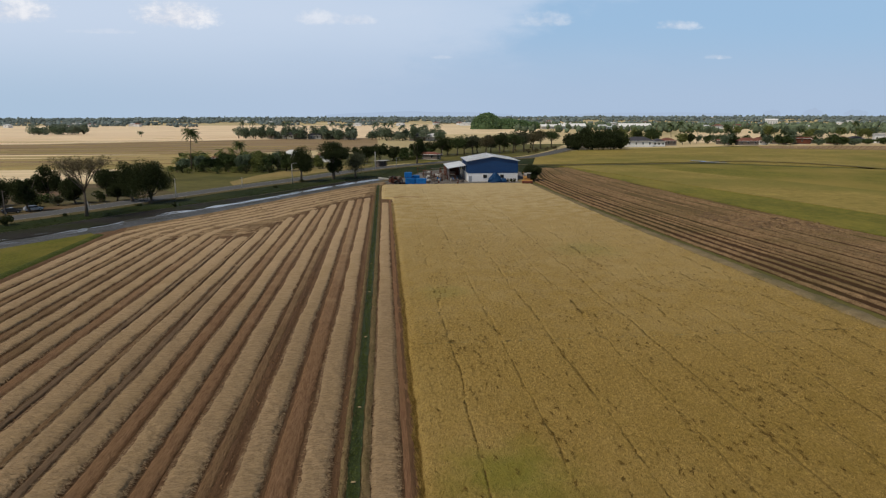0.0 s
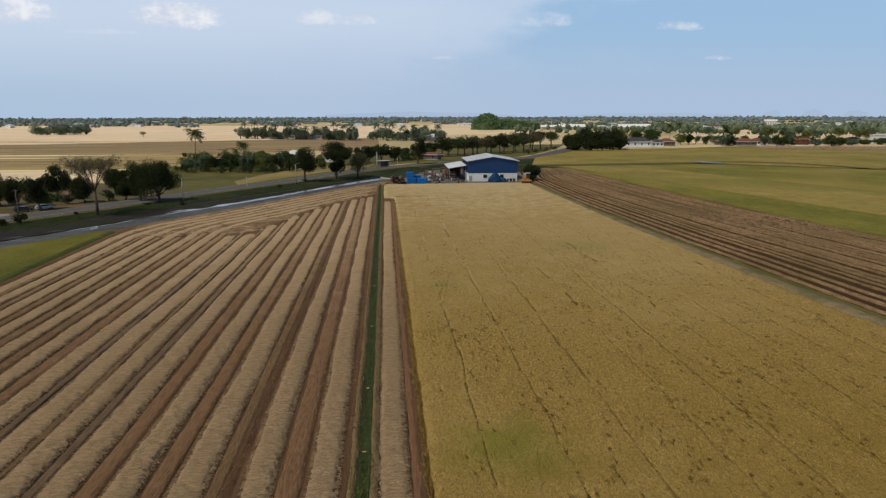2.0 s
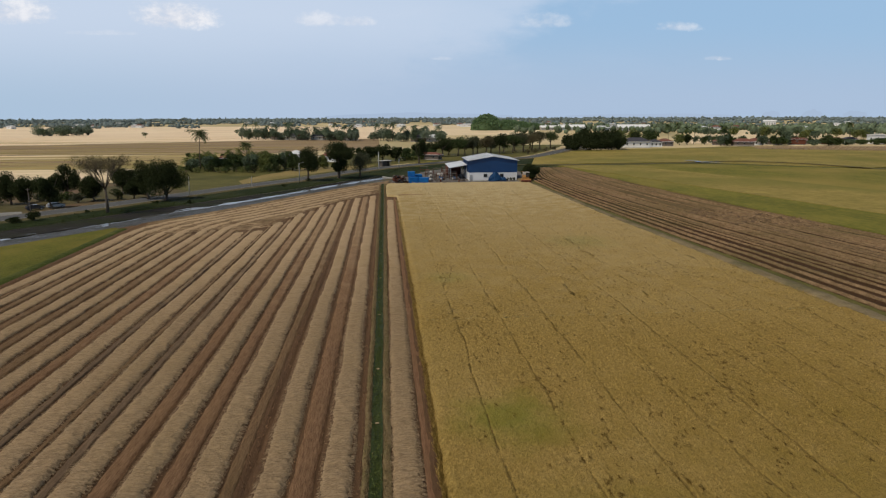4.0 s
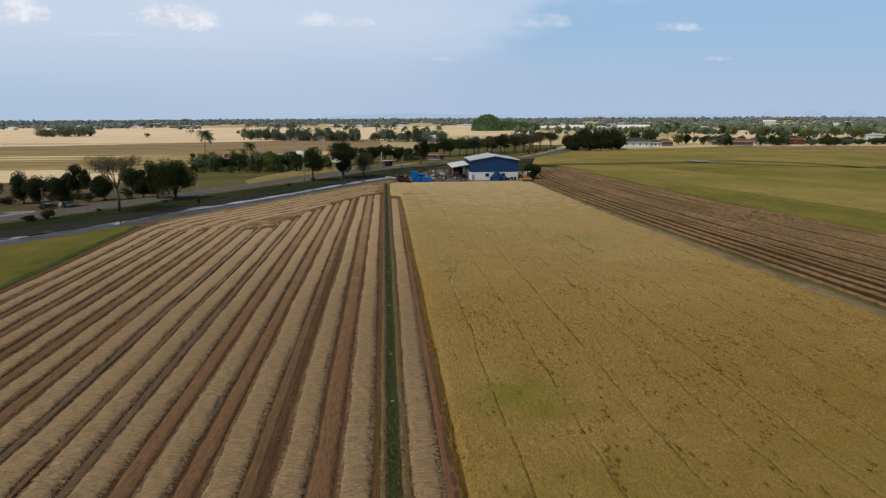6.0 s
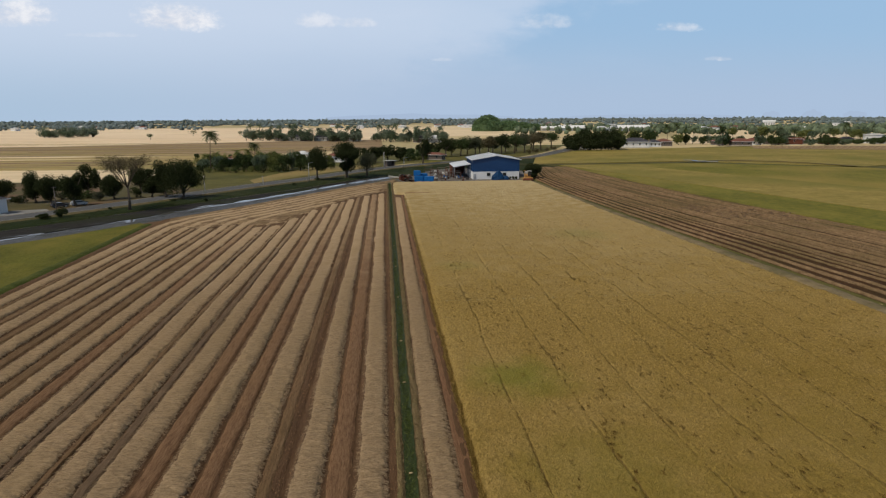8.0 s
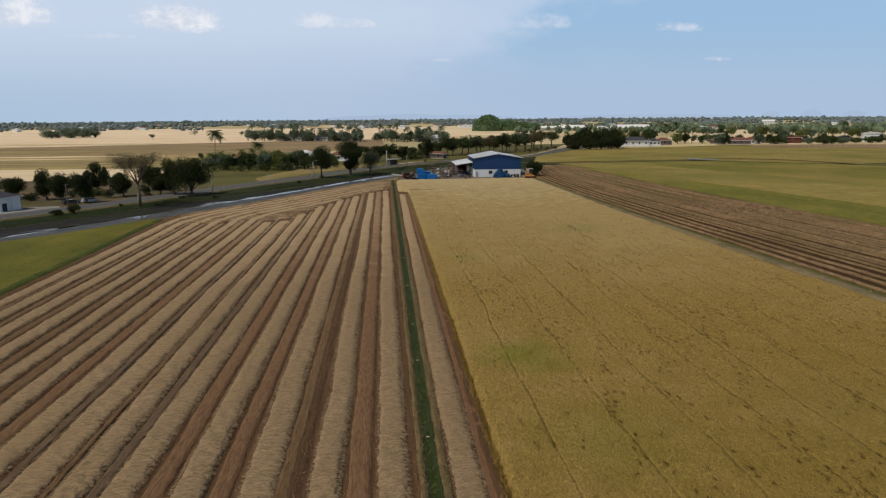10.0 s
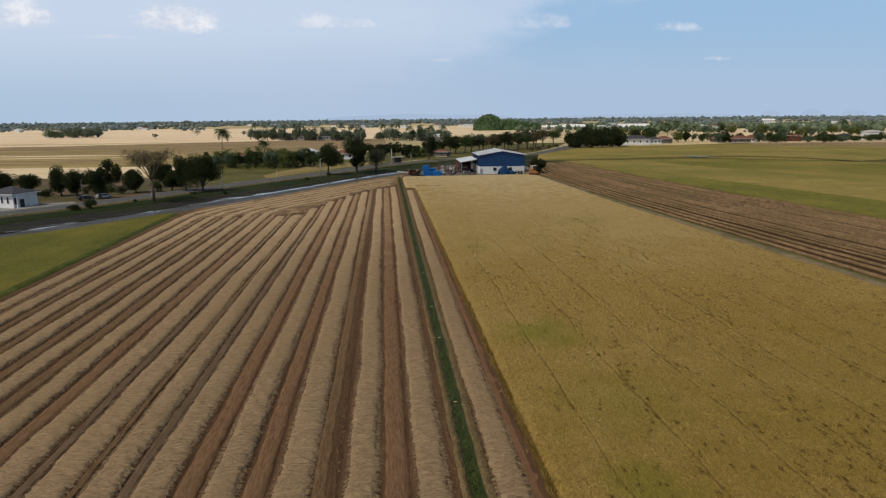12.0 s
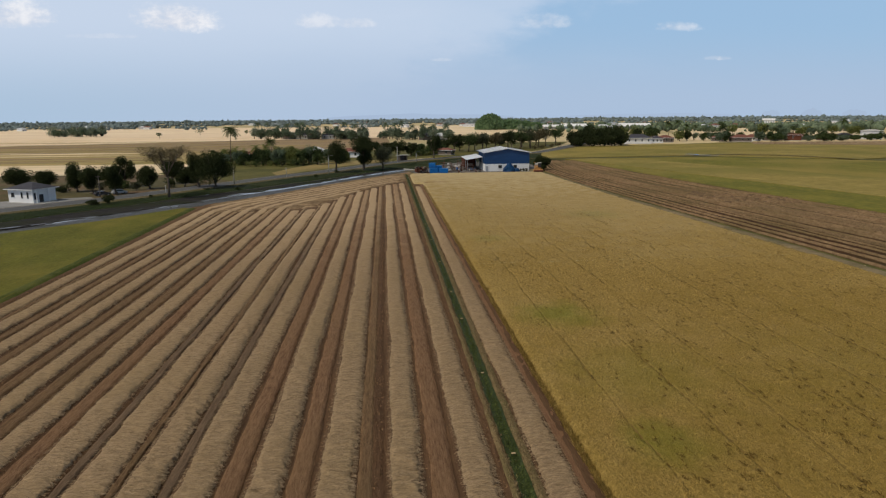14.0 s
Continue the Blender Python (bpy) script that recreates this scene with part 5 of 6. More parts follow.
# avenue behind the shed
for i, (x, y, h, r) in enumerate([(33, 372, 11.5, 6.5), (43, 380, 11.8, 6.4), (53, 385, 12.0, 6.0), (62, 390, 12.8, 6.4), (72, 398, 13.4, 6.4), (82, 405, 13.2, 6.0), (91, 414, 13.4, 6.2), (100, 428, 13.6, 6.4), (110, 446, 14.2, 7.2), (122, 462, 13.5, 7.0)]):
    tree(x, y, h, r, 140 + i, leaf=(M_LEAF_DARK, M_LEAF, M_LEAF_GREY, M_LEAF_DRY)[i % 4], n=2600, size=0.62, base=0.34, fill=0.05, lumps=14, label="tall dark avenue tree with a clear trunk")
for i, (x, y) in enumerate([(96, 402), (108, 420), (90, 396), (116, 432)]):
    bush(x, y, 3.2, 2.2, 160 + i, M_LEAF_DRY, n=240, size=0.6)
for i, (x, y, h, r) in enumerate([(38, 388, 10.5, 6.5), (49, 394, 11.0, 6.5), (58, 400, 11.5, 6.5), (68, 408, 12.0, 6.5), (78, 416, 12.0, 6.5), (88, 428, 12.5, 6.5), (97, 442, 13.0, 7.0), (106, 460, 13.5, 7.0), (26, 378, 8.5, 5.5)]):
    tree(x, y, h, r, 240 + i, leaf=(M_LEAF_DARK, M_LEAF_GREY)[i % 2], n=1900, size=0.75, base=0.2, fill=0.05, lumps=13, label="dark avenue tree behind the first row")
# dense grove beside the white house
for i, (x, y, h, r) in enumerate([(133, 432, 12.5, 7.0), (141, 428, 14.0, 7.0), (149, 427, 13.5, 7.4), (157, 428, 14.5, 7.0), (164, 432, 12.0, 6.0), (137, 446, 14.5, 7.0), (152, 446, 15.5, 7.5), (166, 448, 14.5, 6.5),
                                  (130, 428, 7.5, 6.0), (145, 424, 9.5, 6.5), (153, 423, 9.0, 6.0), (161, 426, 9.0, 6.0), (137, 425, 8.0, 6.0), (128, 440, 12.0, 6.0), (144, 450, 15.5, 7.0), (160, 450, 15.0, 7.0)]):
    tree(x, y, h, r, 170 + i, n=2600, size=1.0, base=0.03, fill=0.05, label="dense dark green grove tree")
for i, (x, y, h, r) in enumerate([(176, 492, 13.0, 6.0), (188, 500, 13.5, 6.0), (201, 498, 12.0, 5.5), (216, 505, 12.5, 6.0), (238, 495, 9.5, 5.2), (247, 500, 8.6, 4.6), (228, 520, 12.0, 5.0), (208, 520, 14.0, 6.5)]):
    tree(x, y, h, r, 190 + i, leaf=(M_LEAF, M_LEAF_PALE, M_LEAF_DARK)[i % 3], n=1300, size=1.05, base=0.1, fill=0.05, label="green leafy village tree beside houses")
for i, (x, y, h) in enumerate([(236, 512, 15.0), (246, 516, 16.5), (252, 512, 13.0), (263, 476, 15.0), (389, 500, 17.0), (268, 480, 12.0)]):
    palm(x, y, h, 40 + i, 4.6, 26)
# hamlet to the east
for i, (x, y, h, r) in enumerate([(262, 474, 9.5, 5.5), (271, 480, 10.0, 4.5), (289, 490, 8.0, 5.0), (300, 480, 9.5, 4.5), (306, 474, 8.5, 4.5), (314, 478, 8.0, 5.5), (322, 484, 8.5, 4.5), (346, 466, 8.8, 7.5), (356, 470, 6.6, 6.0), (366, 470, 5.6, 6.0), (378, 472, 5.5, 6.0), (393, 474, 5.8, 6.0), (336, 470, 5.4, 5.0), (404, 480, 6.2, 6.0)]):
    tree(x, y, h, r, 210 + i, leaf=(M_LEAF_MID, M_LEAF, M_LEAF)[i % 3], n=1300, size=1.0, base=0.05, fill=0.05, label="dark green hamlet tree")
for i in range(16):
    g = random.Random(300 + i)
    tree(g.uniform(360, 560), g.uniform(560, 700), g.uniform(9, 14), g.uniform(5, 7), 310 + i, leaf=(M_LEAF_PALE, M_LEAF_MID)[i % 2], n=1300, size=1.0, base=0.06, label="green leafy open country tree")
for i in range(34):
    g = random.Random(800 + i)
    x, y = g.uniform(252, 425), g.uniform(478, 530)
    if i % 5 == 2:
        palm(x, y, g.uniform(9, 14), 800 + i, 4.2, 22, leaf=(M_LEAF, M_LEAF_DARK)[i % 2])
    else:
        tree(x, y, g.uniform(4.5, 9.5), g.uniform(2.6, 4.6), 800 + i, leaf=(M_LEAF_DARK, M_LEAF, M_LEAF_GREY, M_LEAF_MID)[i % 4], n=700, size=0.8, base=0.06, fill=0.05, label="small dark green hamlet tree")
# hamlet row in the middle distance
for i in range(84):
    g = random.Random(400 + i)
    k = i / 83
    x, y = -152 + k * 205 + g.uniform(-4, 4), 700 - k * 105 + g.uniform(-14, 22)
    if 0.62 < k < 0.68:
        continue
    if i % 4 == 1:
        palm(x, y, g.uniform(12, 18), 400 + i, 5.2, 26, leaf=M_LEAF_MID)
    else:
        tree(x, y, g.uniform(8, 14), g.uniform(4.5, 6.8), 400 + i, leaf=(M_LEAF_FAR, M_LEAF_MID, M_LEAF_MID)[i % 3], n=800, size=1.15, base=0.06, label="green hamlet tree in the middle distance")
# island of trees in the tan field
for i in range(18):
    g = random.Random(500 + i)
    x = -442 + 58 * g.random()
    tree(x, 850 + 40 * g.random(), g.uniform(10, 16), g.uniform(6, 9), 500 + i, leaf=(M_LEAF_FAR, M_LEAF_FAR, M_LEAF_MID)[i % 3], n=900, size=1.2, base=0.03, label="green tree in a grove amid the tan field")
for i, (x, y, h, r) in enumerate([(-274, 754, 8.0, 4.0), (-205, 900, 7.0, 4.5), (-116, 376, 3.4, 2.0), (-109, 373, 3.0, 2.0), (-102, 371, 3.8, 2.2), (-96, 374, 2.8, 1.8), (-268, 900, 9, 6), (-180, 905, 8, 5)]):
    tree(x, y, h, r, 530 + i, leaf=M_LEAF, n=260, size=0.8, base=0.25, label="lone small field tree")


# ---- far woods, one mass ----
def lumps(c, r, h, seed):
    """Soft uneven crowns of many far trees in one mesh: places, half widths and heights."""
    bm = bmesh.new()
    bmesh.ops.create_icosphere(bm, subdivisions=1, radius=1.0)
    unit = np.array([v.co[:] for v in bm.verts])
    tri = np.array([[v.index for v in f.verts] for f in bm.faces])
    bm.free()
    g = np.random.default_rng(seed)
    n, m = len(c), len(unit)
    k = 1 + 0.26 * np.clip(g.normal(size=(n, m, 1)), -2, 2)
    p = unit[None] * k * np.stack([r, r, h * 0.5], 1)[:, None]
    p[..., 2] = np.maximum(p[..., 2] + h[:, None] * 0.5, 0.0)
    p[..., :2] += c[:, None]
    f = (tri[None] + (np.arange(n) * m)[:, None, None]).reshape(-1, 3)
    return p.reshape(-1, 3), f


def woods(name, az, d, h, r, material, label, seed):
    v, f = lumps(np.c_[np.sin(az) * d, np.cos(az) * d], r, h, seed)
    me = bpy.data.meshes.new(name)
    me.from_pydata(v.tolist(), [], f.tolist())
    me.polygons.foreach_set("use_smooth", [True] * len(me.polygons))
    tagged(link(name, me, material), label, "woods", kind="stuff")


def far_woods():
    g = np.random.default_rng(77)
    az, d, h, r = [], [], [], []
    # tree belts along far canals and lanes, closing up towards the horizon
    for band, e0 in enumerate((1480, 1570, 1690, 1850, 2020, 2230, 2480, 2800, 3150, 3550, 4000, 4500)):
        count = int(520 + 45 * band)
        q = g.uniform(-0.80, 0.72, count)
        keep = wobble(q * 22, q * 0 + band, 1.0, band * 1.7) < (-0.25 + 0.085 * band)
        q = q[keep]
        n = len(q)
        az.append(q), d.append(e0 + g.normal(0, 14 + 4 * band, n) + 120 * wobble(q * 5, q * 0, 1.0, band))
        h.append((6.5 + 0.55 * band) * g.uniform(0.5, 1.0, n) * g.choice([1, 1, 1, 1, 1.5], n))
        r.append(g.uniform(2.2, 4.8, n) * (1 + 0.13 * band))
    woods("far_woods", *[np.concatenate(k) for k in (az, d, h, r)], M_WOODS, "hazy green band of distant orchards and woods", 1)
    # eastern woods, nearer
    n = 1300
    az, d = g.uniform(0.20, 0.70, n), g.uniform(860, 1480, n)
    ok = wobble(az * 30, d * 0.006, 1.0, 8.0) < 0.2
    az, d = az[ok], d[ok]
    h = 9.5 * g.uniform(0.45, 1.1, len(az))
    woods("orchard_woods", az, d, h, h * g.uniform(0.25, 0.5, len(az)), M_ORCHARD, "green orchard trees scattered beyond the eastern fields", 2)


far_woods()


def wooded_hill(x, y, w, h, seed):
    g = np.random.default_rng(seed)
    ob = root("wooded_hill", x, y)
    bm = bmesh.new()
    bmesh.ops.create_icosphere(bm, subdivisions=4, radius=1)
    for v in bm.verts:
        k = 1 + 0.12 * noise.noise(v.co * 2.3)
        v.co = Vector((v.co.x * w * k, v.co.y * w * 0.8 * k, max(v.co.z, -0.02) * h * 0.93 * k))
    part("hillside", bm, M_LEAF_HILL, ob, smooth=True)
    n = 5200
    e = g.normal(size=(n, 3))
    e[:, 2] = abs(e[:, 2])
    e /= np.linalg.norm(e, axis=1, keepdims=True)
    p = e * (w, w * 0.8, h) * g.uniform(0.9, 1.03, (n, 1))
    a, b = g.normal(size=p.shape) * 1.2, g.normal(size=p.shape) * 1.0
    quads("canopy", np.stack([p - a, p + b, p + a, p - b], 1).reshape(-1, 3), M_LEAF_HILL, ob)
    return tagged(ob, "low rounded hill covered with dark green trees", "hill")


wooded_hill(170, 1065, 26, 25.5, 3)
wooded_hill(208, 1075, 30, 16.0, 4)
for x, y, h in ((232, 1068, 13), (252, 1072, 10)):
    wooded_hill(x, y, 14, h, int(x))

# pale hills on the skyline: flat backdrop strips, their haze painted as emission
M_HILLS = bpy.data.materials.new("emissive_hazy_hills")
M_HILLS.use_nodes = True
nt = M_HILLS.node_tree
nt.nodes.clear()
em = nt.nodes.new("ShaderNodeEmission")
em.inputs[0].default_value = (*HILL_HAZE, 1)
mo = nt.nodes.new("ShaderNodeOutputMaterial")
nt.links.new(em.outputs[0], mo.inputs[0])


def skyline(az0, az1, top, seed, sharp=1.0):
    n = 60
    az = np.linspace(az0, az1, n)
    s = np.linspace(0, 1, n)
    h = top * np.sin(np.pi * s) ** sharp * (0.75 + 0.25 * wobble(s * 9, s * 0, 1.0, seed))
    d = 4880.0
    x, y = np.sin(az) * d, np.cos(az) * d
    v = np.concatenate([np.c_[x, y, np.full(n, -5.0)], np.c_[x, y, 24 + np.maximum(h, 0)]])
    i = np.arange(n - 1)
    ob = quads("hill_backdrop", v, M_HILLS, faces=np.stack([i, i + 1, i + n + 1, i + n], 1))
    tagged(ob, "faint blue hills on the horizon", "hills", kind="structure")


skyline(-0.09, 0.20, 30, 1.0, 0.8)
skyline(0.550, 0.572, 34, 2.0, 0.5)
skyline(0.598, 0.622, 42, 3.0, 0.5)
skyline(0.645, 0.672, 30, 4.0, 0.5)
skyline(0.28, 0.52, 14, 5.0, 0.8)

# bright grass patch and pale bushes beside the shelter
field("verge_green", [(6, 303), (14, 300), (24, 314), (34, 327), (22, 334), (10, 318)], 0.09, M_YOUNG, "bright green grass beside the roadside shelter", "grass verge")

# ---- buildings ----


def window(parent, x, y, z, w, h, axis="x", name="window"):
    """A framed pane set on a wall. axis: the wall's direction."""
    f = (w + 0.16, 0.10, h + 0.16) if axis == "x" else (0.10, w + 0.16, h + 0.16)
    p = (w, 0.13, h) if axis == "x" else (0.13, w, h)
    win = boxed(name, (x, y, z), f, M_STEEL, parent, 0.02)
    boxed("pane", (x, y, z), p, M_GLASS, win)
    return win


def shed():
    """Steel storage shed: white plinth walls, blue sheet cladding, low gable roof, lean-to on one side."""
    ob = root("storage_shed", 39.0, 228.6, 0, -1.0)
    w, d = 9.1, 20.0
    for nm, c, s in (("front_wall", (0, 0.1, 1.65), (2 * w, 0.2, 3.3)), ("back_wall", (0, d - 0.1, 1.65), (2 * w, 0.2, 3.3)),
                     ("side_wall", (-w + 0.1, d / 2, 1.65), (0.2, d - 0.44, 3.3)), ("side_wall", (w - 0.1, d / 2, 1.65), (0.2, d - 0.44, 3.3))):
        boxed(nm, c, s, M_WHITE, ob)
    eave, ridge = 7.45, 9.0
    for nm, y0, y1 in (("front_cladding", -0.06, 0.10), ("back_cladding", d - 0.1, d + 0.06)):
        bm = bmesh.new()
        prism(bm, [(-w - 0.06, 3.1), (w + 0.06, 3.1), (w + 0.06, eave), (0, ridge), (-w - 0.06, eave)], y0, y1)
        cl = part(nm, bm, M_BLUE, ob)
        bm = bmesh.new()
        for k in range(46):
            x = -w + 0.2 + k * (2 * w - 0.4) / 45
            top = eave + (ridge - eave) * (1 - abs(x) / w)
            box(bm, x, y0 - 0.015 if y0 < 1 else y1 + 0.015, (3.12 + top) / 2, 0.07, 0.03, top - 3.2)
        part("cladding_rib", bm, M_BLUE, cl)
    for s in (-1, 1):
        cl = boxed("side_cladding", (s * (w - 0.01), d / 2, (3.1 + eave) / 2), (0.14, d - 0.3, eave - 3.1), M_BLUE, ob)
        bm = bmesh.new()
        for k in range(70):
            box(bm, s * (w + 0.07), 0.4 + k * (d - 0.8) / 69, (3.1 + eave) / 2, 0.03, 0.07, eave - 3.2)
        part("cladding_rib", bm, M_BLUE, cl)
    for s in (-1, 1):
        bm = bmesh.new()
        prism(bm, [(0, ridge + 0.06), (s * (w + 0.7), eave - 0.05), (s * (w + 0.7), eave + 0.10), (0, ridge + 0.22)], -0.6, d + 0.6)
        rf = part("roof", bm, M_ROOFGREY, ob)
        bm = bmesh.new()
        for k in range(60):
            y = -0.5 + k * (d + 1.0) / 59
            prism(bm, [(0, ridge + 0.22), (s * (w + 0.7), eave + 0.10), (s * (w + 0.7), eave + 0.15), (0, ridge + 0.27)], y, y + 0.07)
        part("roof_rib", bm, M_ROOFGREY, rf)
    boxed("ridge_cap", (0, d / 2, ridge + 0.25), (0.6, d + 1.2, 0.10), M_ROOFGREY, ob)
    boxed("gutter", (-w - 0.78, d / 2, eave + 0.0), (0.16, d + 1.0, 0.16), M_BLUE, ob)
    for x in (-2.9, 3.3):
        window(ob, x, -0.05, 1.95, 1.3, 1.15)
    door = boxed("door", (-8.3, -0.05, 1.1), (1.0, 0.12, 2.2), M_STEEL, ob, 0.02, "grey steel door")
    boxed("handle", (-7.95, -0.14, 1.05), (0.06, 0.08, 0.2), M_RUBBER, door)
    # lean-to on posts
    bm = bmesh.new()
    prism(bm, [(-w - 0.2, 5.5), (-w - 7.0, 4.4), (-w - 7.0, 4.55), (-w - 0.2, 5.65)], 5.0, 28.0)
    part("lean_to_roof", bm, M_ROOFGREY, ob)
    for x, h in ((-w - 6.6, 4.45), (-w - 0.45, 5.4)):
        for y in (5.6, 12.8, 20.0, 27.4):
            boxed("post", (x, y, h / 2 - 0.1), (0.2, 0.2, h + 0.1), M_STEEL, ob)
    # dark rust panels added across the lean-to's back and outer side
    boxed("lean_to_dark_panel", (-w - 3.4, 27.6, 2.3), (6.6, 0.12, 4.6), M_RUST, ob)
    boxed("lean_to_dark_panel", (-w - 6.75, 21.0, 2.1), (0.12, 12.8, 4.2), M_RUST, ob)
    tagged(ob, "blue sheet-metal storage shed with white lower walls and pale roof", "shed")


shed()
field("canal_end", [(-17, 210), (-6, 203), (2.5, 215), (0.5, 219), (4, 238), (1.5, 243)], 0.03, M_BUNDGREY, "rough brown weedy ground at the canal's end", "rough ground")
field("shed_verge", [(-3.5, 251), (2.5, 237), (30, 221), (52, 219), (54.4, 235), (65.8, 285), (80.5, 287), (71, 303), (84, 353), (80, 357), (58, 341), (28, 322), (2, 297), (-16, 272)], 0.04, M_GRASS, "dark green rough grass round the yard and shed", "grass verge")
field("yard", [(-1.5, 219.5), (2.6, 236), (8, 248), (16, 272), (26, 284), (56, 284), (57, 262), (51.5, 218.5), (30, 219)], 0.06, M_GRAVEL, "grey gravel yard round the storage shed", "yard")
ribbon("yard_kerb", [np.array([(0.0, 218.9), (20, 218.6), (46, 218.0)]), np.array([(0.0, 219.3), (20, 219.0), (46, 218.4)])], [0.32, 0.32], M_CONCRETE, "low concrete kerb at the crop's edge", "kerb")


def hip_house(x, y, rz, w, d, h, rise, wall, roof, label, windows=3, over=0.7, name="house", porch=False, front=()):
    ob = root(name, x, y, 0, rz)
    t = 0.2
    boxed("plinth", (0, 0, 0.1), (w + 0.6, d + 0.6, 0.3), M_CONCRETE, ob, 0.03)
    for c, s in (((0, -d / 2 + t / 2, h / 2 + 0.2), (w, t, h)), ((0, d / 2 - t / 2, h / 2 + 0.2), (w, t, h)),
                 ((-w / 2 + t / 2, 0, h / 2 + 0.2), (t, d - 2 * t - 0.01, h)), ((w / 2 - t / 2, 0, h / 2 + 0.2), (t, d - 2 * t - 0.01, h))):
        boxed("wall", c, s, wall, ob)
    bm = bmesh.new()
    a, b, e = w / 2 + over, d / 2 + over, h + 0.2
    lo = [bm.verts.new(p) for p in ((-a, -b, e), (a, -b, e), (a, b, e), (-a, b, e))]
    up = [bm.verts.new(p) for p in ((-a, -b, e + 0.14), (a, -b, e + 0.14), (a, b, e + 0.14), (-a, b, e + 0.14))]
    if w >= d:
        r0, r1 = bm.verts.new((-(a - b) - 0.01, 0, e + rise)), bm.verts.new((a - b + 0.01, 0, e + rise))
        tops = [(up[0], up[1], r1, r0), (up[1], up[2], r1), (up[2], up[3], r0, r1), (up[3], up[0], r0)]
    else:
        r0, r1 = bm.verts.new((0, -(b - a) - 0.01, e + rise)), bm.verts.new((0, b - a + 0.01, e + rise))
        tops = [(up[0], up[1], r0), (up[1], up[2], r1, r0), (up[2], up[3], r1), (up[3], up[0], r0, r1)]
    bm.faces.new(lo[::-1])
    for i in range(4):
        bm.faces.new((lo[i], lo[(i + 1) % 4], up[(i + 1) % 4], up[i]))
    for f in tops:
        bm.faces.new(f)
    part("roof", bm, roof, ob)
    boxed("fascia", (0, -b - 0.02, e + 0.07), (2 * a, 0.05, 0.2), M_WHITE, ob)
    boxed("fascia", (a + 0.02, 0, e + 0.07), (0.05, 2 * b, 0.2), M_WHITE, ob)
    for x0, wide, tall in front:
        window(ob, x0, -d / 2 - 0.03, 0.2 + h * 0.58, wide, tall)
    for k in range(0 if front else windows):
        window(ob, -w / 2 + (k + 0.5) * w / windows, -d / 2 - 0.03, 0.2 + h * 0.58, min(1.0, w / windows * 0.4), 1.4)
    window(ob, w / 2 + 0.03, -d * 0.40 if front else d * 0.22, 0.2 + h * 0.50, 0.8 if front else 1.1, 1.7 if front else 1.3, "y")
    door = boxed("door", (w / 2 + 0.03, -d * 0.15, 1.25), (0.1, 1.3, 2.1), M_GLASS, ob, 0.02, "dark front door")
    boxed("handle", (w / 2 + 0.11, -d * 0.15 + 0.5, 1.2), (0.06, 0.06, 0.25), M_STEEL, door)
    if porch:
        boxed("porch_slab", (w / 2 + 1.6, -d * 0.15, 0.12), (3.0, 4.2, 0.22), M_CONCRETE, ob, 0.03)
        for yy in (-d * 0.15 - 1.9, -d * 0.15 + 1.9):
            boxed("porch_post", (w / 2 + over - 0.1, yy, h / 2 + 0.2), (0.25, 0.25, h), M_WHITE, ob)
    return tagged(ob, label, "house")


# white bungalow by the road
hip_house(-107.4, 155.2, -21, 8.5, 7.2, 3.5, 1.75, M_WHITE, M_ROOFDARK, "white rendered bungalow with a dark hipped roof", porch=True, front=((-2.6, 1.0, 1.1), (0.5, 0.5, 1.6), (2.5, 0.5, 1.6)))
field("forecourt", [(-120, 144), (-106, 139.5), (-98.5, 148.5), (-92.0, 157.5), (-95.5, 163), (-116, 156)], 0.10, M_PAVING, "pale concrete forecourt of the bungalow", "forecourt")

hip_house(-80, 331, -8, 13, 7, 2.8, 2.2, M_WOOD, M_ROOFRED, "low village house with a rusty red roof")
hip_house(-66, 340, 5, 9, 7, 3, 2.0, M_WHITE, M_ROOFRED, "village house with a faded red roof")
hip_house(-50.5, 352, -25, 7, 5, 3.4, 2.0, M_WHITE, M_ROOFGREY, "white village house with a pale roof")
hip_house(-30, 338, -12, 11, 7, 3.0, 2.0, M_WHITE, M_ROOFRED, "village house with a red roof behind the trees")
hip_house(24, 350, -30, 12, 5, 2.5, 1.4, M_WOOD, M_ROOFRED, "low wooden roadside stall with a rusty roof", windows=2)
hip_house(189, 466, -6, 20, 11, 4.2, 3.0, M_WHITE, M_ROOFDARK, "white house with a broad dark roof beside the grove", windows=4)
hip_house(206, 470, -6, 9, 9, 3.4, 2.4, M_WHITE, M_ROOFDARK, "white house annex with a dark roof")
hip_house(219, 482, -6, 12, 9, 3.4, 2.4, M_WOOD, M_ROOFRED, "brown village house with a faded red roof")
hip_house(282, 478, -12, 15, 9, 3.0, 2.6, M_WOOD, M_ROOFRED, "wooden hamlet house with a red roof")
hip_house(297, 486, -12, 11, 8, 3.0, 2.6, M_WHITE, M_ROOFRED, "hamlet house with a red roof")
hip_house(318, 494, -12, 11, 8, 3.0, 2.4, M_WOOD, M_ROOFRED, "wooden hamlet house with a rusty roof")
hip_house(410, 494, -30, 15, 10, 7.0, 1.2, M_WHITE, M_CONCRETE, "pale two-storey house at the hamlet's edge", windows=4)
for i, (x, y) in enumerate([(270, 492), (308, 500), (330, 506), (346, 498), (378, 500), (395, 508)]):
    hip_house(x, y, -20 + 9 * (i % 4), 9 + i % 3, 7, 3.0, 2.2, (M_WOOD, M_WHITE, M_RUST)[i % 3], (M_ROOFRED, M_RUST, M_ROOFDARK)[i % 3], "small hamlet house with a weathered roof", windows=2)
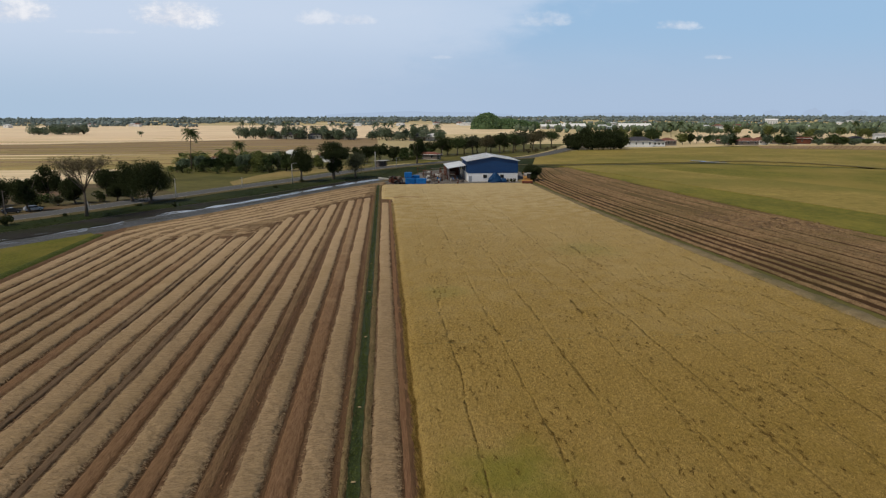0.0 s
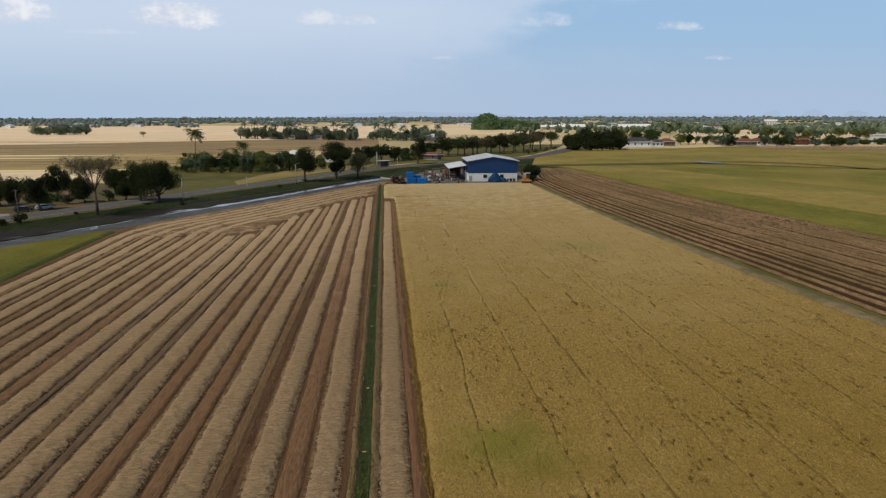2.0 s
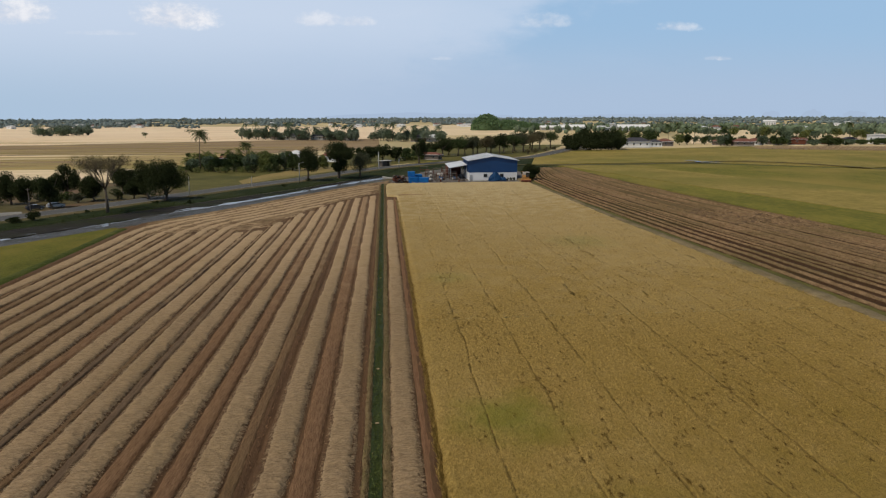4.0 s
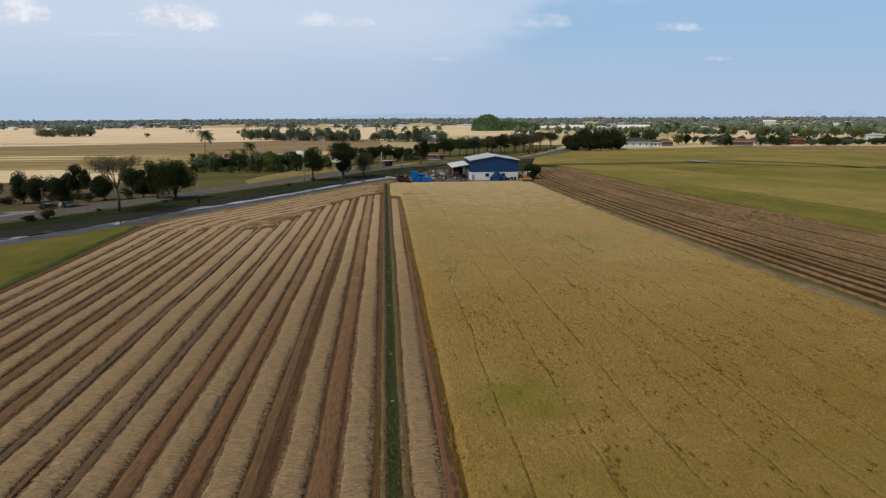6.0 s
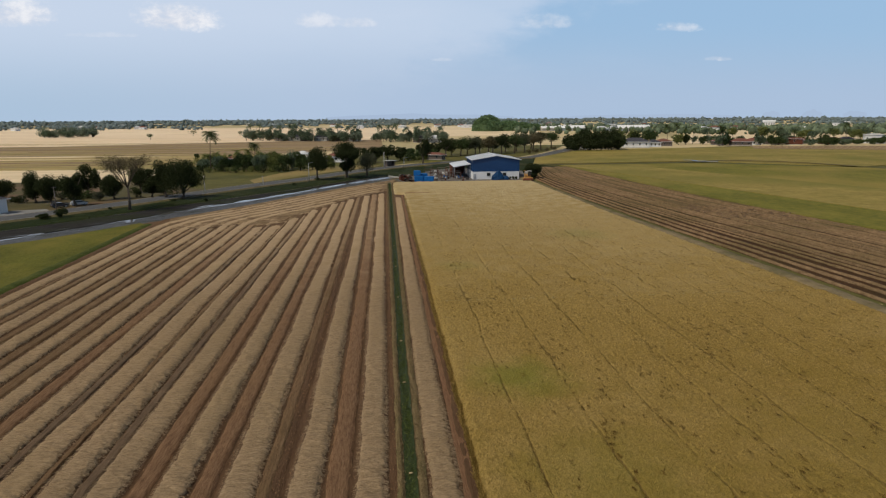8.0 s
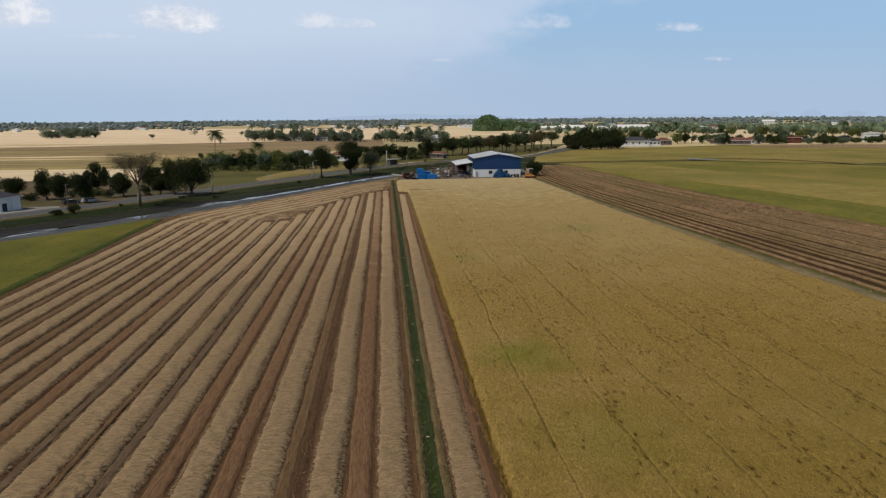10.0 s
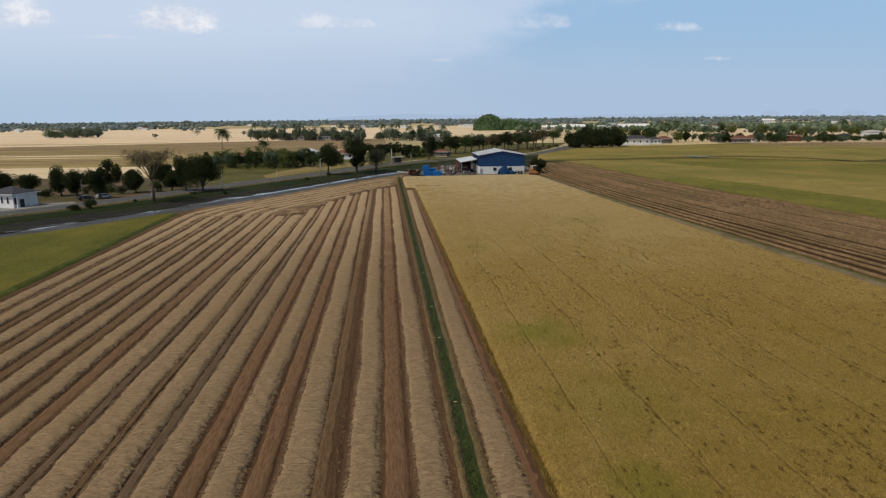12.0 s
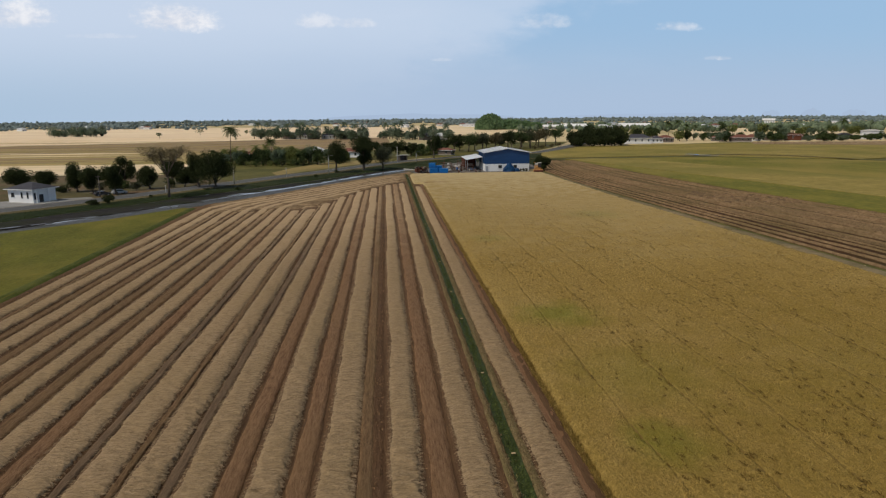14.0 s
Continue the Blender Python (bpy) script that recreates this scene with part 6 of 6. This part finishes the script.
for x in (334, 362):
    hip_house(x, 487, -35, 12, 6, 4.4, 1.2, M_RUST, M_RUST, "rust-brown metal barn beside the hedge", windows=1, name="barn")
for i, (x, y) in enumerate([(-112, 676), (-98, 672), (-86, 668), (-70, 662), (-48, 655), (-35, 650), (30, 604), (44, 600)]):
    hip_house(x, y, -8 + 7 * (i % 3), 13, 9, 3.6, 3.0, (M_WOOD, M_CONCRETE)[i % 2], (M_ROOFDARK, M_ROOFGREY, M_ROOFRED)[i % 3] if i > 1 else M_ROOFDARK, "small hamlet house in the middle distance", windows=2)
g = random.Random(9)
far_a = hip_house(-640, 1480, 10, 15, 10, 5, 2.5, M_WHITE, M_ROOFRED, "white far-off country house with a red roof", windows=1)
far_b = hip_house(-560, 1500, 10, 17, 10, 5, 2.0, M_WHITE, M_ROOFGREY, "far-off pale country house", windows=1)
for i in range(38):
    az = g.uniform(-0.72, 0.66)
    d = g.uniform(1380, 2300) if az < 0.15 else g.uniform(1080, 2000)
    copy_thing((far_a, far_b)[i % 2], pose(math.sin(az) * d, math.cos(az) * d, 0, 0, 0, g.uniform(-40, 40)))


def warehouse(x, y, w, d, h, rise, rz, roof=M_ROOFGREY, wall=M_WHITE):
    ob = root("warehouse", x, y, 0, rz)
    boxed("body", (0, 0, h / 2), (w, d, h), wall, ob, 0.1)
    for s in (-1, 1):
        bm = bmesh.new()
        k = [(s * 0.0, h + rise), (s * (d / 2 + 1), h - 0.2), (s * (d / 2 + 1), h + 0.1), (0, h + rise + 0.3)]
        prism(bm, k, -w / 2 - 1, w / 2 + 1)
        r = part("roof", bm, roof, ob)
        r.matrix_basis = pose(0, 0, 0, 0, 0, 90)
    bm = bmesh.new()
    prism(bm, [(-d / 2, h), (d / 2, h), (0, h + rise)], -w / 2, w / 2)
    gb = part("gable", bm, M_WHITE, ob)
    gb.matrix_basis = pose(0, 0, 0, 0, 0, 90)
    for k in range(5):
        boxed("door", (-w / 2 + (k + 0.5) * w / 5, -d / 2 - 0.1, h * 0.35), (w / 9, 0.2, h * 0.7), M_STEEL, ob)
    return tagged(ob, "large far warehouse with a long white roof", "warehouse", "far warehouses")


warehouse(272, 1050, 26, 22, 4.5, 3.0, -6, M_WHITE, M_CONCRETE)
warehouse(306, 1035, 42, 28, 5.0, 4.0, -6, M_WHITE, M_TEALWALL)
warehouse(392, 985, 48, 34, 5.0, 4.5, -10, M_WHITE, M_CONCRETE)
warehouse(352, 1000, 24, 22, 4.5, 3.0, -10, M_ROOFGREY, M_TEALWALL)
warehouse(905, 1440, 26, 20, 9, 3, -30, M_WHITE, M_WHITE)


# ---- yard things ----
def blue_bin(x, y, z, s, rz):
    ob = root("covered_crate", x, y, z, rz)
    bm = bmesh.new()
    box(bm, 0, 0, s[2] / 2, s[0], s[1], s[2], 0.12)
    bmesh.ops.subdivide_edges(bm, edges=bm.edges[:], cuts=3, use_grid_fill=True)
    for v in bm.verts:
        v.co += 0.10 * noise.noise_vector(v.co * 1.3 + Vector((x, y, z)))
    part("tarpaulin", bm, M_TARP, ob)
    boxed("pallet", (0, 0, 0.04), (s[0] * 0.9, s[1] * 0.9, 0.14), M_WOOD, ob)
    return tagged(ob, "stack wrapped in bright blue tarpaulin in the yard", "tarpaulin stack", "blue stacks")


blue_bin(8.6, 223.2, 0.06, (3.3, 2.6, 2.2), 5)
blue_bin(8.0, 224.0, 2.28, (2.6, 2.2, 1.9), -4)
blue_bin(12.4, 222.6, 0.06, (3.6, 2.4, 2.0), -6)
blue_bin(10.6, 226.5, 0.06, (2.6, 2.4, 2.8), 12)


def heap(name, x, y, w, d, h, material, label, category, seed, sharp=1.0):
    bm = bmesh.new()
    bmesh.ops.create_icosphere(bm, subdivisions=3, radius=1)
    for v in bm.verts:
        r = math.hypot(v.co.x, v.co.y)
        z = max(v.co.z, 0) ** sharp
        q = v.co * 2.1 + Vector((seed, 0, 0))
        v.co = Vector((v.co.x * w / 2, v.co.y * d / 2, z * h)) + 0.16 * h * noise.noise_vector(q)
        v.co.z = max(v.co.z, -0.1)
    ob = part(name, bm, material)
    ob.matrix_basis = pose(x, y, 0.06)
    return tagged(ob, label, category)


scrap = root("scrap_heap", 4.0, 223.6, 0.06)
g = random.Random(17)
for i in range(52):
    bm = bmesh.new()
    s = (g.uniform(0.6, 2.4), g.uniform(0.3, 1.1), g.uniform(0.15, 0.6))
    box(bm, 0, 0, 0, *s, 0.02)
    ob = part("scrap_piece", bm, (M_RUST, M_RUST, M_RUST, M_WOOD, M_RUBBER)[i % 5], scrap)
    ob.matrix_basis = pose(g.uniform(-2.3, 2.3), g.uniform(-1.0, 1.0), 0.2 + 2.5 * g.random(), g.uniform(-25, 25), g.uniform(-25, 25), g.uniform(0, 180))
tagged(scrap, "heap of rusty brown scrap metal pieces in the yard", "scrap heap")
heap("tarpaulin_cover", 39.4, 226.4, 5.2, 2.8, 3.3, M_NAVY, "peaked heap under dark blue tarpaulin by the shed", "tarpaulin heap", 2, 1.6)
heap("tarpaulin_cover", 42.6, 226.5, 2.4, 2.0, 1.5, M_NAVY, "low heap under dark blue tarpaulin by the shed", "tarpaulin heap", 3)
for i, x in enumerate((44.2, 45.4, 46.4)):
    bush(x, 226.6, 1.5, 0.8, 600 + i, M_LEAF_DARK, n=160, size=0.3, label="small dark bush beside the shed wall")
bush(52.2, 227.4, 6.4, 3.4, 610, M_LEAF_DARK, n=5200, size=0.32, label="dense dark bush at the shed's corner")
bush(52.0, 226.6, 3.4, 3.2, 612, M_LEAF_DARK, n=3200, size=0.32, label="low dark bush at the shed's corner")
bush(55.0, 229.6, 5.4, 2.6, 611, M_LEAF_DARK, n=3600, size=0.32, label="dense dark bush at the shed's corner")


def pallet_stack(x, y, n, rz, sack):
    ob = root("pallet_stack", x, y, 0.06, rz)
    for k in range(n):
        bm = bmesh.new()
        z = 0.02 + k * 0.15
        prism(bm, [(-0.6, z), (-0.48, z), (-0.48, z + 0.10), (-0.06, z + 0.10), (-0.06, z), (0.06, z), (0.06, z + 0.10), (0.48, z + 0.10), (0.48, z), (0.6, z), (0.6, z + 0.14), (-0.6, z + 0.14)], -0.55, 0.55)
        part("pallet", bm, M_WOOD, ob)
    if sack:
        bm = bmesh.new()
        box(bm, 0, 0, n * 0.15 + 0.45, 1.05, 1.0, 0.85, 0.22)
        part("bulk_bag", bm, M_SACK, ob, "white woven bulk bag")
    return tagged(ob, "wooden pallets with a white bulk bag in the yard" if sack else "stack of weathered wooden pallets in the yard", "pallet stack", "pallet stacks")


def drum(x, y, material, label):
    ob = root("drum", x, y, 0.06)
    bm = bmesh.new()
    tube(bm, [(0, 0, 0), (0, 0, 0.28), (0, 0, 0.30), (0, 0, 0.33), (0, 0, 0.58), (0, 0, 0.60), (0, 0, 0.63), (0, 0, 0.9)], [0.29, 0.29, 0.31, 0.29, 0.29, 0.31, 0.29, 0.29], 14)
    part("shell", bm, material, ob, smooth=True)
    bm = bmesh.new()
    tube(bm, [(0, 0, 0.88), (0, 0, 0.93)], [0.30, 0.30], 14)
    part("lid", bm, M_STEEL, ob)
    return tagged(ob, label, "drum", "yard drums")


def frame_rack(x, y, rz, w=3.0, h=2.4):
    ob = root("steel_rack", x, y, 0.06, rz)
    for sx in (-w / 2, w / 2):
        for sy in (-0.5, 0.5):
            boxed("post", (sx, sy, h / 2), (0.1, 0.1, h), M_RUST, ob)
    for z in (0.5, h * 0.55, h):
        boxed("shelf", (0, 0, z), (w, 1.1, 0.08), (M_RUST, M_WOOD, M_WOOD)[int(z * 2) % 3], ob)
    return tagged(ob, "open steel rack of machine parts in the yard", "rack", "yard racks")


g = random.Random(31)
for i in range(60):
    pallet_stack(15 + g.random() * 12.5, 222 + g.random() * 36, g.randint(1, 5), g.uniform(-25, 25), i % 8 == 0)
for i in range(16):
    k = i % 3
    drum(14.5 + g.random() * 13, 222 + g.random() * 22, (M_TARP, M_RUST, M_SACK)[k], ("blue steel drum in the yard", "rusty steel drum in the yard", "white plastic drum in the yard")[k])
for i in range(14):
    frame_rack(13 + g.random() * 13, 230 + g.random() * 34, g.uniform(-15, 15), g.uniform(2.4, 4.0), g.uniform(1.8, 3.0))


def harvester(x, y, rz):
    ob = root("combine_harvester", x, y, 0, rz)
    bm = bmesh.new()
    prism(bm, [(-2.3, 0.9), (1.6, 0.9), (1.8, 1.4), (1.8, 2.3), (-1.2, 2.9), (-2.3, 2.5)], -1.0, 1.0)
    bmesh.ops.bevel(bm, geom=bm.edges[:], offset=0.08, segments=1, affect="EDGES")
    part("body", bm, M_YELLOW, ob)
    cab = boxed("cab", (1.35, 0.45, 2.85), (1.3, 1.1, 1.4), M_GLASS, ob, 0.1, "dark glazed cab")
    boxed("cab_roof", (1.35, 0.45, 3.6), (1.6, 1.4, 0.14), M_SACK, cab, 0.05)
    boxed("grain_tank", (-0.6, 0.0, 3.0), (1.9, 1.7, 0.7), M_SACK, ob, 0.08)
    bm = bmesh.new()
    tube(bm, [(-1.4, -0.7, 2.8), (-1.4, -0.8, 3.6), (0.8, -1.2, 3.7)], [0.16, 0.16, 0.14], 8)
    part("unloading_auger", bm, M_YELLOW, ob)
    bm = bmesh.new()
    prism(bm, [(1.7, 0.7), (2.6, 0.35), (3.3, 0.2), (3.3, 0.35), (2.7, 1.0), (1.8, 1.6)], -1.6, 1.6)
    part("header", bm, M_YELLOW, ob)
    bm = bmesh.new()
    tube(bm, [(3.0, -1.55, 1.05), (3.0, 1.55, 1.05)], [0.4, 0.4], 6)
    part("reel", bm, M_RUST, ob)
    for s in (-0.95, 0.95):
        bm = bmesh.new()
        prism(bm, [(-1.9, 0.25), (-1.5, 0.0), (1.1, 0.0), (1.5, 0.3), (1.3, 0.75), (-1.6, 0.75)], s - 0.22, s + 0.22)
        bmesh.ops.bevel(bm, geom=bm.edges[:], offset=0.06, segments=1, affect="EDGES")
        part("track", bm, M_RUBBER, ob, "black rubber track")
    ob.scale = (1.15, 1.15, 1.15)
    return tagged(ob, "orange-yellow tracked rice combine harvester by the shed", "harvester")


harvester(49.0, 217.4, 262)


def car(x, y, rz, paint, label, z=0.36, van=False):
    ob = root("car", x, y, z, rz)
    bm = bmesh.new()
    top = 1.85 if van else 1.45
    out = [(-2.1, 0.35), (2.1, 0.35), (2.15, 0.75), (1.3, 0.95), (0.6, top), (-1.3, top), (-2.0, 1.0), (-2.15, 0.8)]
    prism(bm, out, -0.85, 0.85)
    bmesh.ops.bevel(bm, geom=bm.edges[:], offset=0.09, segments=2, affect="EDGES")
    body = part("body", bm, paint, ob, smooth=False)
    bm = bmesh.new()
    prism(bm, [(1.05, 1.0), (0.52, top - 0.10), (-1.2, top - 0.10), (-1.75, 1.02)], -0.872, 0.872)
    part("side_window", bm, M_GLASS, body)
    bm = bmesh.new()
    prism(bm, [(1.22, 1.01), (0.66, top - 0.09), (0.60, top - 0.09), (1.1, 1.0)], -0.7, 0.7)
    part("windscreen", bm, M_GLASS, body)
    for sx in (-1.3, 1.3):
        for sy in (-0.8, 0.8):
            bm = bmesh.new()
            tube(bm, [(sx, sy - 0.1, 0.32), (sx, sy + 0.1, 0.32)], [0.32, 0.32], 14)
            wh = part("wheel", bm, M_RUBBER, ob)
            bm = bmesh.new()
            tube(bm, [(sx, sy - 0.115, 0.32), (sx, sy + 0.115, 0.32)], [0.18, 0.18], 10)
            part("rim", bm, M_STEEL, wh)
    for sy in (-0.6, 0.6):
        boxed("headlight", (2.13, sy, 0.72), (0.08, 0.3, 0.16), M_SACK, body)
        boxed("tail_light", (-2.12, sy, 0.8), (0.08, 0.25, 0.16), M_ROOFRED, body)
    return tagged(ob, label, "car")


car(-93.8, 166.4, 42, M_CARDARK, "dark car parked under the roadside trees", z=0.02)
car(-90.4, 170.2, 46, M_CARWHITE, "white car parked under the roadside trees", z=0.02)


def pole(x, y, h, material, label, arm=True, r=0.11):
    ob = root("street_lamp" if arm else "utility_pole", x, y, 0, 30)
    bm = bmesh.new()
    tube(bm, [(0, 0, -0.3), (0, 0, h * 0.5), (0, 0, h)], [r * 1.3, r, r * 0.7], 8)
    part("pole", bm, material, ob, smooth=True)
    if arm:
        bm = bmesh.new()
        tube(bm, [(0, 0, h - 0.1), (0.4, 0, h + 0.2), (1.4, 0, h + 0.3)], [0.06, 0.05, 0.04], 6)
        part("arm", bm, material, ob)
        boxed("lamp_head", (1.6, 0, h + 0.3), (0.6, 0.22, 0.10), M_STEEL, ob, 0.03)
    else:
        boxed("crossarm", (0, 0, h - 0.3), (1.2, 0.08, 0.10), M_WOOD, ob)
        for k in (-0.5, 0, 0.5):
            boxed("insulator", (k, 0, h - 0.19), (0.07, 0.07, 0.12), M_SACK, ob)
    return tagged(ob, label, "lamp post" if arm else "pole", "roadside poles")


pole(-61.6, 192.0, 6.0, M_CONCRETE, "pale concrete utility pole beside the road", arm=False, r=0.14)
pole(-33.0, 229.0, 7.0, M_STEEL, "thin grey street lamp beside the road")
pole(-4.5, 290.0, 7.6, M_CONCRETE, "thick concrete utility pole beside the road", arm=False, r=0.2)
pole(5.0, 292.0, 4.6, M_STEEL, "short grey street lamp at the yard entrance")
pole(-48.0, 217.5, 3.6, M_CONCRETE, "short concrete post beside the road", arm=False)
pole(-92.0, 160.8, 6.4, M_WOOD, "grey utility pole beside the forecourt", arm=False, r=0.11)
pole(-77.0, 170.5, 2.4, M_CONCRETE, "short pale marker post beside the road", arm=False)

# roadside shelter
hut = root("bus_shelter", -1.6, 300.5, 0, 35)
boxed("roof", (0, 0, 2.95), (6.4, 3.6, 0.22), M_CONCRETE, hut, 0.03)
boxed("back_wall", (0, 1.3, 1.3), (4.8, 0.15, 2.7), M_WOOD, hut)
for sx in (-2.2, 2.2):
    boxed("side_wall", (sx, 0.3, 1.3), (0.15, 1.8, 2.7), M_WOOD, hut)
    boxed("post", (sx, -1.2, 1.3), (0.14, 0.14, 2.7), M_WOOD, hut)
boxed("bench", (0, 0.9, 0.45), (4.0, 0.45, 0.08), M_WOOD, hut)
tagged(hut, "open-fronted roadside shelter with a pale flat roof", "shelter")
